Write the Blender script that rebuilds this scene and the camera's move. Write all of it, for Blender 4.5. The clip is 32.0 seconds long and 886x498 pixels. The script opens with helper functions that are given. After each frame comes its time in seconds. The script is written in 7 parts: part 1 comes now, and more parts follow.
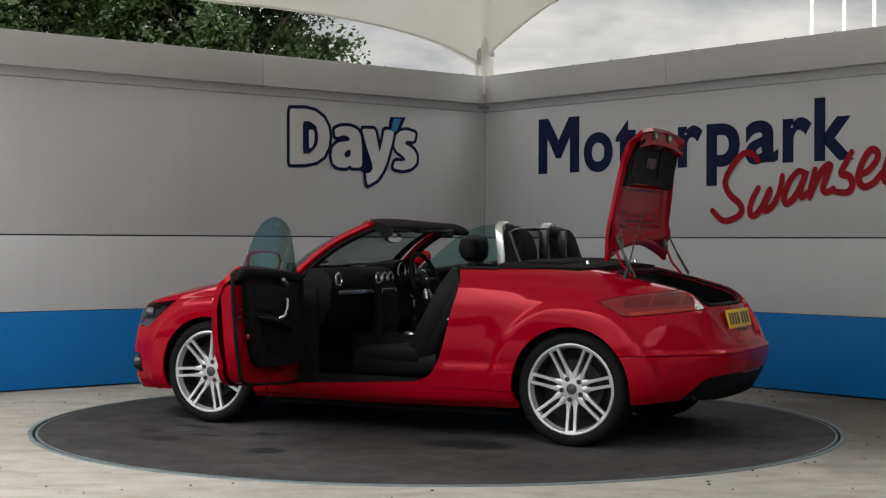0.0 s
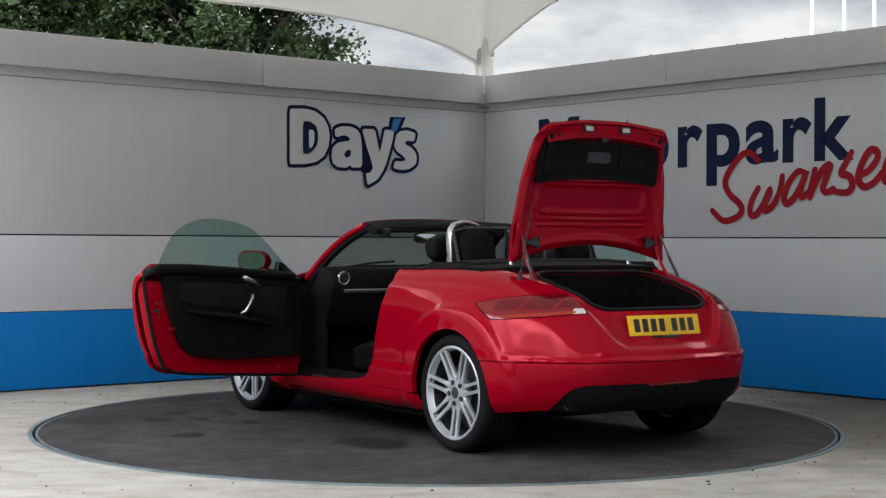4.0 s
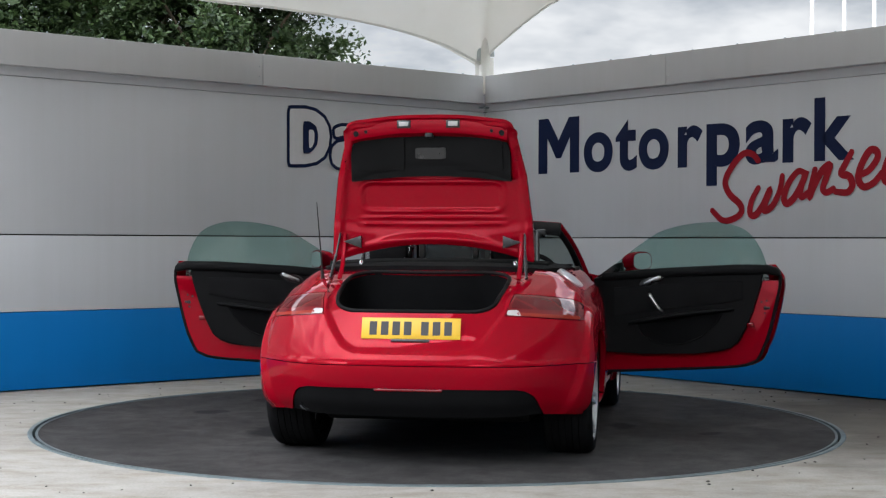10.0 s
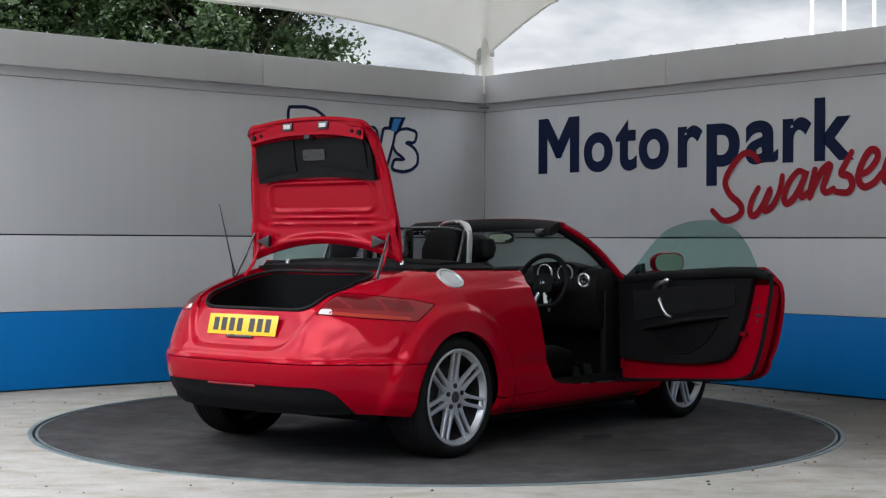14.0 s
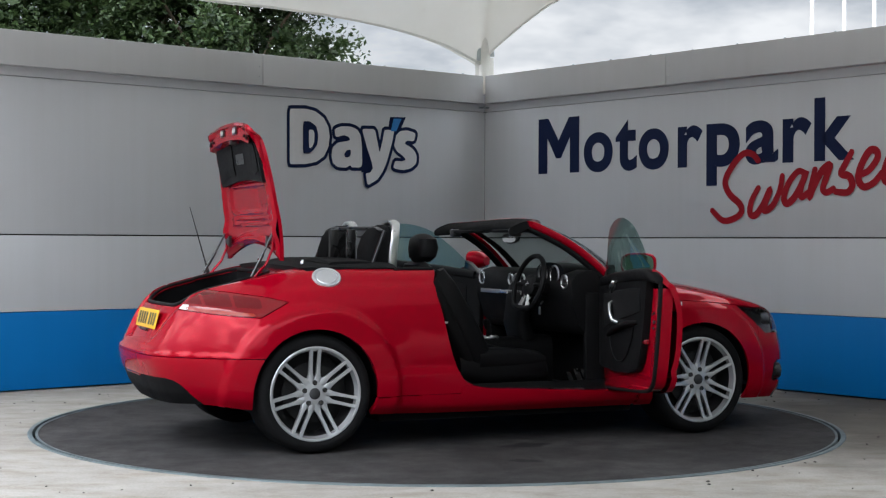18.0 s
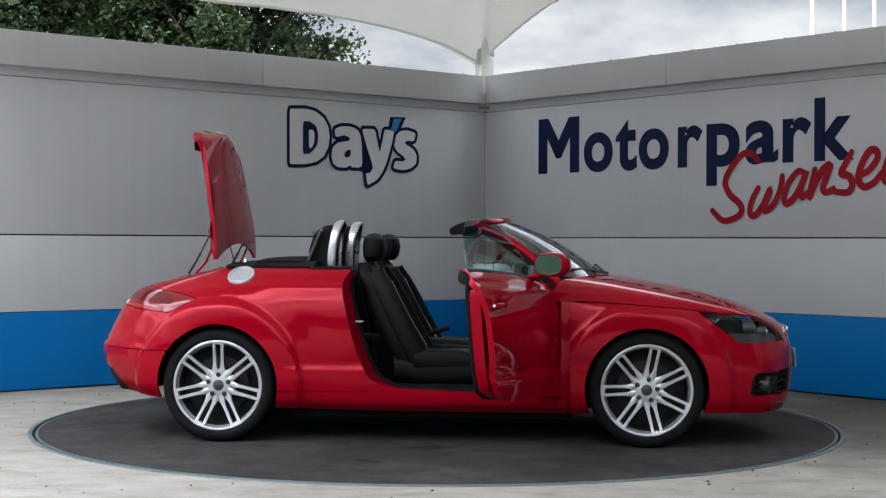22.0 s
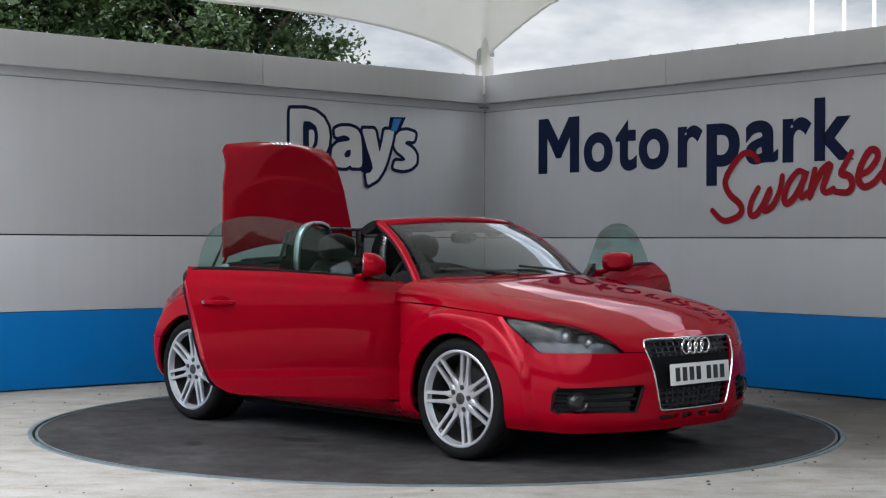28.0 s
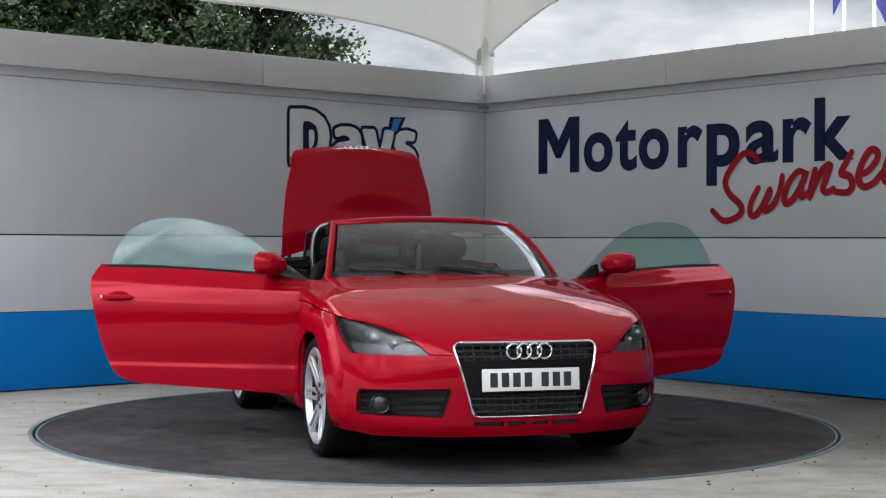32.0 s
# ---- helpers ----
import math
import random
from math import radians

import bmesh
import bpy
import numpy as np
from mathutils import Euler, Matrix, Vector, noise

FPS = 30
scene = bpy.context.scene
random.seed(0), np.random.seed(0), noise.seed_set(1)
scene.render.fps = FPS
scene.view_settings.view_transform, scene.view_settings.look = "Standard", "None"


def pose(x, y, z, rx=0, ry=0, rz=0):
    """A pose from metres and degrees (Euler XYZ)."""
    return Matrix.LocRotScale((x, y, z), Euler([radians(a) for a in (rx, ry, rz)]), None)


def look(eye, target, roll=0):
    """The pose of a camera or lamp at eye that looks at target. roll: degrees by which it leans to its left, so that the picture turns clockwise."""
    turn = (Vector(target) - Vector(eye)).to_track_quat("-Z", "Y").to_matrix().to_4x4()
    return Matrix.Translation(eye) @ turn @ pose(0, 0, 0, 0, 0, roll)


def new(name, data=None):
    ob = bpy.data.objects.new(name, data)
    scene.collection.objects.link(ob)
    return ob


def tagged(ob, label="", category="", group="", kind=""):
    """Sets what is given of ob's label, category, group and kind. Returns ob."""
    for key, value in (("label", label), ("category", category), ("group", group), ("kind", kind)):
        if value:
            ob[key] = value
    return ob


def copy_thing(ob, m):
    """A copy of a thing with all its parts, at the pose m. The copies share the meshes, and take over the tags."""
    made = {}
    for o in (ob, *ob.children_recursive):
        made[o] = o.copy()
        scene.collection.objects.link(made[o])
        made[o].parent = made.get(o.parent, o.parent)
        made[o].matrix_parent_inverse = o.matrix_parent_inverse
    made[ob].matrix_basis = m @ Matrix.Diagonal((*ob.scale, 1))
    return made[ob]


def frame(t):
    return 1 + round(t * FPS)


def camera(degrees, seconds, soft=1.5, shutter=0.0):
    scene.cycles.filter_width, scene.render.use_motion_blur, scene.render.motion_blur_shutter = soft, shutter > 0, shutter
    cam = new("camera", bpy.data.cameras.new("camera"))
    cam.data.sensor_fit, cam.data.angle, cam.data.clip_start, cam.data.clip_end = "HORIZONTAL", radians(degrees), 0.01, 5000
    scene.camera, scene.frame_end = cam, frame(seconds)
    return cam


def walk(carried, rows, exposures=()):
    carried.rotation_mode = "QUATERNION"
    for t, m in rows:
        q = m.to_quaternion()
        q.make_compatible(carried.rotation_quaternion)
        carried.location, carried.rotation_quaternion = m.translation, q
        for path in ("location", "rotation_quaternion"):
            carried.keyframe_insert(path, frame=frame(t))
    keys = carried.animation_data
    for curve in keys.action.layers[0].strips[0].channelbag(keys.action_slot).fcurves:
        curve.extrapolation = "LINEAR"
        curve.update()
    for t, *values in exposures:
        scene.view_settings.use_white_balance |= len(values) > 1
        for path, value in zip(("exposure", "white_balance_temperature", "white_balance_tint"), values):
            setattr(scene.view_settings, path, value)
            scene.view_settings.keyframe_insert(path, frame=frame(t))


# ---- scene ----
from collections import defaultdict
from mathutils.geometry import tessellate_polygon

# ---------------------------------------------------------------- camera and light
cam = camera(33.11, 32.0, soft=1.25)
STAND = pose(0, -9.62, 1.161, 89.754, -0.230, -0.200)
walk(cam, [(0.0, STAND), (32.0, STAND)],
     exposures=[(0.0, -0.76, 6980, 10), (1.0, -0.62, 6880, 10), (3.0, -0.54, 6620, 10), (6.0, -0.51, 6420, 10), (32.0, -0.54, 6300, 10)])

SUN_EL, SUN_AZ = 42.0, 222.0   # degrees; azimuth clockwise from +y


def make_world():
    w = bpy.data.worlds.new("sky")
    scene.world = w
    w.use_nodes = True
    nt = w.node_tree
    nt.nodes.clear()
    out = nt.nodes.new("ShaderNodeOutputWorld")
    bg = nt.nodes.new("ShaderNodeBackground")
    sky = nt.nodes.new("ShaderNodeTexSky")
    sky.sky_type, sky.sun_disc = "NISHITA", False
    sky.sun_elevation, sky.sun_rotation = radians(SUN_EL), radians(SUN_AZ)
    sky.dust_density = 2.0
    gain = nt.nodes.new("ShaderNodeMix")
    gain.data_type, gain.blend_type = "RGBA", "MULTIPLY"
    gain.inputs[0].default_value = 1.0
    gain.inputs[7].default_value = (0.085, 0.085, 0.085, 1)
    nt.links.new(sky.outputs[0], gain.inputs[6])
    tc = nt.nodes.new("ShaderNodeTexCoord")
    mp = nt.nodes.new("ShaderNodeMapping")
    mp.inputs["Scale"].default_value = (1.0, 1.0, 2.6)
    mp.inputs["Location"].default_value = (1.7, 0.4, 0.9)
    nt.links.new(tc.outputs["Generated"], mp.inputs[0])
    n = nt.nodes.new("ShaderNodeTexNoise")
    n.inputs["Scale"].default_value, n.inputs["Detail"].default_value = 4.6, 6.0
    n.inputs["Roughness"].default_value = 0.52
    nt.links.new(mp.outputs[0], n.inputs["Vector"])
    ramp = nt.nodes.new("ShaderNodeValToRGB")
    ramp.color_ramp.elements[0].position, ramp.color_ramp.elements[1].position = 0.43, 0.60
    ramp.color_ramp.elements[0].color = (1.05, 1.21, 1.41, 1)
    ramp.color_ramp.elements[1].color = (2.95, 2.98, 3.0, 1)
    nt.links.new(n.outputs["Fac"], ramp.inputs[0])
    mix = nt.nodes.new("ShaderNodeMix")
    mix.data_type = "RGBA"
    mix.inputs[0].default_value = 0.86
    nt.links.new(gain.outputs[2], mix.inputs[6])
    nt.links.new(ramp.outputs[0], mix.inputs[7])
    sep = nt.nodes.new("ShaderNodeSeparateXYZ")
    nt.links.new(tc.outputs["Generated"], sep.inputs[0])
    up = nt.nodes.new("ShaderNodeMapRange")
    up.inputs["From Min"].default_value, up.inputs["From Max"].default_value = 0.19, 0.62
    up.inputs["To Min"].default_value, up.inputs["To Max"].default_value = 1.0, 6.2
    nt.links.new(sep.outputs["Z"], up.inputs[0])
    # the clouds grow brighter towards the veiled sun
    a, e = radians(SUN_AZ), radians(SUN_EL)
    dot = nt.nodes.new("ShaderNodeVectorMath")
    dot.operation = "DOT_PRODUCT"
    dot.inputs[1].default_value = (math.sin(a) * math.cos(e), math.cos(a) * math.cos(e), math.sin(e))
    nt.links.new(tc.outputs["Generated"], dot.inputs[0])
    near = nt.nodes.new("ShaderNodeMapRange")
    near.interpolation_type = "SMOOTHSTEP"
    near.inputs["From Min"].default_value, near.inputs["From Max"].default_value = 0.2, 1.0
    near.inputs["To Min"].default_value, near.inputs["To Max"].default_value = 1.0, 1.1
    nt.links.new(dot.outputs["Value"], near.inputs[0])
    # and on the open side of the yard, where the sun lights them from the front
    side = nt.nodes.new("ShaderNodeVectorMath")
    side.operation = "DOT_PRODUCT"
    side.inputs[1].default_value = (0.45, 0.893, 0.0)
    nt.links.new(tc.outputs["Generated"], side.inputs[0])
    wide = nt.nodes.new("ShaderNodeMapRange")
    wide.interpolation_type = "SMOOTHSTEP"
    wide.inputs["From Min"].default_value, wide.inputs["From Max"].default_value = 0.60, -0.55
    wide.inputs["To Min"].default_value, wide.inputs["To Max"].default_value = 1.0, 1.6
    nt.links.new(side.outputs["Value"], wide.inputs[0])
    wid = nt.nodes.new("ShaderNodeMath")
    wid.operation = "MULTIPLY"
    nt.links.new(up.outputs[0], wid.inputs[0])
    nt.links.new(wide.outputs[0], wid.inputs[1])
    both = nt.nodes.new("ShaderNodeMath")
    both.operation = "MULTIPLY"
    nt.links.new(wid.outputs[0], both.inputs[0])
    nt.links.new(near.outputs[0], both.inputs[1])
    zen = nt.nodes.new("ShaderNodeVectorMath")
    zen.operation = "SCALE"
    nt.links.new(mix.outputs[2], zen.inputs[0])
    nt.links.new(both.outputs[0], zen.inputs["Scale"])
    nt.links.new(zen.outputs[0], bg.inputs[0])
    bg.inputs[1].default_value = 0.50
    nt.links.new(bg.outputs[0], out.inputs[0])


make_world()


def make_sun():
    d = bpy.data.lights.new("sun", "SUN")
    d.energy, d.angle, d.color = 0.5, radians(30), (1.0, 0.95, 0.88)
    ob = new("sun", d)
    a, e = radians(SUN_AZ), radians(SUN_EL)
    way = Vector((math.sin(a) * math.cos(e), math.cos(a) * math.cos(e), math.sin(e)))
    ob.matrix_world = look(way * 40, (0, 0, 0))


make_sun()


# ---------------------------------------------------------------- materials
class Mat:
    """A small node builder round one Principled shader."""

    def __init__(self, name, base, rough=0.5, metal=0.0, coat=0.0, spec=0.5):
        self.m = bpy.data.materials.new(name)
        self.m.use_nodes = True
        self.nt = self.m.node_tree
        self.p = self.nt.nodes["Principled BSDF"]
        self.p.inputs["Base Color"].default_value = (*base, 1)
        self.p.inputs["Roughness"].default_value = rough
        self.p.inputs["Metallic"].default_value = metal
        self.p.inputs["Coat Weight"].default_value = coat
        self.p.inputs["Specular IOR Level"].default_value = spec
        self.base, self.rough = base, rough
        self.tc = self.node("TexCoord")

    def node(self, kind, **kw):
        n = self.nt.nodes.new("ShaderNode" + kind)
        for k, v in kw.items():
            n.inputs[k].default_value = v
        return n

    def noise(self, scale, detail=4.0, rough=0.55, space="Object", stretch=None):
        n = self.node("TexNoise", Scale=scale, Detail=detail, Roughness=rough)
        src = self.tc.outputs[space]
        if stretch:
            mp = self.node("Mapping", Scale=stretch)
            self.nt.links.new(src, mp.inputs[0])
            src = mp.outputs[0]
        self.nt.links.new(src, n.inputs["Vector"])
        return n.outputs["Fac"]

    def ramp(self, fac, lo, hi, a, b):
        r = self.node("ValToRGB")
        e = r.color_ramp.elements
        e[0].position, e[1].position = lo, hi
        e[0].color, e[1].color = (*a, 1), (*b, 1)
        self.nt.links.new(fac, r.inputs[0])
        return r.outputs[0]

    def mixc(self, a, b, fac=None, mode="MIX", f=1.0):
        x = self.node("Mix")
        x.data_type, x.blend_type = "RGBA", mode
        x.inputs[0].default_value = f
        if fac is not None:
            self.nt.links.new(fac, x.inputs[0])
        for i, v in ((6, a), (7, b)):
            if isinstance(v, tuple):
                x.inputs[i].default_value = (*v, 1)
            else:
                self.nt.links.new(v, x.inputs[i])
        return x.outputs[2]

    def color(self, sock):
        self.nt.links.new(sock, self.p.inputs["Base Color"])
        return self

    def roughness(self, fac, lo, hi):
        r = self.node("MapRange")
        r.inputs["To Min"].default_value, r.inputs["To Max"].default_value = lo, hi
        self.nt.links.new(fac, r.inputs[0])
        self.nt.links.new(r.outputs[0], self.p.inputs["Roughness"])
        return self

    def bump(self, fac, strength, dist):
        b = self.node("Bump", Strength=strength, Distance=dist)
        self.nt.links.new(fac, b.inputs["Height"])
        self.nt.links.new(b.outputs[0], self.p.inputs["Normal"])
        return self


def grained(name, base, rough=0.5, metal=0.0, big=3.0, fine=60.0, amount=0.12, bump=0.0, coat=0.0, spec=0.5):
    """A surface varied at two scales round one colour."""
    m = Mat(name, base, rough, metal, coat, spec)
    lo = tuple(c * (1 - amount) for c in base)
    hi = tuple(min(1.0, c * (1 + amount)) for c in base)
    c1 = m.ramp(m.noise(big), 0.3, 0.7, lo, hi)
    c2 = m.ramp(m.noise(fine, 3), 0.3, 0.7, (1 - amount * 0.7,) * 3, (1.0,) * 3)
    m.color(m.mixc(c1, c2, mode="MULTIPLY"))
    m.roughness(m.noise(big * 2.3), rough * 0.85, min(1.0, rough * 1.15))
    if bump:
        m.bump(m.noise(fine, 3), bump, 0.004)
    return m.m


def concrete_mat():
    m = Mat("concrete", (0.5, 0.48, 0.45), 0.85)
    a = m.ramp(m.noise(0.55, 6), 0.3, 0.7, (0.235, 0.219, 0.198), (0.355, 0.335, 0.307))
    b = m.ramp(m.noise(5, 6, 0.65), 0.30, 0.62, (0.78, 0.77, 0.75), (1, 1, 1))
    c = m.ramp(m.noise(70, 3), 0.30, 0.6, (0.82,) * 3, (1, 1, 1))
    d = m.ramp(m.noise(2.4, 7, 0.7, stretch=(1.0, 2.2, 1.0)), 0.36, 0.52, (0.80, 0.765, 0.71), (1, 1, 1))
    col = m.mixc(m.mixc(m.mixc(a, b, mode="MULTIPLY"), c, mode="MULTIPLY"), d, mode="MULTIPLY")
    # a wide ragged damp and dirty patch, deepened to carry the right side's shade
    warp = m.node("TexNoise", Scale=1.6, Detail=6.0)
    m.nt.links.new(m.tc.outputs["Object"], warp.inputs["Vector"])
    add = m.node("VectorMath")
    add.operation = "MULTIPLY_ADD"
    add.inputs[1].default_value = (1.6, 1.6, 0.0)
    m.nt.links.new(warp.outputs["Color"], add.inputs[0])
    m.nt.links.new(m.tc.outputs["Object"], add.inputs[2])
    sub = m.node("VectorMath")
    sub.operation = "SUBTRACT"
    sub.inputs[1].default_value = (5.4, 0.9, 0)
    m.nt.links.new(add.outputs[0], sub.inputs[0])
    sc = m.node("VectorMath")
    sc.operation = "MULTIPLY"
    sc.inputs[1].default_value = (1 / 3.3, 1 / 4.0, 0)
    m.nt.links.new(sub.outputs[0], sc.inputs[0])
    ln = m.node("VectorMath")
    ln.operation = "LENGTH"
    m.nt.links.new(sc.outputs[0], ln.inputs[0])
    # dirt and painted shade share this one multiply
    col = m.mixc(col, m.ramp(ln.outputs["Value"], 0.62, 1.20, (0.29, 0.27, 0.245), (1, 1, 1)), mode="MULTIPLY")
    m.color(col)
    m.bump(m.noise(90, 4), 0.35, 0.004)
    return m.m


def table_mat():
    """Worn asphalt deck of the turntable with damp and oily spots."""
    m = Mat("deck", (0.055, 0.055, 0.06), 0.8, spec=0.15)
    a = m.ramp(m.noise(0.9, 6, 0.6), 0.34, 0.68, (0.024, 0.0228, 0.023), (0.055, 0.052, 0.0515))
    b = m.ramp(m.noise(120, 3), 0.32, 0.68, (0.66,) * 3, (1.15,) * 3)
    col = m.mixc(a, b, mode="MULTIPLY")
    col = m.mixc(col, m.ramp(m.noise(6.0, 6, 0.7), 0.36, 0.62, (0.62,) * 3, (1.18,) * 3), mode="MULTIPLY")
    # spots: x, y, half length, half width
    spots = ((1.07, 1.47, 0.10, 0.07), (1.25, 0.90, 0.12, 0.05), (0.64, 0.98, 0.09, 0.06), (0.27, 1.60, 0.09, 0.10),
             (1.62, 0.47, 0.10, 0.06), (-0.62, 0.86, 0.24, 0.16), (0.05, -1.19, 0.13, 0.075), (-0.24, -1.72, 0.06, 0.05),
             (0.95, 1.22, 0.08, 0.05), (1.38, 1.20, 0.07, 0.05))
    warp = m.node("TexNoise", Scale=7.0, Detail=4.0)
    m.nt.links.new(m.tc.outputs["Object"], warp.inputs["Vector"])
    add = m.node("VectorMath")
    add.operation = "MULTIPLY_ADD"
    add.inputs[1].default_value = (0.24, 0.24, 0.0)
    m.nt.links.new(warp.outputs["Color"], add.inputs[0])
    m.nt.links.new(m.tc.outputs["Object"], add.inputs[2])
    for x, y, a2, b2 in spots:
        mp = m.node("VectorMath")
        mp.operation = "SUBTRACT"
        mp.inputs[1].default_value = (x + 0.12, y + 0.12, 0)
        m.nt.links.new(add.outputs[0], mp.inputs[0])
        sc = m.node("VectorMath")
        sc.operation = "MULTIPLY"
        sc.inputs[1].default_value = (0.72 / a2, 0.72 / b2, 0)
        m.nt.links.new(mp.outputs[0], sc.inputs[0])
        ln = m.node("VectorMath")
        ln.operation = "LENGTH"
        m.nt.links.new(sc.outputs[0], ln.inputs[0])
        f = m.ramp(ln.outputs["Value"], 0.70, 1.10, (0.95,) * 3, (0.0,) * 3)
        col = m.mixc(col, (0.008, 0.008, 0.009), fac=f)
    m.color(col)
    m.roughness(m.noise(2.0, 5), 0.75, 0.95)
    m.bump(m.noise(150, 3), 0.5, 0.004)
    return m.m


def paint_mat():
    """Crimson enamel with a faint pearl under a hard clear coat."""
    m = Mat("red_paint", (0.235, 0.0006, 0.0085), 0.05, 0.16, 1.0, 0.0)
    m.p.inputs["Specular Tint"].default_value = (1.0, 0.06, 0.10, 1)
    m.p.inputs["Coat Roughness"].default_value = 0.006
    m.p.inputs["Coat IOR"].default_value = 1.21
    m.color(m.ramp(m.noise(420, 2), 0.3, 0.7, (0.252, 0.0005, 0.0085), (0.266, 0.0007, 0.0095)))
    return m.m


def glass_mat(name, tint, least=0.055, power=5.0):
    """Thin tinted glass: mostly clear, with a sharp reflection that grows at a glance."""
    m = Mat(name, tint, 0.0)
    nt = m.nt
    tr = nt.nodes.new("ShaderNodeBsdfTransparent")
    tr.inputs[0].default_value = (*tint, 1)
    gl = nt.nodes.new("ShaderNodeBsdfGlossy")
    gl.inputs["Roughness"].default_value = 0.008
    lw = nt.nodes.new("ShaderNodeLayerWeight")
    lw.inputs[0].default_value = 0.5
    pw = nt.nodes.new("ShaderNodeMath")
    pw.operation = "POWER"
    pw.inputs[1].default_value = power
    nt.links.new(lw.outputs["Facing"], pw.inputs[0])
    fr = nt.nodes.new("ShaderNodeMapRange")
    fr.inputs["To Min"].default_value, fr.inputs["To Max"].default_value = least, 0.95
    nt.links.new(pw.outputs[0], fr.inputs[0])
    mx = nt.nodes.new("ShaderNodeMixShader")
    nt.links.new(fr.outputs[0], mx.inputs[0])
    nt.links.new(tr.outputs[0], mx.inputs[1])
    nt.links.new(gl.outputs[0], mx.inputs[2])
    nt.links.new(mx.outputs[0], nt.nodes["Material Output"].inputs[0])
    return m.m


def membrane_mat():
    m = Mat("white_membrane", (0.78, 0.765, 0.72), 0.6)
    col = m.ramp(m.noise(0.8, 5), 0.3, 0.7, (0.78, 0.76, 0.70), (0.88, 0.87, 0.83))
    col = m.mixc(col, m.ramp(m.noise(3.0, 6, 0.7), 0.66, 0.8, (1, 1, 1), (0.8, 0.8, 0.78)), mode="MULTIPLY")
    m.color(col)
    t = m.node("BsdfTranslucent")
    m.nt.links.new(col, t.inputs[0])
    mx = m.node("MixShader")
    mx.inputs[0].default_value = 0.10
    m.nt.links.new(m.p.outputs[0], mx.inputs[1])
    m.nt.links.new(t.outputs[0], mx.inputs[2])
    m.nt.links.new(mx.outputs[0], m.nt.nodes["Material Output"].inputs[0])
    return m.m


def panel_mat(name, base, rough=0.5, spec=0.3):
    """Coated steel panel with faint streaks of dirt."""
    m = Mat(name, base, rough, 0.0, 0.0, spec)
    a = m.ramp(m.noise(0.7, 4), 0.3, 0.7, tuple(c * 0.95 for c in base), tuple(min(1, c * 1.04) for c in base))
    st = m.ramp(m.noise(1.0, 5, 0.6, stretch=(9.0, 9.0, 0.35)), 0.34, 0.62, (0.972, 0.970, 0.962), (1, 1, 1))
    m.color(m.mixc(a, st, mode="MULTIPLY"))
    m.roughness(m.noise(4), rough * 0.85, rough * 1.15)
    return m.m


def leaf_mat():
    m = Mat("leaves", (0.06, 0.10, 0.03), 0.5)
    g = m.node("NewGeometry")
    col = m.ramp(g.outputs["Random Per Island"], 0.0, 1.0, (0.014, 0.034, 0.010), (0.055, 0.090, 0.026))
    m.color(col)
    t = m.node("BsdfTranslucent")
    m.nt.links.new(col, t.inputs[0])
    mx = m.node("MixShader")
    mx.inputs[0].default_value = 0.3
    m.nt.links.new(m.p.outputs[0], mx.inputs[1])
    m.nt.links.new(t.outputs[0], mx.inputs[2])
    m.nt.links.new(mx.outputs[0], m.nt.nodes["Material Output"].inputs[0])
    return m.m


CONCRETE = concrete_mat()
DECK = table_mat()
RED = paint_mat()
WALL_GREY = panel_mat("grey_panel", (0.482, 0.492, 0.512), 0.5)
WALL_BLUE = panel_mat("blue_panel", (0.002, 0.125, 0.37), 0.5, 0.15)
COPING = panel_mat("coping_panel", (0.438, 0.440, 0.446), 0.5)
DARKGAP = grained("dark_gap", (0.03, 0.03, 0.032), 0.9)
NAVY = grained("navy_vinyl", (0.004, 0.010, 0.042), 0.5, fine=30, amount=0.06, spec=0.12)
SCRIPT_RED = grained("red_vinyl", (0.26, 0.006, 0.014), 0.5, fine=30, amount=0.06, spec=0.12)
LOGO_WHITE = grained("white_vinyl", (0.52, 0.52, 0.53), 0.45, fine=30, amount=0.04)
LOGO_BLUE = grained("blue_vinyl", (0.01, 0.15, 0.42), 0.45, fine=30, amount=0.05)
MEMBRANE = membrane_mat()
WHITE_STEEL = grained("white_steel", (0.72, 0.71, 0.66), 0.4, big=4, amount=0.07)
STEEL = grained("galvanised_steel", (0.42, 0.46, 0.46), 0.5, 0.85, big=6, amount=0.2)
DULL_STEEL = grained("weathered_steel", (0.115, 0.145, 0.155), 0.6, 0.5, big=6, amount=0.3)
GRIT = grained("grit", (0.06, 0.055, 0.05), 0.9, amount=0.3)
LEAF = leaf_mat()
BARK = grained("bark", (0.10, 0.075, 0.05), 0.9, big=5, fine=40, amount=0.35, bump=0.8)
FAR_GREEN = grained("far_trees", (0.05, 0.065, 0.04), 0.9, big=0.4, fine=3, amount=0.4)
FLAG = grained("flag_cloth", (0.03, 0.03, 0.16), 0.8, amount=0.12)


# ---------------------------------------------------------------- mesh helpers
def link_mesh(name, verts, faces, mat, parent=None, label="", smooth=True, kind=""):
    me = bpy.data.meshes.new(name)
    me.from_pydata([tuple(v) for v in verts], [], [tuple(f) for f in faces])
    me.materials.append(mat)
    if smooth:
        me.polygons.foreach_set("use_smooth", [True] * len(me.polygons))
        me.set_sharp_from_angle(angle=radians(38))
    me.update()
    ob = new(name, me)
    if parent is not None:
        ob.parent = parent
    return tagged(ob, label, kind=kind)


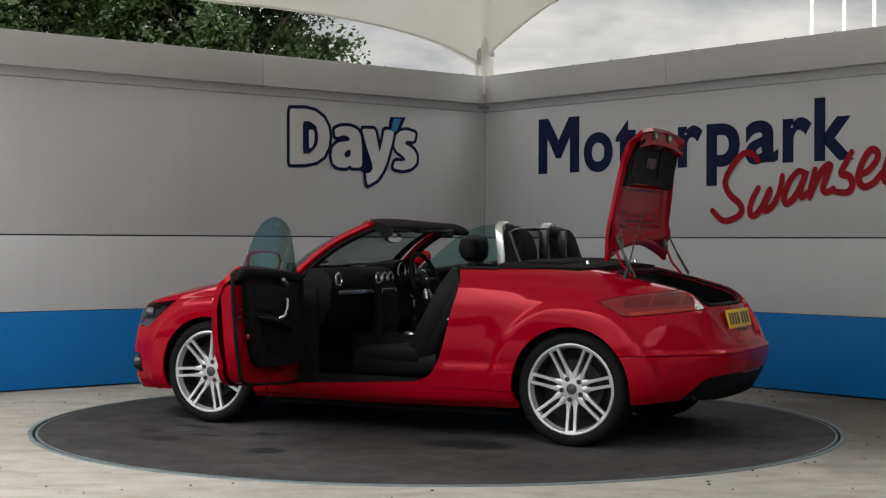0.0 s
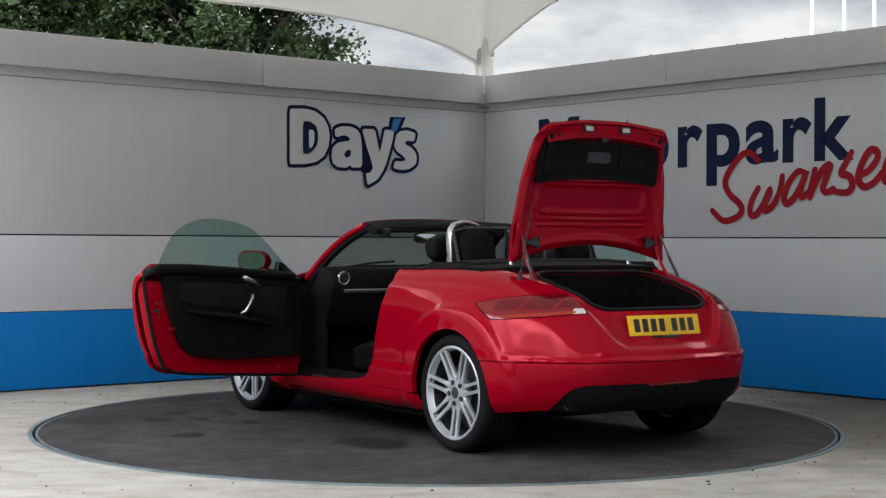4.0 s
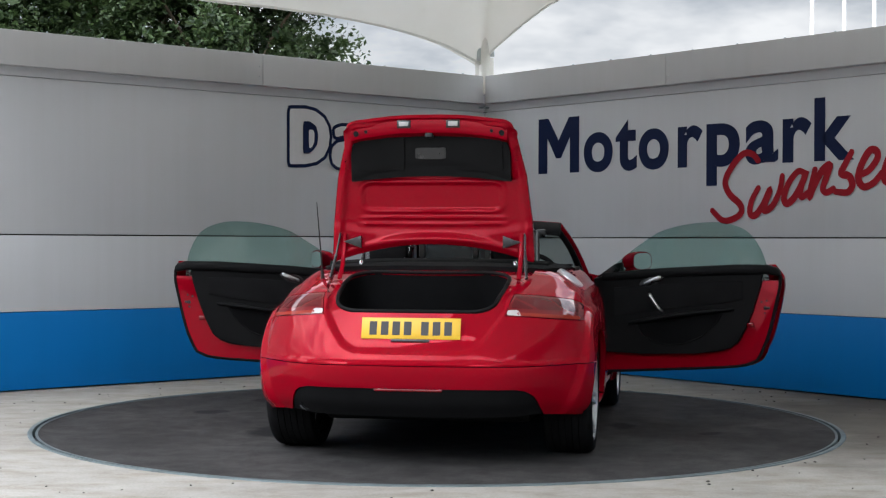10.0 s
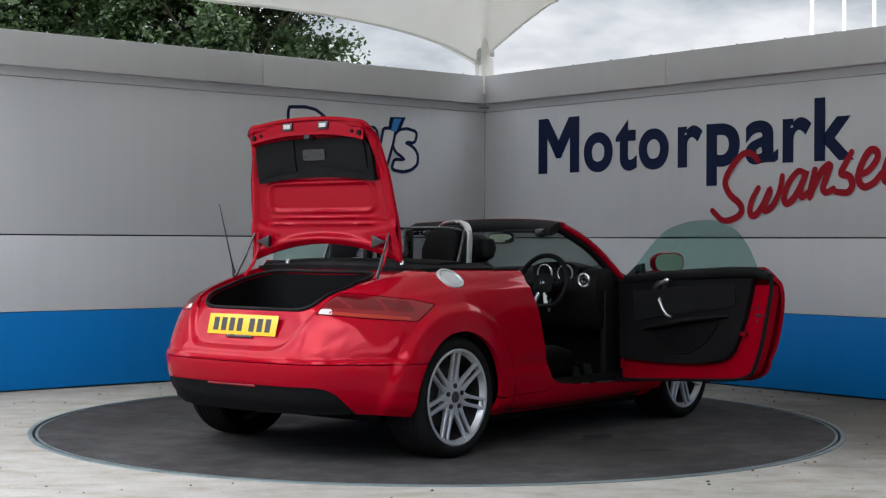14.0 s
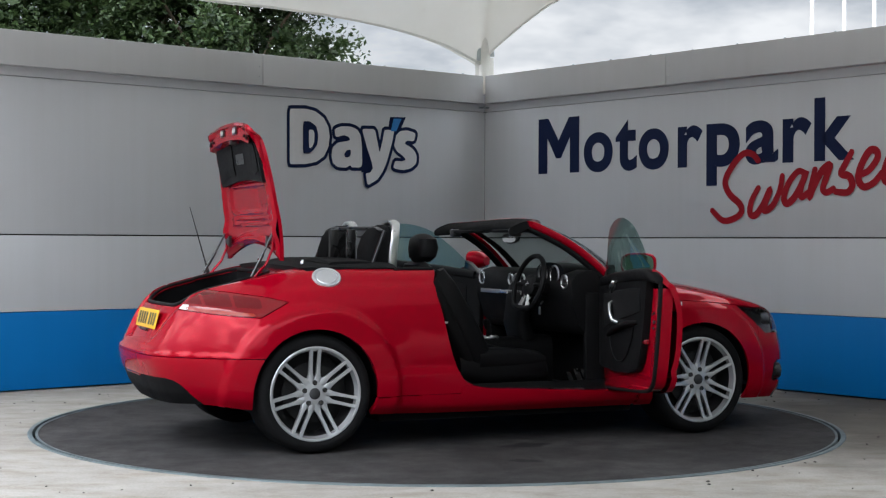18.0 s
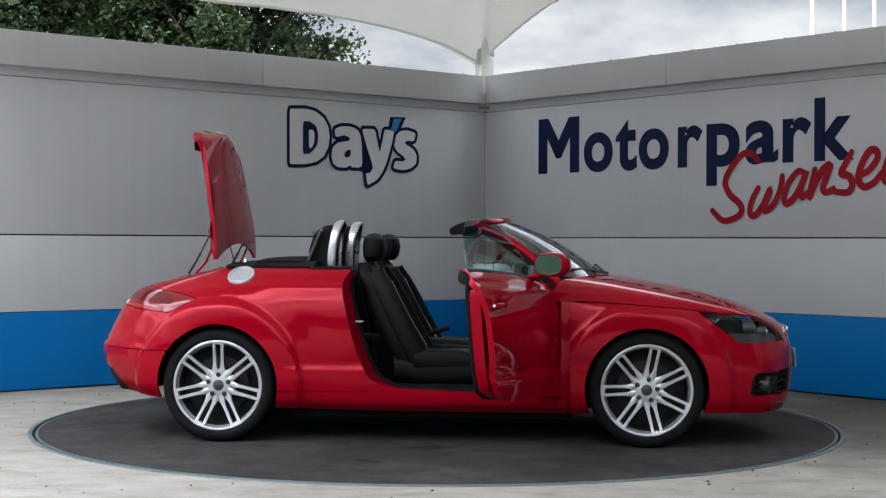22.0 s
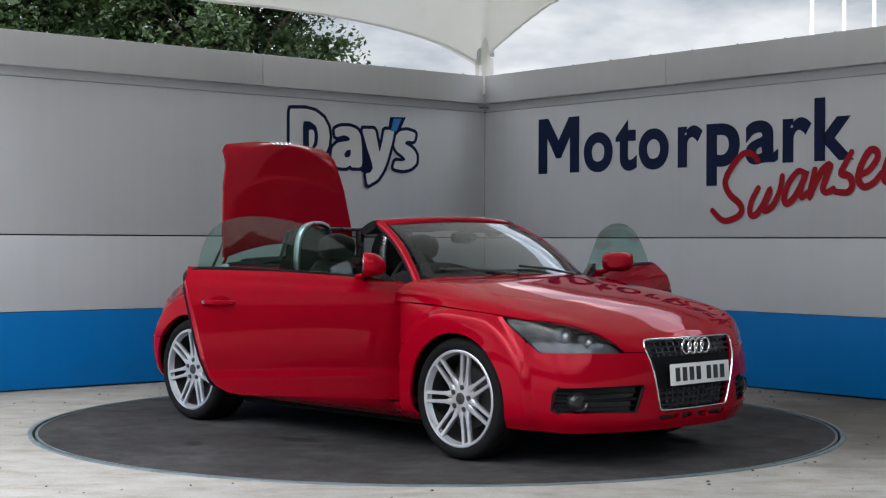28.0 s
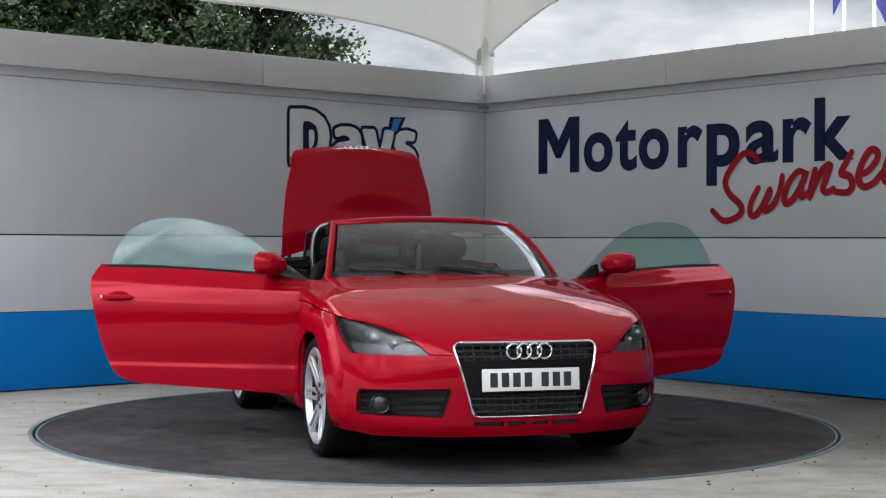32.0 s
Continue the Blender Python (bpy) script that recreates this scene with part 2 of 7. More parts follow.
def part(name, bm, material, parent, label="", smooth=True, sharp=38):
    bmesh.ops.recalc_face_normals(bm, faces=bm.faces)
    me = bpy.data.meshes.new(name)
    bm.to_mesh(me)
    bm.free()
    me.materials.append(material)
    if smooth:
        me.polygons.foreach_set("use_smooth", [True] * len(me.polygons))
        me.set_sharp_from_angle(angle=radians(sharp))
    ob = new(name, me)
    if parent is not None:
        ob.parent = parent
    return tagged(ob, label)


def thing(name, label, category, group="", m=None, kind=""):
    ob = new(name)
    ob.empty_display_size = 0.2
    if m is not None:
        ob.matrix_world = m
    return tagged(ob, label, category, group, kind)


def box(lo, hi, bevel=0.0, seg=2, bm=None):
    """A box between two corners, with rounded edges."""
    b = bmesh.new()
    bmesh.ops.create_cube(b, size=1.0)
    lo, hi = Vector(lo), Vector(hi)
    for v in b.verts:
        v.co = Vector(((lo.x + hi.x) / 2 + v.co.x * (hi.x - lo.x), (lo.y + hi.y) / 2 + v.co.y * (hi.y - lo.y),
                       (lo.z + hi.z) / 2 + v.co.z * (hi.z - lo.z)))
    if bevel:
        bmesh.ops.bevel(b, geom=b.edges[:], offset=bevel, segments=seg, affect="EDGES", profile=0.5)
    return merged(bm, b)


def merged(bm, b, m=None):
    """Adds bmesh b to bm (or returns it alone)."""
    if m is not None:
        b.transform(m)
    if bm is None:
        return b
    me = bpy.data.meshes.new("tmp")
    b.to_mesh(me)
    b.free()
    bm.from_mesh(me)
    bpy.data.meshes.remove(me)
    return bm


def tube(points, r, n=10, bm=None, closed=False, cap=True, flat=1.0):
    """A round bar along points; r is one radius or one a point; flat squeezes the second axis."""
    b = bmesh.new()
    pts = [Vector(p) for p in points]
    rs = r if isinstance(r, (list, tuple)) else [r] * len(pts)
    rings, up = [], None
    k = len(pts)
    for i, p in enumerate(pts):
        if closed:
            t = (pts[(i + 1) % k] - pts[i - 1]).normalized()
        else:
            t = (pts[min(i + 1, k - 1)] - pts[max(i - 1, 0)]).normalized()
        if up is None:
            up = Vector((0, 0, 1)) if abs(t.z) < 0.9 else Vector((0, 1, 0))
        a = (up - t * up.dot(t)).normalized()
        up = a
        c = t.cross(a)
        rings.append([b.verts.new(p + (a * math.cos(2 * math.pi * j / n) * flat + c * math.sin(2 * math.pi * j / n)) * rs[i])
                      for j in range(n)])
    for i in range(k if closed else k - 1):
        p, q = rings[i], rings[(i + 1) % k]
        for j in range(n):
            b.faces.new((p[j], p[(j + 1) % n], q[(j + 1) % n], q[j]))
    if cap and not closed:
        b.faces.new(rings[0][::-1])
        b.faces.new(rings[-1])
    return merged(bm, b)


def lathe(profile, n=48, axis="Z", bm=None, closed=False):
    """Turns (radius, height) points round an axis."""
    b = bmesh.new()
    rings = []
    for r, h in profile:
        ring = []
        for j in range(n):
            c, s = math.cos(2 * math.pi * j / n) * r, math.sin(2 * math.pi * j / n) * r
            ring.append(b.verts.new({"Z": (c, s, h), "Y": (c, h, s), "X": (h, c, s)}[axis]))
        rings.append(ring)
    k = len(rings)
    for i in range(k if closed else k - 1):
        p, q = rings[i], rings[(i + 1) % k]
        for j in range(n):
            b.faces.new((p[j], p[(j + 1) % n], q[(j + 1) % n], q[j]))
    return merged(bm, b)


def prism(outline, lo, hi, axis="Y", bevel=0.0, bm=None):
    """An outline of 2D points thickened along an axis (X: points are y,z; Y: x,z; Z: x,y)."""
    b = bmesh.new()

    def at(p, h):
        return {"X": (h, p[0], p[1]), "Y": (p[0], h, p[1]), "Z": (p[0], p[1], h)}[axis]
    lo_v = [b.verts.new(at(p, lo)) for p in outline]
    hi_v = [b.verts.new(at(p, hi)) for p in outline]
    b.faces.new(lo_v)
    b.faces.new(hi_v[::-1])
    k = len(outline)
    for i in range(k):
        b.faces.new((lo_v[i], hi_v[i], hi_v[(i + 1) % k], lo_v[(i + 1) % k]))
    if bevel:
        rim = [e for e in b.edges if not ((e.verts[0] in lo_v) ^ (e.verts[1] in lo_v))]
        bmesh.ops.bevel(b, geom=rim, offset=bevel, segments=2, affect="EDGES", profile=0.5)
    return merged(bm, b)


def smooth_curve(pts, n):
    """A Catmull-Rom line through points, n steps a span."""
    P = np.array(pts, float)
    P = np.vstack([2 * P[0] - P[1], P, 2 * P[-1] - P[-2]])
    out = []
    for i in range(1, len(P) - 2):
        for k in range(n):
            t = k / n
            out.append(0.5 * (2 * P[i] + (P[i + 1] - P[i - 1]) * t + (2 * P[i - 1] - 5 * P[i] + 4 * P[i + 1] - P[i + 2]) * t * t
                              + (3 * P[i] - P[i - 1] - 3 * P[i + 1] + P[i + 2]) * t ** 3))
    out.append(P[-2])
    return np.array(out)


# ---------------------------------------------------------------- the bay
PHI = radians(39.48)
CORNER = Vector((0.455, 4.908, 0))
WAY = {"left": Vector((-math.cos(PHI), -math.sin(PHI), 0)), "right": Vector((math.sin(PHI), -math.cos(PHI), 0))}
INWARD = {"left": Vector((math.sin(PHI), -math.cos(PHI), 0)), "right": Vector((-math.cos(PHI), -math.sin(PHI), 0))}
# the right wall is carried on unseen to 12 m to block sky light
WALL_LENGTH = {"left": 7.6, "right": 12.0}
TABLE_R = 2.5


def on_wall(side, s, out, z):
    return CORNER + WAY[side] * s + INWARD[side] * out + Vector((0, 0, z))


def wall_box(side, s0, s1, out0, out1, z0, z1, bevel=0.0, bm=None):
    b = box((s0, out0, z0), (s1, out1, z1), bevel)
    for v in b.verts:
        v.co = on_wall(side, *v.co)
    return merged(bm, b)


def make_ground():
    radii = [TABLE_R + 0.050] + [2.9, 3.4, 4.2, 5.5, 8, 12, 20, 40, 90, 250, 900]
    n = 96
    verts = [(math.cos(2 * math.pi * j / n) * r, math.sin(2 * math.pi * j / n) * r, 0) for r in radii for j in range(n)]
    faces = [(i * n + j, (i + 1) * n + j, (i + 1) * n + (j + 1) % n, i * n + (j + 1) % n) for i in range(len(radii) - 1) for j in range(n)]
    # the edge turns down into the turntable's pit
    k = len(verts)
    verts += [(v[0], v[1], -0.12) for v in verts[:n]]
    faces += [(j, (j + 1) % n, k + (j + 1) % n, k + j) for j in range(n)]
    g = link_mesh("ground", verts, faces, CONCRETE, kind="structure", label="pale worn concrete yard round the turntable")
    pit = lathe([(0.0, -0.12), (TABLE_R + 0.07, -0.12)], 96)
    p = part("pit_floor", pit, DARKGAP, g)
    ring = lathe([(TABLE_R + 0.020, -0.05), (TABLE_R + 0.020, 0.003), (TABLE_R + 0.022, 0.005), (TABLE_R + 0.046, 0.005),
                  (TABLE_R + 0.050, 0.001), (TABLE_R + 0.050, -0.05)], 160)
    part("edge_ring", ring, DULL_STEEL, g, "thin galvanised steel ring round the deck")
    return g


def make_pebbles():
    """Bits of grit strewn over the concrete."""
    rng = random.Random(21)
    bm = bmesh.new()
    while len(bm.verts) < 12 * 230:
        x, y = rng.uniform(-4.5, 4.5), rng.uniform(-3.4, 3.0)
        p = Vector((x, y, 0))
        if p.length < TABLE_R + 0.07 or min((p - CORNER).dot(INWARD[k]) for k in INWARD) < 0.1:
            continue
        r = 0.004 + 0.006 * rng.random() ** 2
        bmesh.ops.create_icosphere(bm, subdivisions=1, radius=r, matrix=Matrix.Translation((x, y, r * 0.3)) @ Matrix.Rotation(rng.uniform(0, 6), 4, "Z") @ Matrix.Diagonal((1.3, 0.9, 0.6, 1)))
    me = bpy.data.meshes.new("grit")
    bm.to_mesh(me)
    bm.free()
    me.materials.append(GRIT)
    tagged(new("grit", me), "dark bits of grit strewn on the concrete", "grit", kind="stuff")


def make_table():
    t = thing("turntable", "round dark asphalt car turntable with damp spots", "turntable")
    deck = lathe([(0.0, 0.0), (0.6, 0.0), (1.2, 0.0), (1.8, 0.0), (TABLE_R - 0.006, 0.0), (TABLE_R, -0.006), (TABLE_R, -0.09)], 160)
    part("deck", deck, DECK, t)
    rim = lathe([(TABLE_R - 0.02, -0.05), (TABLE_R + 0.003, -0.05), (TABLE_R + 0.003, 0.003), (TABLE_R - 0.012, 0.003)], 160, closed=True)
    part("rim", rim, DULL_STEEL, t, "narrow steel rim")
    return t


def make_wall(side):
    w = thing("wall_" + side, "tall panelled wall, pale grey over a blue base band", "wall", kind="structure")
    th, long = -0.30, WALL_LENGTH[side]
    part("core", wall_box(side, -0.28, long, th, -0.09, 0, 2.74), DARKGAP, w)
    part("panel", wall_box(side, 0.0, long, -0.05, 0.0, 0.012, 0.611, 0.003), WALL_BLUE, w, "blue coated base panel")
    part("panel", wall_box(side, 0.0, long, -0.05, 0.0, 0.615, 1.204, 0.003), WALL_GREY, w, "pale grey coated steel panel")
    part("panel", wall_box(side, 0.0, long, -0.05, 0.0, 1.215, 2.428, 0.003), WALL_GREY, w, "pale grey coated steel panel")
    part("panel", wall_box(side, 0.0, long, -0.10, -0.001, 2.4325, 2.60, 0.002), WALL_GREY, w, "pale grey coated steel panel")
    joint = 2.617 if side == "left" else 2.417
    cuts = [0.10, joint, joint + 2.5, joint + 5.0, long]
    for a, b in zip(cuts[:-1], cuts[1:]):
        bm = wall_box(side, a + 0.0015, b - 0.0015, -0.10, 0.095, 2.503, 2.770, 0.004)
        wall_box(side, a + 0.0015, b - 0.0015, -0.36, -0.02, 2.70, 2.770, 0.004, bm)
        part("coping", bm, COPING, w, "grey folded metal coping")
    s = 0.35
    while s < long:
        bm = bmesh.new()
        bmesh.ops.create_icosphere(bm, subdivisions=1, radius=0.010, matrix=Matrix.Translation(on_wall(side, s, 0.075, 2.774)))
        part("screw", bm, STEEL, w)
        s += 0.47
    for j in cuts[1:3]:
        for dz in (2.575, 2.66):
            bm = bmesh.new()
            bmesh.ops.create_icosphere(bm, subdivisions=1, radius=0.007, matrix=Matrix.Translation(on_wall(side, j + 0.035, 0.095, dz)))
            part("screw", bm, STEEL, w)
    return w


def wall_frame(side):
    """Axes for lettering on a wall: along the reading direction, up, and into the bay."""
    x = WAY[side] if side == "right" else -WAY[side]
    return Matrix((x, Vector((0, 0, 1)), INWARD[side])).transposed().to_4x4()


def make_word(letters, side, mat, bold, label):
    """Flat vinyl lettering on a wall, one part a letter: (character, s0, s1, z0, z1)."""
    word = thing("lettering", label, "lettering")
    fr = wall_frame(side).to_3x3()
    for char, s0, s1, z0, z1 in letters:
        c = bpy.data.curves.new("word", "FONT")
        c.body, c.size, c.offset = char, 1.0, bold
        c.extrude, c.resolution_u = 0.0012, 8
        tmp = new("word", c)
        me = bpy.data.meshes.new_from_object(tmp.evaluated_get(bpy.context.evaluated_depsgraph_get()))
        bpy.data.objects.remove(tmp)
        bm = bmesh.new()
        bm.from_mesh(me)
        xs, ys = [v.co.x for v in bm.verts], [v.co.y for v in bm.verts]
        kx, ky = (s1 - s0) / (max(xs) - min(xs)), (z1 - z0) / (max(ys) - min(ys))
        for v in bm.verts:
            p = Vector(((v.co.x - min(xs)) * kx, (v.co.y - min(ys)) * ky, v.co.z + 0.003))
            v.co = on_wall(side, s0, 0, z0) + fr @ p
        part("letter", bm, mat, word, smooth=False)
    return word


def brush(word, pts, side, width, proud, mat):
    """One brush stroke of flat vinyl along (s, z) points."""
    P = smooth_curve(pts, 6)
    T = np.gradient(P, axis=0)
    T /= np.linalg.norm(T, axis=1)[:, None]
    N = np.stack([-T[:, 1], T[:, 0]], 1)
    n = len(P)
    ring = []
    for i in range(n):
        k = width / 2 * (0.82 + 0.18 * math.sin(math.pi * i / (n - 1)))
        ring.append((P[i] + N[i] * k, P[i] - N[i] * k))
    verts, faces = [], []
    for i, (a, b) in enumerate(ring):
        o = proud + 0.0012 * i / n
        verts += [on_wall(side, a[0], o, a[1]), on_wall(side, b[0], o, b[1])]
    for i in range(n - 1):
        faces.append((2 * i, 2 * i + 1, 2 * i + 3, 2 * i + 2))
    for i, sg in ((0, -1), (n - 1, 1)):
        base = len(verts)
        o = proud + 0.0012 * i / n
        k = width / 2 * 0.82
        for j in range(1, 8):
            a = math.pi * j / 8
            q = P[i] + N[i] * math.cos(a) * k + T[i] * sg * math.sin(a) * k
            verts.append(on_wall(side, q[0], o, q[1]))
        faces.append([2 * i] + list(range(base, base + 7)) + [2 * i + 1])
    link_mesh("letter", verts, faces, mat, word, smooth=False)


def rounded(poly, times=2, k=0.14):
    """Corner cutting."""
    P = [Vector(p) for p in poly]
    for _ in range(times):
        Q = []
        for a, b in zip(P, P[1:] + P[:1]):
            Q += [a.lerp(b, k), a.lerp(b, 1 - k)]
        P = Q
    return P


def outline(poly, side, wide, proud, mat, parent, label=""):
    """A flat band of vinyl along a closed outline."""
    n = len(poly)
    verts, faces = [], []
    for i in range(n):
        a, b = (poly[i] - poly[i - 1]).normalized(), (poly[(i + 1) % n] - poly[i]).normalized()
        t = (a + b).normalized() if (a + b).length > 1e-6 else a
        nrm = Vector((-t.y, t.x)) * wide / max(0.6, abs(t.dot(b)))
        o = proud + 0.0008 * i / n
        for q in (poly[i] + nrm, poly[i] - nrm):
            verts.append(on_wall(side, q.x, o, q.y))
    for i in range(n):
        j = (i + 1) % n
        faces.append((2 * i, 2 * i + 1, 2 * j + 1, 2 * j))
    return link_mesh("outline", verts, faces, mat, parent, label, smooth=False)


def flat_shape(poly, side, proud, mat, parent, label=""):
    verts = [on_wall(side, p.x, proud, p.y) for p in poly] + [on_wall(side, p.x, proud - 0.002, p.y) for p in poly]
    n = len(poly)
    b = bmesh.new()
    vs = [b.verts.new(v) for v in verts]
    for tri in tessellate_polygon([[Vector((p.x, p.y, 0)) for p in poly]]):
        b.faces.new([vs[i] for i in tri])
    for i in range(n):
        b.faces.new((vs[i], vs[n + i], vs[n + (i + 1) % n], vs[(i + 1) % n]))
    return part("shape", b, mat, parent, label, smooth=False)


def make_signs():
    base, low, mid = 1.802, 1.640, 2.152
    make_word((("o", 1.359, 1.718, base - 0.006, mid + 0.004), ("t", 1.755, 2.009, base - 0.006, 2.246), ("o", 2.030, 2.376, base - 0.006, mid), ("r", 2.478, 2.749, base, mid),
               ("p", 2.792, 3.141, low, mid), ("a", 3.198, 3.525, base - 0.004, mid), ("r", 3.569, 3.844, base, mid), ("k", 3.870, 4.235, base, 2.292)),
              "right", NAVY, 0.030, "large navy blue vinyl lettering on the grey wall")
    word = thing("lettering", "large navy blue vinyl capital on the grey wall", "lettering")
    bm = bmesh.new()
    for q in (((0, 0), (0, 1), (0.225, 1), (0.225, 0)), ((0.225, 1), (0.25, 1), (0.5, 0.60), (0.5, 0.27), (0.44, 0.27), (0.225, 0.64))):
        for sg in (1, -1):
            ends = [on_wall("right", 0.764 + 0.537 * (0.5 + sg * (u - 0.5)), 0.004, 1.804 + 0.51 * v) for u, v in q]
            bm.faces.new([bm.verts.new(e) for e in (ends if sg > 0 else ends[::-1])])
    part("letter", bm, NAVY, word, smooth=False)
    w = thing("script_lettering", "slanted red script lettering overlapping the navy word", "lettering")
    strokes = (
        [(3.333, 1.83), (3.272, 1.885), (3.179, 1.889), (3.072, 1.798), (2.997, 1.672), (3.041, 1.568), (3.15, 1.481), (3.161, 1.413), (3.075, 1.361), (2.966, 1.355), (2.863, 1.434)],
        [(3.334, 1.61), (3.267, 1.506), (3.251, 1.412), (3.302, 1.39), (3.38, 1.469), (3.454, 1.597), (3.398, 1.468), (3.408, 1.426), (3.483, 1.471), (3.551, 1.594), (3.571, 1.697)],
        [(3.784, 1.715), (3.722, 1.729), (3.635, 1.643), (3.587, 1.531), (3.618, 1.479), (3.693, 1.533), (3.767, 1.646), (3.801, 1.734), (3.748, 1.589), (3.758, 1.528), (3.822, 1.563)],
        [(3.882, 1.738), (3.851, 1.627), (3.827, 1.522), (3.883, 1.63), (3.955, 1.735), (4.019, 1.767), (3.986, 1.674), (3.956, 1.588), (3.992, 1.559), (4.052, 1.586)],
        [(4.215, 1.859), (4.157, 1.768), (4.122, 1.699), (4.193, 1.677), (4.223, 1.607), (4.177, 1.555), (4.075, 1.561)],
        [(4.279, 1.68), (4.366, 1.715), (4.44, 1.80), (4.432, 1.858), (4.372, 1.86), (4.303, 1.76), (4.276, 1.66), (4.318, 1.594), (4.405, 1.617), (4.479, 1.691)],
        [(4.656, 1.864), (4.6, 1.88), (4.534, 1.792), (4.497, 1.677), (4.529, 1.624), (4.591, 1.688), (4.66, 1.845), (4.617, 1.702), (4.631, 1.64), (4.683, 1.671)])
    for st in strokes:
        brush(w, st, "right", 0.060, 0.0075, SCRIPT_RED)
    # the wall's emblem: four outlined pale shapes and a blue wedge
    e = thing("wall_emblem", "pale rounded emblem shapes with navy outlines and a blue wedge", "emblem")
    pale = (
        ([(2.281, 2.33), (2.118, 2.34), (2.007, 2.323), (1.915, 2.268), (1.867, 2.191), (1.852, 2.108), (1.866, 2.014), (1.913, 1.928), (1.995, 1.875), (2.116, 1.85), (2.279, 1.844)], 0.06),
        ([(1.801, 2.178), (1.728, 2.204), (1.624, 2.208), (1.55, 2.186), (1.507, 2.133), (1.496, 2.031), (1.491, 1.842), (1.611, 1.838), (1.622, 1.858), (1.674, 1.833), (1.768, 1.836),
          (1.82, 1.873), (1.835, 1.94), (1.821, 2.008), (1.769, 2.056), (1.627, 2.08), (1.64, 2.113), (1.697, 2.127), (1.79, 2.102)], 0.16),
        ([(0.871, 2.185), (0.893, 2.107), (0.983, 2.11), (1.005, 2.079), (0.904, 2.039), (0.859, 1.98), (0.863, 1.9), (0.926, 1.854), (1.015, 1.833), (1.137, 1.846), (1.115, 1.917),
          (1.038, 1.914), (0.989, 1.93), (1.016, 1.964), (1.094, 2.005), (1.132, 2.064), (1.123, 2.135), (1.061, 2.193), (0.972, 2.207)], 0.16),
        ([(1.501, 2.193), (1.351, 2.198), (1.298, 1.979), (1.259, 2.111), (1.242, 2.198), (1.128, 2.201), (1.149, 2.098), (1.214, 1.904), (1.258, 1.816), (1.322, 1.736), (1.434, 1.681),
          (1.456, 1.789), (1.405, 1.797), (1.375, 1.838), (1.388, 1.898), (1.442, 2.025)], 0.10))
    flat_shape([Vector(p) for p in ((1.492, 2.117), (1.366, 1.864), (1.392, 1.794), (1.499, 1.798))], "left", 0.0030, NAVY, e)
    flat_shape([Vector(p) for p in ((1.168, 2.320), (0.984, 2.327), (1.039, 2.226), (1.117, 2.170), (1.198, 2.169))], "left", 0.0035, NAVY, e)
    for i, (poly, k) in enumerate(pale):
        p = rounded(poly, 2, k)
        outline(p, "left", 0.031, 0.0040 + 0.0030 * i, NAVY, e, "navy outline")
        flat_shape(p, "left", 0.0055 + 0.0030 * i, LOGO_WHITE, e, "pale grey inner shape")
    for sl, o, mat in (([(2.147, 2.226), (2.077, 2.23), (2.006, 2.192), (1.983, 2.11), (1.995, 2.026), (2.046, 1.965), (2.086, 1.946), (2.146, 1.944)], 0.0165, NAVY),
                       ([(2.087, 2.155), (2.046, 2.157), (2.026, 2.133), (2.026, 2.058), (2.046, 2.007), (2.082, 1.988)], 0.0175, LOGO_WHITE),
                       ([(1.696, 1.954), (1.675, 1.989), (1.627, 2.0), (1.627, 1.948), (1.654, 1.925), (1.69, 1.929)], 0.0165, NAVY)):
        flat_shape(rounded(sl, 1), "left", o, mat, e)
    flat_shape([Vector(p) for p in ((1.139, 2.305), (1.044, 2.31), (1.106, 2.191), (1.172, 2.188))], "left", 0.0175, LOGO_BLUE, e, "blue wedge")


def canopy_edges():
    left = [on_wall("left", s, o, z) for s, o, z in ((0.0, 0.06, 2.84), (0.09, 0.06, 2.88), (0.30, 0.06, 2.955), (0.60, 0.06, 3.04), (1.15, 0.08, 3.12),
            (1.80, 0.10, 3.165), (2.55, 0.10, 3.18), (3.3, 0.08, 3.18), (5.0, 0.0, 3.30), (7.0, -0.3, 3.55))]
    # the right edge runs past the view to 10.5 m to darken that side
    right = [on_wall("right", s, o, z) for s, o, z in ((0.0, 0.06, 2.84), (0.05, 0.06, 2.92), (0.18, 0.06, 3.015), (0.43, 0.06, 3.14), (0.75, 0.06, 3.28),
             (1.10, 0.06, 3.395), (1.9, 0.06, 3.58), (3.0, 0.0, 3.72), (6.0, 0.0, 3.80), (10.5, -0.3, 3.60))]
    return left, right


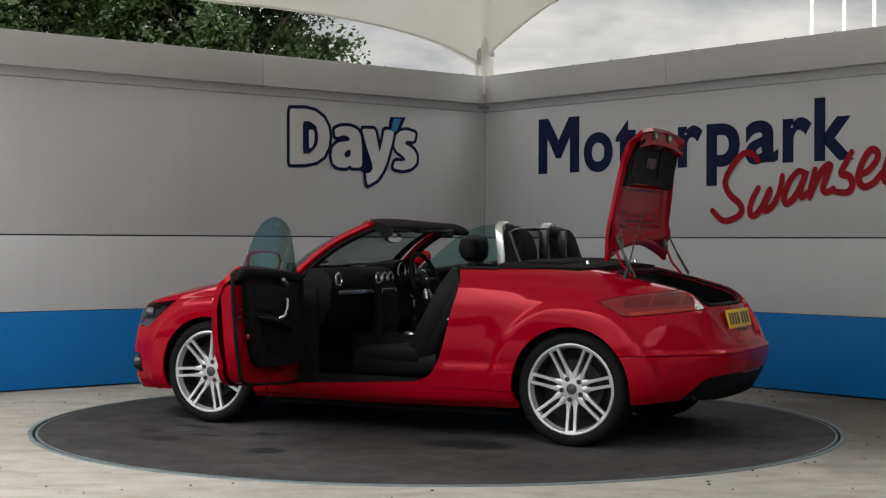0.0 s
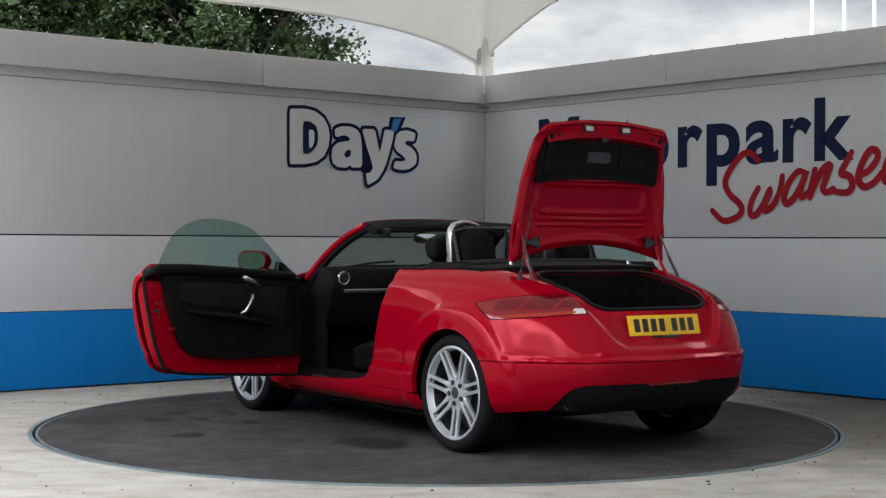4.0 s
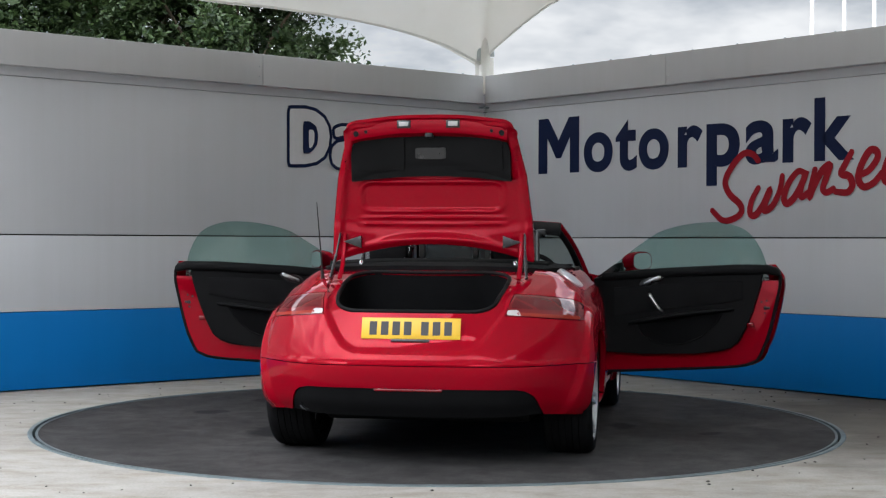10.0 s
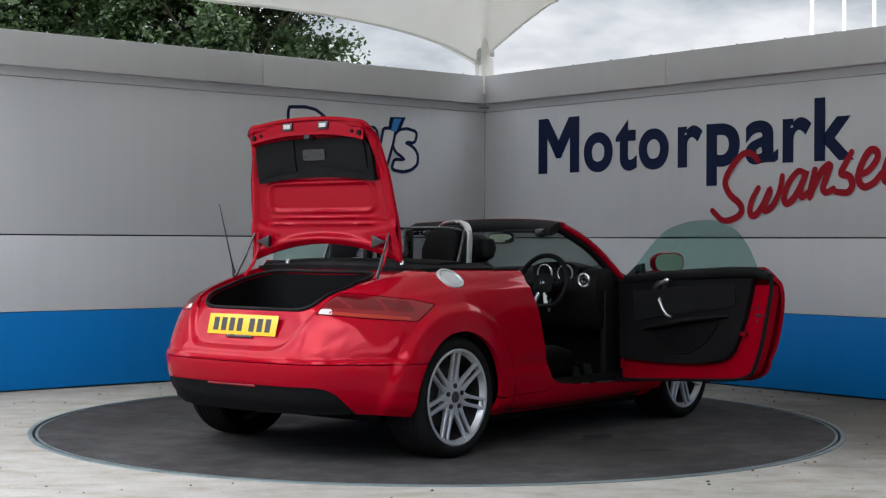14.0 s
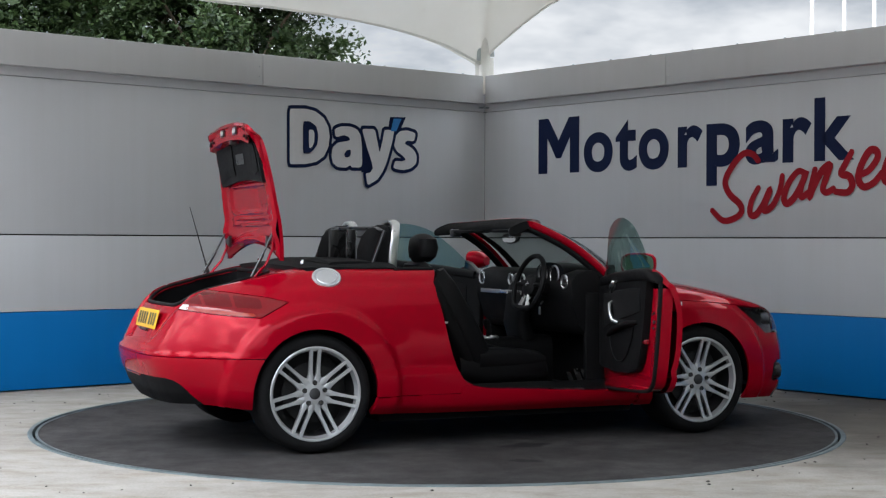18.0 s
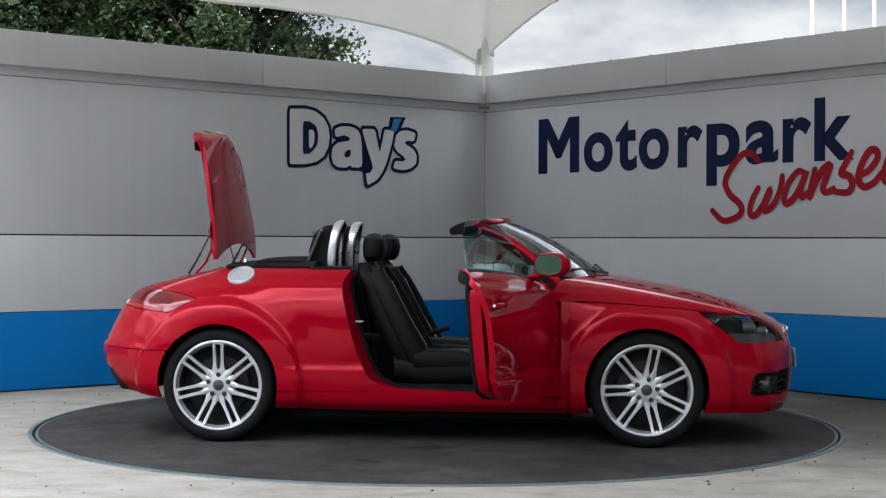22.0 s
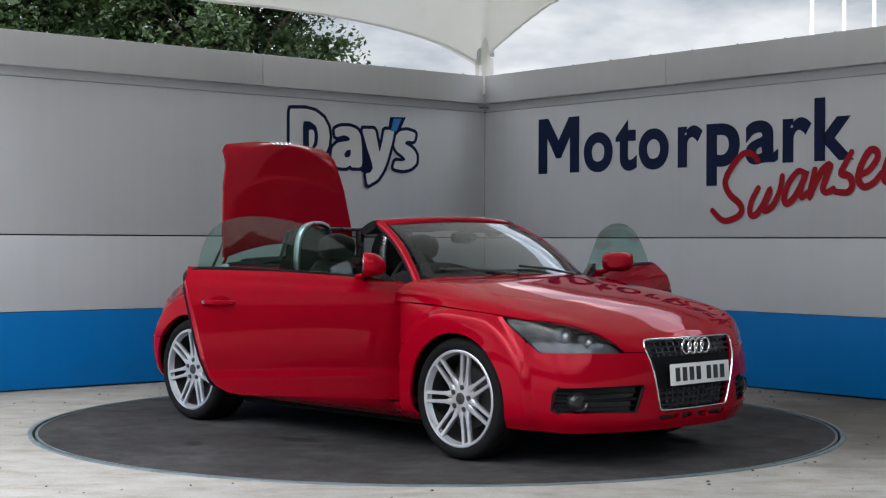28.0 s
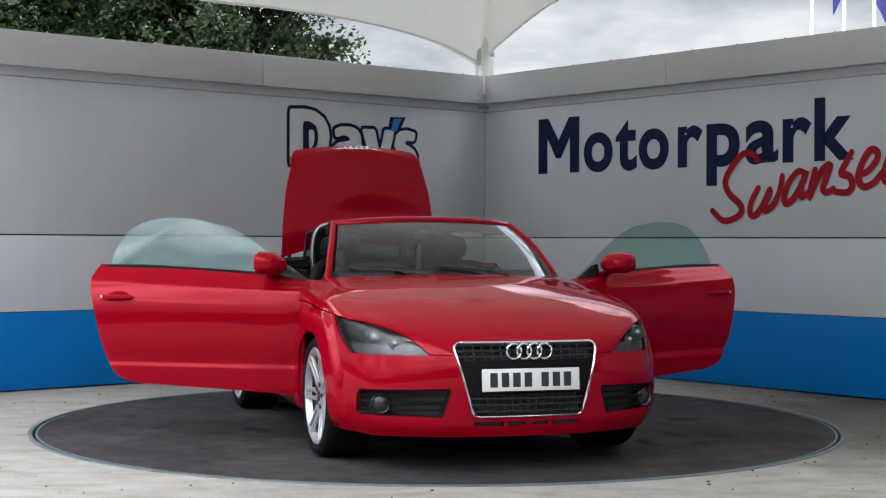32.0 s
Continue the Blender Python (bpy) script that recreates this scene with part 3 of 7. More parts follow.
def make_canopy():
    c = thing("tensile_canopy", "off-white stretched fabric canopy over the bay", "canopy")
    el, er = canopy_edges()
    L, Rr = smooth_curve(el, 6), smooth_curve(er, 6)
    n = len(L)
    # the far corner follows that unseen extension
    far = np.array(CORNER + WAY["left"] * 7.0 + WAY["right"] * 10.5 + Vector((0, 0, 3.4)))
    u = np.linspace(0, 1, n)
    # the two outer edges, bowed inward
    E2 = np.array([L[-1] * (1 - t) + far * t + np.array((0, 0, 0.35)) * math.sin(math.pi * t) for t in u])
    E3 = np.array([Rr[-1] * (1 - t) + far * t + np.array((0, 0, 0.35)) * math.sin(math.pi * t) for t in u])
    verts, faces = [], []
    for i in range(n):
        for j in range(n):
            a, b = u[i], u[j]
            p = (1 - b) * L[i] + b * E3[i] + (1 - a) * Rr[j] + a * E2[j] - ((1 - a) * (1 - b) * L[0] + a * (1 - b) * L[-1] + (1 - a) * b * Rr[-1] + a * b * far)
            p = p + np.array((0, 0, 1.9)) * (math.sin(math.pi * a) * math.sin(math.pi * b)) ** 0.8
            verts.append(p)
    for i in range(n - 1):
        for j in range(n - 1):
            faces.append((i * n + j, i * n + j + 1, (i + 1) * n + j + 1, (i + 1) * n + j))
    link_mesh("membrane", verts, faces, MEMBRANE, c)
    for e in (L, Rr, E2, E3):
        part("edge_cable", tube([tuple(p) for p in e[::2]] + [tuple(e[-1])], 0.012, 8), WHITE_STEEL, c, "steel cable in the sewn edge")
    # curved ridge mast rising from the wall's corner, with its strut
    mid = (INWARD["left"] + INWARD["right"]).normalized()
    base = CORNER + mid * 0.10
    spine = smooth_curve([tuple(base + mid * d + Vector((dx, 0, z))) for d, dx, z in ((0.0, 0.0, 2.60), (0.0, 0.0, 2.86), (0.02, 0.02, 3.1), (0.12, 0.06, 3.35), (0.45, 0.14, 3.8), (1.2, 0.25, 4.4))], 5)
    part("mast", tube([tuple(p) for p in spine], 0.050, 14), WHITE_STEEL, c, "white curved steel mast")
    part("strut", tube([tuple(base + mid * 0.06 + Vector((0.05, 0, 3.22))), tuple(base + mid * 0.10 + Vector((0.55, 0, 3.60)))], 0.032, 12), WHITE_STEEL, c)
    part("strut", tube([tuple(base + mid * 0.03 + Vector((0.03, 0, 3.06))), tuple(base + mid * 0.14 + Vector((0.10, 0, 3.40)))], 0.012, 8), DULL_STEEL, c)
    for dz, dx in ((2.98, -0.055), (3.02, 0.075)):
        part("lug", box((base.x + dx - 0.02, base.y - 0.03, dz - 0.06), (base.x + dx + 0.02, base.y + 0.01, dz + 0.06), 0.006), STEEL, c)
    plate = box((-0.09, -0.012, -0.09), (0.09, 0.012, 0.09), 0.004)
    plate.transform(Matrix.Translation(base + Vector((0, 0, 2.86))) @ Matrix.Rotation(radians(-5), 4, "Z"))
    part("corner_plate", plate, WHITE_STEEL, c)
    return c


def make_bracket():
    b = thing("wall_bracket", "small dark steel bracket in the wall corner under the coping", "bracket")
    mid = (INWARD["left"] + INWARD["right"]).normalized()
    p = CORNER + mid * 0.04
    bm = tube([tuple(p + Vector((-0.06, 0, 2.472))), tuple(p + Vector((0.06, 0, 2.472)))], 0.006, 8)
    part("bar", bm, DULL_STEEL, b)
    for dx in (-0.055, 0.0, 0.055):
        part("lug", box((p.x + dx - 0.006, p.y - 0.012, 2.460), (p.x + dx + 0.006, p.y + 0.012, 2.486), 0.003), STEEL, b)


def make_tree(x, y, h, spread, seed, n):
    rng = random.Random(seed)
    t = thing("tree", "leafy green broadleaf tree rising behind the wall", "tree", group="trees behind the wall")
    t.location = (x, y, 0)
    trunk = smooth_curve([(0, 0, 0), (0.1, 0.05, h * 0.25), (0.0, -0.1, h * 0.5), (0.15, 0.1, h * 0.85)], 4)
    bm = tube([tuple(p) for p in trunk], [0.26 - 0.2 * i / len(trunk) for i in range(len(trunk))], 9)
    clumps = []
    for k in range(150):
        a = rng.uniform(0, 2 * math.pi)
        z = h * rng.uniform(0.32, 0.98)
        rr = spread * math.sqrt(rng.random()) * math.sqrt(max(0.05, 1 - ((z / h - 0.62) / 0.40) ** 2))
        p = Vector((math.cos(a) * rr, math.sin(a) * rr, z))
        clumps.append((p, rng.uniform(0.30, 0.62)))
        if k % 3 == 0:
            s = Vector(trunk[min(len(trunk) - 1, int(len(trunk) * min(0.9, z / h * 0.75)))])
            mid2 = s.lerp(p, 0.55) + Vector((0, 0, 0.25))
            tube([tuple(s), tuple(mid2), tuple(p)], [0.06, 0.03, 0.008], 6, bm)
    part("trunk", bm, BARK, t)
    g = np.random.default_rng(seed)
    pick = g.integers(0, len(clumps), n)
    cen, rad = np.array([tuple(c) for c, r in clumps])[pick], np.array([r for c, r in clumps])[pick]
    d = g.normal(size=(n, 3))
    d *= (rad * g.random(n) ** 0.4 / np.linalg.norm(d, axis=1))[:, None]
    p = cen + d - np.outer(0.15 * rad, (0, 0, 1))
    u, v = g.normal(size=(n, 3)) * (1, 1, 0.6), g.normal(size=(n, 3)) * (1, 1, 0.6)
    u /= np.linalg.norm(u, axis=1)[:, None]
    v -= u * np.sum(u * v, axis=1)[:, None]
    v /= np.linalg.norm(v, axis=1)[:, None]
    size = g.uniform(0.030, 0.058, n)[:, None]
    lift = np.cross(u, v) * 0.12
    verts = np.stack([p - u * size, p + (lift - v * 0.5) * size, p + u * 1.1 * size, p + (lift + v * 0.5) * size], 1).reshape(-1, 3).tolist()
    faces = np.arange(4 * n).reshape(-1, 4).tolist()
    link_mesh("crown", verts, faces, LEAF, t, smooth=False)
    # the shaded leaf mass inside the crown
    k = n // 4
    p2 = (cen[:k] * np.array((0.90, 0.90, 0.985)) + d[:k] * 0.75)
    big = g.uniform(0.06, 0.11, k)[:, None]
    verts = np.stack([p2 - u[:k] * big, p2 - v[:k] * 0.6 * big, p2 + u[:k] * big, p2 + v[:k] * 0.6 * big], 1).reshape(-1, 3).tolist()
    link_mesh("inner_leaves", verts, np.arange(4 * k).reshape(-1, 4).tolist(), LEAF, t, smooth=False)
    return t


def make_flagpole(x, y, h):
    p = thing("flagpole", "slim white flagpole behind the wall", "flagpole", group="flagpoles")
    p.location = (x, y, 0)
    part("pole", tube([(0, 0, 0), (0, 0, h * 0.5), (0, 0, h)], [0.045, 0.04, 0.03], 12), WHITE_STEEL, p)
    bm = bmesh.new()
    bmesh.ops.create_icosphere(bm, subdivisions=2, radius=0.06, matrix=Matrix.Translation((0, 0, h + 0.04)))
    part("finial", bm, STEEL, p)
    return p


def make_backdrop():
    """A dark strip for far trees and sheds, added unseen to close the yard."""
    rng = random.Random(11)
    n = 90
    verts, faces = [], []
    for i in range(n + 1):
        ang = radians(150 + 240 * i / n)
        x, y = math.cos(ang) * 46, math.sin(ang) * 46
        # from behind the camera to the right it rises to block sky light
        tall = min(1.0, max(0.0, (150 + 240 * i / n - 232) / 34))
        h = 4.5 + 1.5 * tall + 9.0 * min(1.0, max(0.0, (150 + 240 * i / n - 285) / 30)) + (1.6 + 1.2 * tall) * noise.noise(Vector((i * 0.31, 0, 0))) + rng.uniform(-0.5, 0.5)
        # and is drawn nearer there for the same end
        close = 1 - 0.25 * tall - 0.30 * min(1.0, max(0.0, (150 + 240 * i / n - 285) / 30))
        verts += [(x * close, y * close, 0), (x * (close + 0.01), y * (close + 0.01), h)]
    for i in range(n):
        faces.append((2 * i, 2 * i + 2, 2 * i + 3, 2 * i + 1))
    link_mesh("backdrop", verts, faces, FAR_GREEN, kind="structure", label="dark strip for far trees, added out of view and raised at the right", smooth=False)


make_backdrop()
make_ground()
TABLE = make_table()
make_pebbles()
make_wall("left")
make_wall("right")
make_signs()
make_canopy()
make_bracket()
make_tree(-7.3, 12.2, 7.4, 2.4, 3, 56000)
make_tree(-5.0, 12.9, 7.6, 2.3, 5, 56000)
make_tree(-3.20, 12.4, 7.0, 1.85, 4, 70000)
for fx, fy in ((7.29, 19.48), (7.88, 19.33), (8.42, 19.18)):
    make_flagpole(fx, fy, 8.6)


def make_flag(x, y, z, sd):
    """A limp navy flag hanging from its pole, in two stiff folds."""
    f = thing("flag", "limp dark navy flag hanging on a white pole", "flag", group="flags")
    f.matrix_world = pose(x, y, z)
    for k, (x0, x1) in enumerate(((0.03, 0.17), (0.17, 0.30))):
        bm = bmesh.new()
        rows = []
        for i in range(13):
            v = i / 12
            row = []
            for j in range(5):
                u = x0 + (x1 - x0) * j / 4
                row.append(bm.verts.new((sd * u * (1 - 0.25 * v), 0.05 * math.sin(9 * u + 3 * v), -v * (1.1 + 1.6 * u) - 0.05)))
            rows.append(row)
        for r0, r1 in zip(rows[:-1], rows[1:]):
            for j in range(4):
                bm.faces.new((r0[j], r0[j + 1], r1[j + 1], r1[j]))
        part("fold", bm, FLAG, f)
    return f


FLAG_A = make_flag(7.88, 19.33, 7.22, -1)
FLAG_B = make_flag(8.42, 19.18, 7.02, 1)


# ---------------------------------------------------------------- the car: materials
RUBBER = grained("tyre_rubber", (0.006, 0.006, 0.0065), 0.8, big=8, fine=90, amount=0.2, bump=0.3, spec=0.10)
ALLOY = grained("silver_alloy", (0.44, 0.45, 0.47), 0.38, 0.65, big=8, fine=120, amount=0.05, coat=0.3)
# near-black: the shade inside the wheels is put into this colour
WELL = grained("wheel_dark", (0.008, 0.008, 0.0085), 0.9, amount=0.3)
ALLOY_DARK = grained("dark_iron", (0.06, 0.06, 0.064), 0.5, 0.8, amount=0.2)
CHROME = grained("chrome", (0.70, 0.71, 0.73), 0.08, 1.0, amount=0.02)
BRUSHED = grained("brushed_aluminium", (0.56, 0.57, 0.58), 0.28, 1.0, big=5, fine=200, amount=0.05)
BLACK_TRIM = grained("black_plastic", (0.005, 0.005, 0.0055), 0.6, big=6, fine=200, amount=0.2, bump=0.15, spec=0.10)
SATIN_BLACK = grained("satin_black", (0.012, 0.012, 0.013), 0.28, big=6, amount=0.1)
LEATHER = grained("black_leather", (0.005, 0.005, 0.0055), 0.50, big=5, fine=260, amount=0.2, bump=0.25, spec=0.09)
CLOTH = grained("black_roof_cloth", (0.007, 0.007, 0.0077), 0.9, big=5, fine=400, amount=0.25, bump=0.4, spec=0.12)
CARPET = grained("black_carpet", (0.004, 0.004, 0.0045), 0.95, big=5, fine=300, amount=0.3, bump=0.5, spec=0.08)
WINDOW = glass_mat("side_glass", (0.68, 0.82, 0.79), 0.045)
SCREEN = glass_mat("screen_glass", (0.45, 0.51, 0.49), 0.030, 3.4)
SMOKED = glass_mat("smoked_glass", (0.34, 0.35, 0.36), 0.015, 8.0)
CLEAR = glass_mat("lamp_glass", (0.80, 0.82, 0.84), 0.03, 7.0)
RED_LENS = Mat("red_lens", (0.15, 0.002, 0.006), 0.10, 0.1, 1.0, 0.0).m
DEEP_LENS = Mat("deep_red_lens", (0.085, 0.0012, 0.004), 0.10, 0.0, 0.8, 0.0).m
AMBER_LENS = Mat("amber_lens", (0.24, 0.022, 0.014), 0.15, 0, 0.5, 0.0).m
CLEAR_LENS = Mat("clear_lens", (0.45, 0.43, 0.43), 0.15, 0, 0.5, 0.0).m
YELLOW = grained("yellow_plate", (0.62, 0.37, 0.008), 0.4, fine=40, amount=0.05)
WHITE_PLATE = grained("white_plate", (0.58, 0.58, 0.575), 0.4, fine=40, amount=0.04)
PLATE_INK = Mat("plate_ink", (0.012, 0.012, 0.014), 0.5).m
MIRROR = Mat("mirror_glass", (0.85, 0.86, 0.87), 0.02, 1.0).m
RADIO_GREY = grained("radio_keys", (0.22, 0.23, 0.26), 0.4, amount=0.06)
BEAM_GREY = grained("lamp_bowl", (0.10, 0.10, 0.11), 0.35, 0.8, amount=0.1)

# ---------------------------------------------------------------- the car: body surface
# Rails run from the middle of the nose, round the left side, to the middle of the tail.
RAIL_0 = [(2.10, 0, .19), (2.07, .34, .19), (1.98, .58, .19), (1.85, .75, .19), (1.60, .83, .20), (1.234, .86, .20), (.80, .80, .185), (.20, .80, .185),
          (-.42, .81, .19), (-.85, .82, .20), (-1.234, .86, .22), (-1.57, .83, .25), (-1.765, .695, .27), (-1.91, .50, .262), (-1.95, .25, .257), (-1.96, 0, .257)]
RAIL_1 = [(2.125, 0, .26), (2.095, .36, .26), (2.00, .615, .26), (1.87, .785, .27), (1.60, .875, .28), (1.234, .90, .28), (.80, .872, .25), (.20, .868, .25),
          (-.42, .872, .25), (-.85, .882, .27), (-1.234, .902, .29), (-1.59, .872, .32), (-1.81, .718, .35), (-1.965, .51, .352), (-2.01, .255, .352), (-2.02, 0, .352)]
RAIL_2 = [(2.145, 0, .42), (2.11, .36, .42), (2.015, .625, .42), (1.875, .80, .43), (1.60, .89, .45), (1.234, .905, .45), (.80, .888, .42), (.20, .884, .42),
          (-.42, .892, .42), (-.85, .905, .44), (-1.234, .908, .46), (-1.61, .885, .47), (-1.845, .73, .50), (-2.01, .515, .52), (-2.055, .26, .53), (-2.065, 0, .53)]
RAIL_3 = [(2.14, 0, .55), (2.105, .36, .55), (2.005, .62, .55), (1.86, .79, .57), (1.60, .885, .60), (1.234, .905, .62), (.80, .905, .60), (.20, .903, .60),
          (-.42, .91, .60), (-.85, .915, .62), (-1.234, .906, .62), (-1.60, .878, .62), (-1.825, .72, .64), (-1.965, .505, .66), (-2.00, .255, .66), (-2.01, 0, .66)]
RAIL_4 = [(2.105, 0, .655), (2.07, .36, .65), (1.965, .60, .690), (1.82, .755, .740), (1.60, .845, .770), (1.234, .885, .805), (.80, .885, .825), (.20, .888, .815),
          (-.42, .888, .83), (-.85, .885, .835), (-1.234, .872, .83), (-1.56, .82, .80), (-1.765, .68, .80), (-1.89, .475, .805), (-1.935, .24, .805), (-1.945, 0, .805)]
RAIL_5 = [(2.085, 0, .675), (2.035, .32, .695), (1.90, .53, .748), (1.74, .655, .795), (1.56, .73, .835), (1.234, .78, .885), (.80, .79, .938), (.20, .785, .985),
          (-.42, .77, 1.003), (-.85, .755, 1.0), (-1.234, .715, .985), (-1.50, .65, .935), (-1.70, .555, .898), (-1.83, .40, .885), (-1.91, .205, .88), (-1.935, 0, .877)]
RAIL_6 = [(2.07, 0, .69), (2.01, .165, .72), (1.87, .28, .785), (1.73, .35, .83), (1.54, .39, .877), (1.234, .42, .93), (.82, .44, .98), (.20, .45, 1.0),
          (-.42, .45, 1.03), (-.85, .45, 1.04), (-1.234, .41, 1.022), (-1.48, .37, .975), (-1.67, .31, .938), (-1.81, .215, .912), (-1.895, .11, .897), (-1.92, 0, .893)]
RAIL_7 = [(2.06, 0, .70), (1.99, 0, .735), (1.86, 0, .795), (1.73, 0, .84), (1.54, 0, .885), (1.234, 0, .94), (.84, 0, .995), (.20, 0, 1.02),
          (-.42, 0, 1.04), (-.85, 0, 1.05), (-1.234, 0, 1.03), (-1.47, 0, .985), (-1.66, 0, .948), (-1.80, 0, .92), (-1.885, 0, .904), (-1.91, 0, .898)]
RAILS = np.array([RAIL_0, RAIL_1, RAIL_2, RAIL_3, RAIL_4, RAIL_5, RAIL_6, RAIL_7], float)
MIRROR_Y = np.array((1, -1, 1))
RAILS = np.concatenate([RAILS[:, 1:2] * MIRROR_Y, RAILS, RAILS[:, -2:-1] * MIRROR_Y], axis=1)
RAILS = np.concatenate([2 * RAILS[:1] - RAILS[1:2], RAILS, RAILS[-2:-1] * MIRROR_Y], axis=0)
TAIL_V = [(-0.5, 0.95), (0.480, 0.95), (0.480, 0.80), (0.440, 0.735), (0.397, 0.672), (0.357, 0.628), (0.315, 0.602), (0.270, 0.591), (-0.5, 0.588)]
HUBS = ((1.234, 0.330), (-1.234, 0.330))
ARCH_R = (0.351, 0.355)


def poly_dist(a, b, poly, sa=1.0, sb=1.0):
    """Signed distance (positive inside) to a polygon in two scaled coordinates."""
    P = np.array(poly, float) * np.array((sa, sb))
    x, y = np.asarray(a) * sa, np.asarray(b) * sb
    d = np.full(x.shape, 1e9)
    inside = np.zeros(x.shape, bool)
    for (x0, y0), (x1, y1) in zip(P, np.roll(P, -1, axis=0)):
        ex, ey = x1 - x0, y1 - y0
        t = np.clip(((x - x0) * ex + (y - y0) * ey) / (ex * ex + ey * ey + 1e-12), 0, 1)
        d = np.minimum(d, np.hypot(x - x0 - t * ex, y - y0 - t * ey))
        if y0 != y1:
            c = ((y0 > y) != (y1 > y)) & (x < ex * (y - y0) / (y1 - y0) + x0)
            inside ^= c
    return np.where(inside, d, -d)


def cubic(t):
    return np.stack([-0.5 * t + t * t - 0.5 * t ** 3, 1 - 2.5 * t * t + 1.5 * t ** 3, 0.5 * t + 2 * t * t - 1.5 * t ** 3, -0.5 * t * t + 0.5 * t ** 3], -1)


def surf(s, w):
    """Places on the left half of the body for s (0 nose to 15 tail) and w (0 sill to 7 middle line)."""
    s, w = np.atleast_1d(np.asarray(s, float)), np.atleast_1d(np.asarray(w, float))
    i = np.clip(np.floor(s).astype(int), 0, 14)
    j = np.clip(np.floor(w).astype(int), 0, 6)
    cs, cw = cubic(s - i), cubic(w - j)
    p = np.zeros((len(s), 3))
    for a in range(4):
        for b in range(4):
            p += RAILS[j + b, i + a] * (cs[:, a] * cw[:, b])[:, None]
    # the flared lips round the wheel arches
    for hx, hz in HUBS:
        r = np.hypot(p[:, 0] - hx, p[:, 2] - hz)
        k = np.clip((0.505 - r) / 0.030, 0, 1)
        k = k * k * (3 - 2 * k) * np.clip((p[:, 1] - 0.55) / 0.2, 0, 1) * np.clip((4.15 - w) / 0.35, 0, 1)
        p[:, 1] += 0.027 * k - 0.005 * np.exp(-((r - 0.60) / 0.09) ** 2) * np.clip((p[:, 1] - 0.55) / 0.2, 0, 1)
    # creases along the flank: a shoulder step and the flare over the sill
    flank = np.clip((p[:, 1] - 0.6) / 0.15, 0, 1)
    k = np.clip((w - 4.40) / 0.13, 0, 1)
    p[:, 1] -= 0.017 * k * k * (3 - 2 * k) * flank * np.clip((1.45 - np.abs(p[:, 0] + 0.15)) / 0.3, 0, 1)
    k = np.clip((0.462 - p[:, 2]) / 0.045, 0, 1)
    k = k * k * (3 - 2 * k) * np.clip((0.98 - np.abs(p[:, 0])) / 0.25, 0, 1)
    p[:, 1] += 0.015 * k * flank
    # the sunken middle of the tail behind the number plate
    rear = np.where(p[:, 0] < -1.6, poly_dist(np.abs(p[:, 1]), p[:, 2], TAIL_V), -1.0)
    k = np.clip(rear / 0.016, 0, 1)
    p[:, 0] += 0.024 * k * k * (3 - 2 * k)
    # the shelf of the bumper, running round the tail
    k = np.clip((0.556 - p[:, 2]) / 0.010, 0, 1) * np.clip((-1.50 - p[:, 0]) / 0.25, 0, 1)
    p[:, 0] -= 0.017 * k * k * (3 - 2 * k)
    return p


def surf_normal(s, w):
    e = 1e-3
    s, w = np.atleast_1d(np.asarray(s, float)), np.atleast_1d(np.asarray(w, float))
    ds = surf(np.minimum(s + e, 15), w) - surf(np.maximum(s - e, 0), w)
    dw = surf(s, np.minimum(w + e, 7)) - surf(s, np.maximum(w - e, 0))
    n = np.cross(dw, ds)
    n /= np.maximum(np.linalg.norm(n, axis=1), 1e-12)[:, None]
    n *= np.sign(np.sum(n * (surf(s, w) - np.array((0, 0, 0.45))) * np.array((1, 1, 1)), axis=1))[:, None]
    return n


def body_grid(s0, s1, ns, w0, w1, nw):
    s, w = np.meshgrid(np.linspace(s0, s1, ns + 1), np.linspace(w0, w1, nw + 1), indexing="ij")
    s, w = s.ravel(), w.ravel()
    return s, w, surf(s, w), ns, nw


GRID = body_grid(0, 15, 15 * 20, 0, 7, 7 * 13)
GS, GW, GP = GRID[:3]


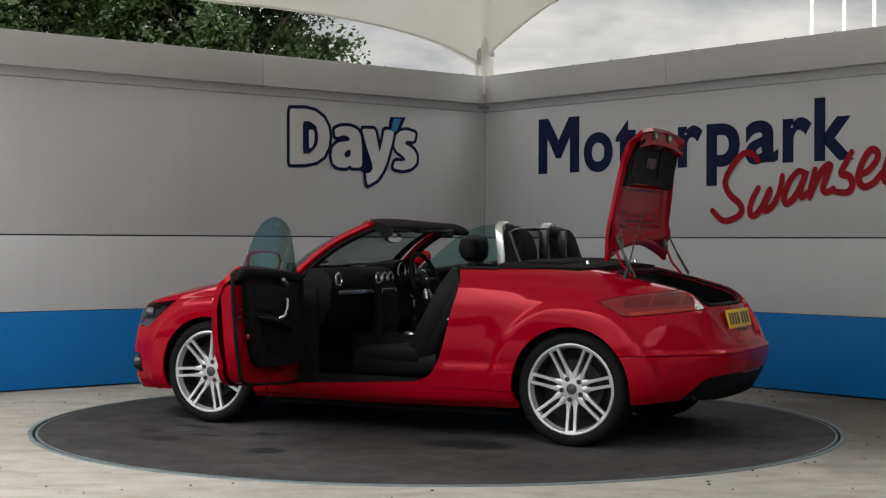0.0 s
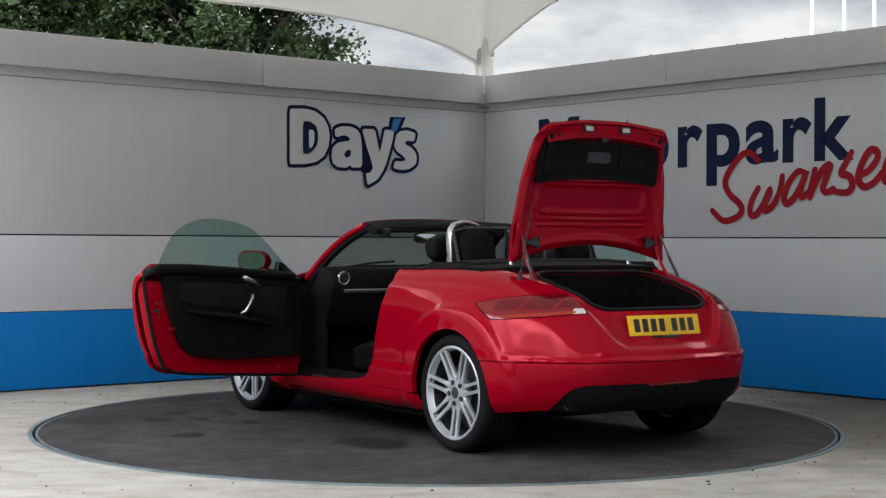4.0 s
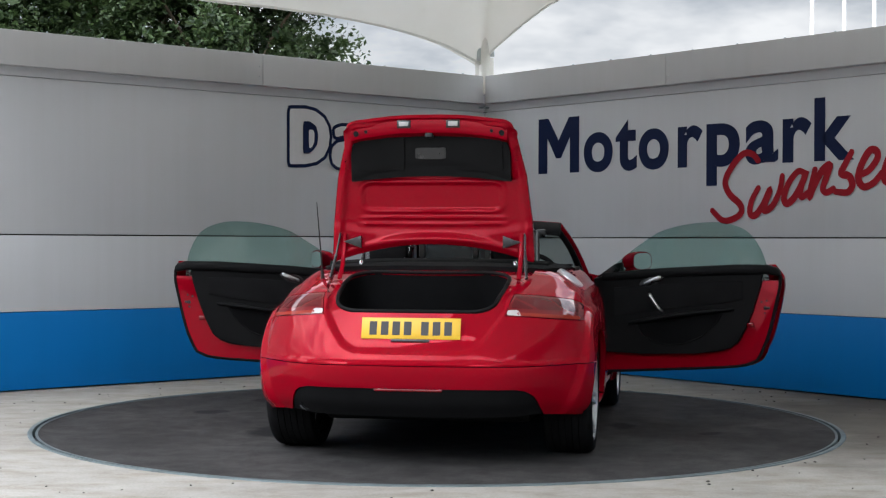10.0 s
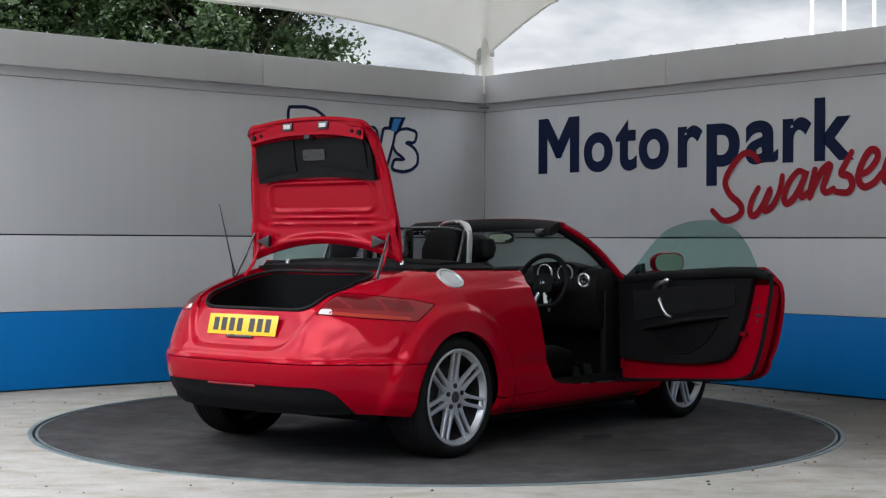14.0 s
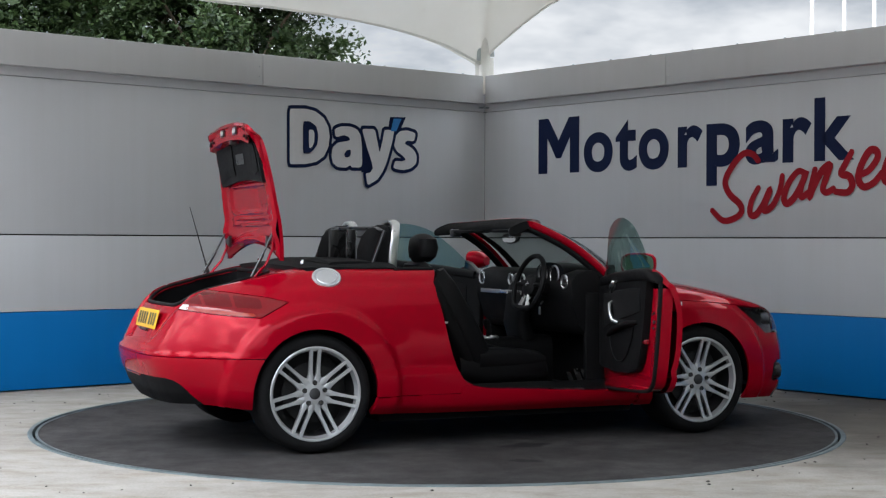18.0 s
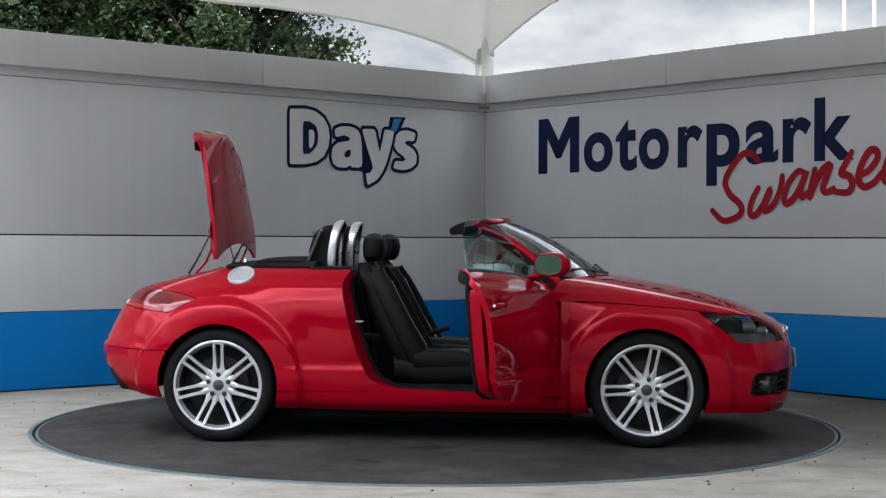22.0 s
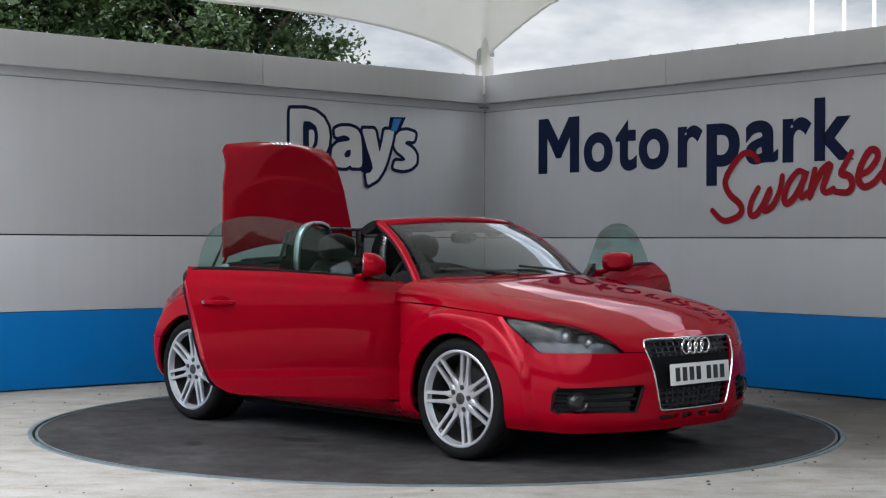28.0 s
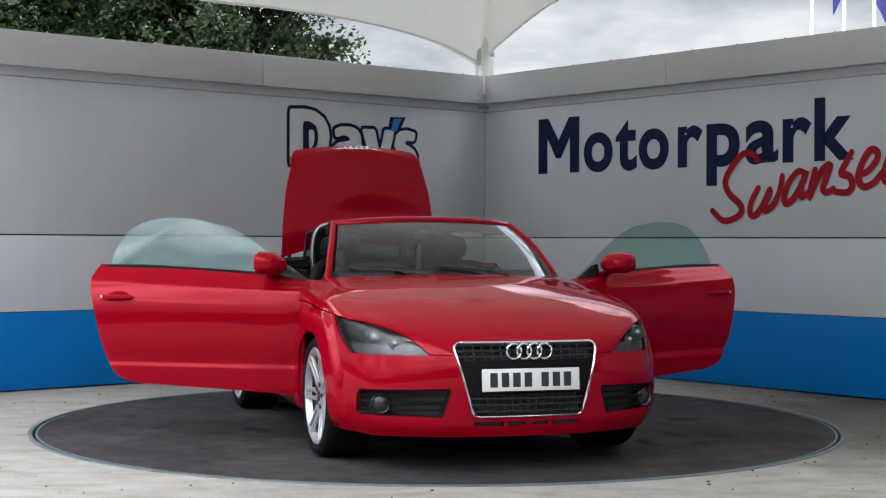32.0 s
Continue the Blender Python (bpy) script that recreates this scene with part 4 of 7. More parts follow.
def clip_panel(g, grid=GRID):
    """The cells of the body grid where g(s, w, p) > 0, cut along g = 0: parameters and faces."""
    GS, GW, GP, NS, NW = grid
    val = g(GS, GW, GP)
    S, W = list(GS), list(GW)
    keep = val > 0
    used, cuts, faces = {}, {}, []
    row = NW + 1
    ids = np.arange(NS)[:, None] * row + np.arange(NW)[None, :]
    ids = ids.ravel()
    quads = np.stack([ids, ids + row, ids + row + 1, ids + 1], 1)
    cnt = keep[quads].sum(1)

    def cross(a, b):
        key = (a, b) if a < b else (b, a)
        if key not in cuts:
            a, b = key
            lo, hi, vl, vh = 0.0, 1.0, val[a], val[b]
            for _ in range(5):
                t = lo + (hi - lo) * vl / (vl - vh)
                t = min(max(t, lo + 0.02 * (hi - lo)), hi - 0.02 * (hi - lo))
                s, w = GS[a] + (GS[b] - GS[a]) * t, GW[a] + (GW[b] - GW[a]) * t
                v = float(g(np.array([s]), np.array([w]), surf(s, w))[0])
                if (v > 0) == (vl > 0):
                    lo, vl = t, v
                else:
                    hi, vh = t, v
                if abs(v) < 1e-5:
                    break
            cuts[key] = len(S)
            S.append(s)
            W.append(w)
        return cuts[key]
    for q in quads[cnt == 4]:
        faces.append(list(q))
    for q in quads[(cnt > 0) & (cnt < 4)]:
        out = []
        for k in range(4):
            a, b = q[k], q[(k + 1) % 4]
            if keep[a]:
                out.append(int(a))
            if keep[a] != keep[b]:
                out.append(cross(int(a), int(b)))
        if len(out) > 2:
            faces.append(out)
    for f in faces:
        for v in f:
            used.setdefault(int(v), len(used))
    order = list(used)
    s, w = np.array([S[v] for v in order]), np.array([W[v] for v in order])
    return s, w, [[used[int(v)] for v in f] for f in faces]


def panel_bm(g, side="both", flange=0.016, lift=0.0, grid=GRID):
    """A body panel as a bmesh: side +1 left, -1 right, or both joined over the middle line."""
    s, w, faces = clip_panel(g, grid)
    n = surf_normal(s, w)
    p = surf(s, w)
    p = p + n * (lift(p)[:, None] if callable(lift) else lift)
    edges = defaultdict(int)
    for f in faces:
        for a, b in zip(f, f[1:] + f[:1]):
            edges[(min(a, b), max(a, b))] += 1
    low = p - n * flange
    bm = bmesh.new()
    for sign in ((1, -1) if side == "both" else (side,)):
        k = np.array((1, sign, 1))
        vs = [bm.verts.new(tuple(q * k)) for q in p]
        for f in faces:
            try:
                bm.faces.new([vs[i] for i in (f if sign > 0 else f[::-1])])
            except ValueError:
                pass
        if flange:
            vl = {}
            for (a, b), c in edges.items():
                if c == 1 and not (side == "both" and abs(p[a][1]) < 1e-4 and abs(p[b][1]) < 1e-4):
                    for i in (a, b):
                        if i not in vl:
                            vl[i] = bm.verts.new(tuple(low[i] * k))
                    try:
                        bm.faces.new((vs[a], vs[b], vl[b], vl[a]))
                    except ValueError:
                        pass
    if side == "both":
        bmesh.ops.remove_doubles(bm, verts=bm.verts, dist=1e-5)
    return bm


GAP = 0.0022


def arch_free(p, extra=0.0):
    return np.minimum(*[np.where(p[:, 1] > 0.4, np.hypot(p[:, 0] - hx, p[:, 2] - hz) - r - extra, 1.0) for (hx, hz), r in zip(HUBS, ARCH_R)])


DOOR_Z = [0.283, 0.325, 0.345, 0.38, 0.43, 0.52, 0.62, 0.75, 0.86, 0.93, 1.0]
DOOR_REAR = [-0.20, -0.245, -0.300, -0.348, -0.378, -0.418, -0.448, -0.480, -0.507, -0.511, -0.475]
DOOR_X, DOOR_LOW = [-0.40, -0.28, 0.05, 0.36, 0.68, 0.80], [0.338, 0.332, 0.314, 0.298, 0.281, 0.279]


def door_in(p):
    """Positive inside the door's outline, seen from the side."""
    x, z = p[:, 0], p[:, 2]
    rear = np.interp(z, DOOR_Z, DOOR_REAR)
    d = np.minimum(0.80 - x, round_min((x - rear) * 0.9, z - np.interp(x, DOOR_X, DOOR_LOW), 0.05))
    return np.where(p[:, 1] > 0.4, d, -1.0)


def lid_in(p):
    x, y, z = p[:, 0], np.abs(p[:, 1]), p[:, 2]
    half = np.interp(x, [-2.0, -1.90, -1.8, -1.6, -1.35, -1.15], [0.43, 0.455, 0.485, 0.535, 0.565, 0.575])
    front = -1.125 - 0.10 * (1 - (np.minimum(y, 0.56) / 0.56) ** 2)
    return np.minimum(front - x, round_min(half - y, tail_run(x, z), 0.055))


def round_min(u, v, r):
    """The lesser of two distances, with a rounded corner of radius r."""
    c = r - np.hypot(np.maximum(r - u, 0), np.maximum(r - v, 0))
    return np.where((u < r) & (v < r), c, np.minimum(u, v))


def tail_run(x, z):
    """Distance from the lid's lower edge, up the tail and forward over the deck."""
    return np.minimum(z, 0.885) - 0.796 + np.maximum(z - 0.885, 0) * 0.4 + 0.95 * np.maximum(x + 1.90, 0)


def boot_in(p):
    """Positive inside the boot's opening."""
    x, y, z = p[:, 0], np.abs(p[:, 1]), p[:, 2]
    half = np.interp(x, [-2.0, -1.90, -1.8, -1.6, -1.35, -1.15], [0.40, 0.415, 0.435, 0.450, 0.450, 0.450])
    front = -1.275 - 0.10 * (1 - (np.minimum(y, 0.56) / 0.56) ** 2)
    g = round_min(half - y, tail_run(x, z) - 0.010, 0.12)
    return np.where(x > -1.6, round_min(front - x, half - y, 0.16), g)


def cockpit_in(p):
    x, y = p[:, 0], np.abs(p[:, 1])
    front = 0.96 - 0.20 * (y / 0.75) ** 2
    return np.minimum(front - x, x + 1.30)


HEADLIGHT = [(0.500, 0.600), (0.535, 0.640), (0.600, 0.692), (0.690, 0.735), (0.780, 0.760), (0.95, 0.775), (0.95, 0.602)]
TAILLIGHT = [(-2.1, 0.787), (-1.90, 0.784), (-1.78, 0.767), (-1.65, 0.755), (-1.535, 0.747), (-1.375, 0.832), (-1.485, 0.858), (-1.66, 0.882), (-1.78, 0.898), (-2.1, 0.905)]


def headlight_in(p):
    g = np.where(p[:, 0] > 1.45, poly_dist(p[:, 1], p[:, 2], HEADLIGHT), -1.0)
    return np.minimum(g, ((p[:, 2] - 0.600) - (1.76 - p[:, 0]) * 0.74) * 0.8)


def taillight_in(p):
    g = np.where((p[:, 0] < -1.3) & (p[:, 1] > 0.4), poly_dist(p[:, 0], p[:, 2], TAILLIGHT), -1.0)
    return np.minimum(g, p[:, 1] - 0.482 - (p[:, 2] - 0.787) * 0.28)


BONNET_S = [0, 1.55, 1.9, 2.3, 3.0, 3.6, 4.2, 15]
BONNET_W = [3.42, 3.42, 3.55, 3.80, 3.95, 4.0, 4.02, 4.02]


def bonnet_line(s, w):
    return (w - np.interp(s, BONNET_S, BONNET_W)) * 0.1


GRILLE = [(-0.345, 0.662), (0.345, 0.662), (0.366, 0.657), (0.378, 0.643), (0.380, 0.622), (0.296, 0.318), (0.286, 0.300), (0.262, 0.292), (-0.262, 0.292), (-0.286, 0.300), (-0.296, 0.318), (-0.380, 0.622), (-0.378, 0.643), (-0.366, 0.657)]
FOG = [(0.405, 0.435), (0.80, 0.425), (0.81, 0.40), (0.81, 0.31), (0.79, 0.295), (0.45, 0.290), (0.435, 0.30), (0.40, 0.42)]
SLOT = [(0.02, 0.268), (0.30, 0.268), (0.27, 0.240), (0.02, 0.240)]
VALANCE = [(-0.1, 0.413), (0.545, 0.412), (0.595, 0.402), (0.628, 0.380), (0.650, 0.345), (0.664, 0.30), (0.68, 0.25), (0.70, 0.10), (-0.1, 0.10)]


def front_yz(p, poly):
    return np.where(p[:, 0] > 1.5, poly_dist(p[:, 1], p[:, 2], poly), -1.0)


def rear_yz(p, poly):
    return np.where(p[:, 0] < -1.4, poly_dist(p[:, 1], p[:, 2], poly), -1.0)


def g_bonnet(s, w, p):
    g = np.minimum(np.minimum(bonnet_line(s, w) - GAP, -cockpit_in(p) - GAP), np.minimum(p[:, 0] - 0.6, -front_yz(p, GRILLE) - 0.002))
    return np.minimum(g, -headlight_in(p) - GAP)


def g_front_bumper(s, w, p):
    g = np.minimum(-bonnet_line(s, w) - GAP, (3.72 - s) * 0.2 - 0.0004)
    g = np.minimum(g, -headlight_in(p) - GAP)
    for poly in (GRILLE, FOG, SLOT):
        g = np.minimum(g, -front_yz(p, poly))
    return np.minimum(g, arch_free(p))


def g_wing(s, w, p):
    g = np.minimum(-bonnet_line(s, w) - GAP, (s - 3.72) * 0.2 - 0.0004)
    g = np.minimum(g, -headlight_in(p) - GAP)
    g = np.minimum(g, np.minimum(p[:, 0] - 0.80 - GAP, arch_free(p)))
    return np.where(p[:, 0] > 0.5, g, -1)


def g_sill(s, w, p):
    g = np.minimum(-door_in(p) - GAP, np.minimum(arch_free(p), 0.345 - p[:, 2]))
    return np.where((p[:, 0] < 0.80) & (p[:, 0] > -0.95) & (p[:, 1] > 0.4), np.minimum(g, np.minimum(0.80 - GAP - p[:, 0], np.where(p[:, 2] < 0.30, p[:, 0] + 0.93, p[:, 0] + 0.36))), -1)


def g_quarter(s, w, p):
    g = np.minimum(-door_in(p) - GAP, arch_free(p))
    g = np.minimum(g, -lid_in(p) - GAP)
    g = np.minimum(g, -taillight_in(p) - GAP)
    g = np.minimum(g, np.where(p[:, 0] > -1.5, 1.0, p[:, 2] - 0.530 - GAP))
    front = np.where(p[:, 2] < 0.30 + GAP, -0.001 - np.maximum(p[:, 0] + 0.90, 0), np.where(p[:, 2] < 0.345, -0.362 - p[:, 0], 1.0))
    g = np.minimum(g, front)
    g = np.minimum(g, np.where(p[:, 0] > -1.22 - 0.06 * (1 - (p[:, 1] / 0.7) ** 2), (5.12 - w) * 0.1, 1.0))
    return np.where(p[:, 0] < -0.25, g, -1)


def g_rear_bumper(s, w, p):
    g = np.minimum(0.530 - GAP - p[:, 2], -rear_yz(p, VALANCE))
    g = np.minimum(g, arch_free(p))
    return np.where(p[:, 0] < -1.5, np.minimum(g, -1.5 - p[:, 0]), -1)


def g_valance(s, w, p):
    return np.where(p[:, 0] < -1.4, rear_yz(p, VALANCE) - 0.003, -1)


def g_door(s, w, p):
    return np.minimum(np.minimum(door_in(p) - GAP, (5.0 - w) * 0.1), np.where(p[:, 0] < 1.0, 1.0, -1.0))


def g_lid(s, w, p):
    return lid_in(p) - GAP


CAR = thing("convertible_car", "shiny red two-seat convertible with open doors and raised boot lid", "car")

part("bonnet", panel_bm(g_bonnet), RED, CAR)
part("front_bumper", panel_bm(g_front_bumper), RED, CAR)
for sd in (1, -1):
    part("front_wing", panel_bm(g_wing, sd), RED, CAR)
    part("sill", panel_bm(g_sill, sd, 0.03), RED, CAR)
part("rear_body", panel_bm(g_quarter, "both", 0.03), RED, CAR, "red rear quarters and tail")
part("rear_bumper", panel_bm(g_rear_bumper), RED, CAR)
part("valance", panel_bm(g_valance, lift=-0.006), BLACK_TRIM, CAR, "matt black lower valance")

# ---------------------------------------------------------------- doors
HINGE_X, HINGE_Y = 0.785, 0.845
# the doors swing out on links: pivot place and angle of each open door
DOOR_OPEN = {1: (0.661, 0.884, -74.5), -1: (0.705, -0.796, 73.3)}
DOORS = {}
for sd in (1, -1):
    px, py, swing = DOOR_OPEN[sd]
    dm = pose(px, py, 0, 0, 0, swing) @ pose(0, 0, 0, 0, 1.2, 0)   # the hinges lift the open door a little
    back = Matrix.Translation((-HINGE_X, -sd * HINGE_Y, 0))
    bm = panel_bm(g_door, sd, 0.03)
    bm.transform(back)
    d = part("door", bm, RED, CAR, "open red door")
    d.matrix_basis = dm
    DOORS[sd] = (d, back)

# ---------------------------------------------------------------- boot lid
LID_EDGE = (-1.125, 0, 1.0)
LID_POSE = pose(-1.342, 0, 1.052, 0, 94.0, 0)
bm = panel_bm(g_lid, "both", 0.02)
bm.transform(Matrix.Translation([-c for c in LID_EDGE]))
LID = part("boot_lid", bm, RED, CAR, "raised red boot lid")
LID.matrix_basis = LID_POSE


# ---------------------------------------------------------------- shaping helpers for the car
def loft(secs, n=28, bm=None, cap=True):
    """A closed skin through rounded sections: (centre, half vector, half vector, squareness)."""
    b = bmesh.new()
    rings = []
    for c, u, v, e in secs:
        c, u, v = Vector(c), Vector(u), Vector(v)
        ring = []
        for j in range(n):
            a = 2 * math.pi * j / n
            ca, sa = math.cos(a), math.sin(a)
            ring.append(b.verts.new(c + u * math.copysign(abs(ca) ** (2 / e), ca) + v * math.copysign(abs(sa) ** (2 / e), sa)))
        rings.append(ring)
    for p, q in zip(rings[:-1], rings[1:]):
        for j in range(n):
            b.faces.new((p[j], p[(j + 1) % n], q[(j + 1) % n], q[j]))
    if cap:
        b.faces.new(rings[0][::-1])
        b.faces.new(rings[-1])
    return merged(bm, b)


def sweep(secs, bm=None):
    """A four-sided bar: sections of (centre, half width vector, half depth vector)."""
    return loft([(c, u, v, 9.0) for c, u, v in secs], 12, bm)


def ring_bm(c, r, tube_r, axis="Y", n=40, squash=1.0, bm=None):
    pts = []
    for j in range(n):
        a = 2 * math.pi * j / n
        p = {"Y": (math.cos(a) * r, 0, math.sin(a) * r * squash), "X": (0, math.cos(a) * r, math.sin(a) * r * squash),
             "Z": (math.cos(a) * r, math.sin(a) * r * squash, 0)}[axis]
        pts.append(Vector(c) + Vector(p))
    return tube(pts, tube_r, 8, bm, closed=True)


TOP = GW >= 4.6
NOSE = GS <= 3.2
TAIL = GS >= 11.5


def top_z(x, y):
    q = GP[TOP]
    d = np.hypot(q[:, 0] - x, q[:, 1] - abs(y))
    k = np.argsort(d)[:4]
    wgt = 1 / (d[k] + 1e-4)
    return float((q[k, 2] * wgt).sum() / wgt.sum())


def end_x(y, z, rear=False):
    q = GP[TAIL if rear else NOSE]
    d = np.hypot(q[:, 1] - abs(y), q[:, 2] - z)
    k = np.argsort(d)[:4]
    wgt = 1 / (d[k] + 1e-4)
    return float((q[k, 0] * wgt).sum() / wgt.sum())


def side_y(x, z):
    m = (GS > 3.5) & (GS < 12) & (GW < 5.1)
    q = GP[m]
    d = np.hypot(q[:, 0] - x, q[:, 2] - z)
    k = np.argsort(d)[:4]
    wgt = 1 / (d[k] + 1e-4)
    return float((q[k, 1] * wgt).sum() / wgt.sum())


# ---------------------------------------------------------------- wheels
def make_wheel():
    """One wheel whose outer face looks along +y, hub at the origin."""
    barrel = lathe([(0.259, -0.004), (0.262, -0.010), (0.256, -0.018), (0.240, -0.022), (0.234, -0.032)], 64, "Y")
    lathe([(0.262, -0.010), (0.2615, 0.001), (0.256, 0.004), (0.2460, 0.002), (0.2420, -0.010), (0.236, -0.022)], 64, "Y", barrel)
    w = part("wheel", barrel, ALLOY, CAR, "silver alloy wheel with seven twin spokes")
    ty = [(0.2605, -0.020), (0.2605, -0.002), (0.268, 0.006), (0.285, 0.010), (0.305, 0.006), (0.318, -0.006), (0.326, -0.022), (0.3285, -0.040)]
    for k in range(5):
        y0 = -0.062 - k * 0.036
        ty += [(0.3285, y0 + 0.006), (0.3285, y0 + 0.003), (0.322, y0 + 0.002), (0.322, y0 - 0.002), (0.3285, y0 - 0.003)]
    ty += [(0.3285, -0.225), (0.320, -0.243), (0.29, -0.255), (0.262, -0.25), (0.2605, -0.23)]
    part("tyre", lathe(ty, 72, "Y"), RUBBER, w, "black low-profile tyre")
    # disc, inner rim and backing are coloured dark for the shade behind the spokes
    part("brake_disc", lathe([(0.0, -0.085), (0.09, -0.085), (0.165, -0.09), (0.165, -0.11), (0.0, -0.11)], 40, "Y"), WELL, w, "near-black iron brake disc")
    part("rim_barrel", lathe([(0.234, -0.032), (0.228, -0.10), (0.232, -0.21), (0.25, -0.225)], 64, "Y"), ALLOY_DARK, w, "dark inner rim")
    part("shade_disc", lathe([(0.0, -0.16), (0.227, -0.16)], 40, "Y"), WELL, w)
    hub = lathe([(0.030, -0.018), (0.040, -0.019), (0.054, -0.0205), (0.070, -0.0225), (0.084, -0.0255), (0.092, -0.034), (0.090, -0.070)], 56, "Y")
    part("hub", hub, ALLOY, w)
    part("hub_cap", lathe([(0.0, -0.011), (0.022, -0.012), (0.031, -0.015), (0.033, -0.026)], 28, "Y"), ALLOY_DARK, w, "dark grey centre cap")
    for k in range(5):
        a = 2 * math.pi * (k + 0.25) / 5
        c = Vector((math.cos(a) * 0.061, -0.0180, math.sin(a) * 0.061))
        b = lathe([(0.0, 0.002), (0.008, 0.002), (0.010, 0.004), (0.0140, 0.003), (0.0145, -0.02)], 14, "Y")
        b.transform(Matrix.Translation(c))
        part("bolt", b, SATIN_BLACK, w)
    mesh = None
    for k in range(7):
        a = 2 * math.pi * k / 7 + math.pi / 2
        er, et = Vector((math.cos(a), 0, math.sin(a))), Vector((-math.sin(a), 0, math.cos(a)))
        if mesh is None:
            base_a = a
            bm = bmesh.new()
            for sgn in (1, -1):
                secs = []
                for r, off, hw, y, th in ((0.058, 0.0175, 0.0180, -0.0215, 0.016), (0.084, 0.0195, 0.0200, -0.0215, 0.014), (0.098, 0.0210, 0.0150, -0.0205, 0.0135), (0.112, 0.0218, 0.0115, -0.0190, 0.013), (0.13, 0.0222, 0.0098, -0.017, 0.013),
                                          (0.17, 0.0225, 0.0092, -0.012, 0.012), (0.22, 0.0235, 0.0092, -0.005, 0.011), (0.2560, 0.0240, 0.0094, 0.0030, 0.009)):
                    secs.append((er * r + et * off * sgn + Vector((0, y - th, 0)), et * hw, Vector((0, th, 0))))
                sweep(secs, bm)
            web = [(er * 0.238 + Vector((0, -0.012, 0)), et * 0.029, Vector((0, 0.010, 0))), (er * 0.2585 + Vector((0, -0.0065, 0)), et * 0.0315, Vector((0, 0.010, 0)))]
            sweep(web, bm)
            o = part("spoke", bm, ALLOY, w, "twin spoke")
            mesh = o.data
        else:
            o = new("spoke", mesh)
            o.parent = w
            o.matrix_basis = Matrix.Rotation(base_a - a, 4, "Y")
    return w


WHEEL_ONE = make_wheel()
WHEEL_ONE.matrix_basis = pose(1.234, 0.895, 0.329, 0, -9.6, 0)
copy_thing(WHEEL_ONE, pose(-1.234, 0.895, 0.329, 0, 25.7, 0))
copy_thing(WHEEL_ONE, pose(1.234, -0.895, 0.329, 0, -11.5, 180))
copy_thing(WHEEL_ONE, pose(-1.234, -0.895, 0.329, 0, 0, 180))

# ---------------------------------------------------------------- underside, wells and dark fillings
for hx, hz in HUBS:
    for sd in (1, -1):
        bm = bmesh.new()
        n = 30
        rows = []
        for y in (0.60, 0.862):
            rows.append([bm.verts.new((hx + math.cos(math.pi * (j / n * 1.04 - 0.02)) * 0.378, sd * y, hz + math.sin(math.pi * (j / n * 1.04 - 0.02)) * 0.378)) for j in range(n + 1)])
        for j in range(n):
            bm.faces.new((rows[0][j], rows[0][j + 1], rows[1][j + 1], rows[1][j]))
        bm.faces.new(rows[0])
        part("arch_liner", bm, BLACK_TRIM, CAR, "black plastic wheel arch liner")
part("underbody", box((-1.50, -0.57, 0.185), (1.85, 0.57, 0.26), 0.03), BLACK_TRIM, CAR, "black underbody")
part("floor_pan", box((-0.82, -0.77, 0.145), (0.82, 0.77, 0.235), 0.01), CARPET, CAR, "black carpeted floor")
part("engine_bay", box((1.0, -0.55, 0.25), (1.86, 0.55, 0.60), 0.03), DARKGAP, CAR)

# ---------------------------------------------------------------- nose: grille, lamps, plate
bm = bmesh.new()
back = []
for y, z in GRILLE:
    back.append(bm.verts.new((end_x(y, z) - 0.055, y * 1.0, z)))
bm.faces.new(back)
GR = part("grille", bm, DARKGAP, CAR, "black barred radiator grille", smooth=False)
pts = [(end_x(y, z) + 0.002, y, z) for y, z in GRILLE]
dense = []
for i in range(len(pts)):
    a, b2 = Vector(pts[i]), Vector(pts[(i + 1) % len(pts)])
    k = max(1, int((b2 - a).length / 0.03))
    for j in range(k):
        q = a.lerp(b2, j / k)
        dense.append((end_x(q.y, q.z) + 0.002, q.y, q.z))
part("grille_frame", tube(dense, 0.0058, 8, closed=True), CHROME, GR, "chrome grille surround")


def grille_half(z):
    return np.interp(z, [0.292, 0.305, 0.62, 0.66], [0.275, 0.292, 0.380, 0.372])


for z in (0.318, 0.350, 0.382, 0.590, 0.620, 0.648):
    h = grille_half(z) - 0.006
    ps = [(end_x(y, z) - 0.022, y, z) for y in np.linspace(-h, h, 13)]
    part("grille_bar", tube(ps, 0.0065, 6), SATIN_BLACK, GR)
for z0, z1 in ((0.298, 0.405), (0.572, 0.662)):
    for k in range(-7, 8):
        y0 = k * 0.047
        if abs(y0) < grille_half((z0 + z1) / 2) - 0.01:
            ps = [(end_x(y0, z) - 0.026, y0 * (0.9 + 0.1 * (z - 0.3) / 0.36), z) for z in (z0, (z0 + z1) / 2, z1)]
            part("grille_bar", tube(ps, 0.0045, 6), SATIN_BLACK, GR)
bm = bmesh.new()
rows = []
for z in (0.405, 0.49, 0.572):
    h = grille_half(z) - 0.004
    rows.append([bm.verts.new((end_x(y, z) - 0.016, y, z)) for y in np.linspace(-h, h, 13)])
for r0, r1 in zip(rows[:-1], rows[1:]):
    for j in range(12):
        bm.faces.new((r0[j], r0[j + 1], r1[j + 1], r1[j]))
part("plate_panel", bm, BLACK_TRIM, GR, "dark grey panel behind the plate")


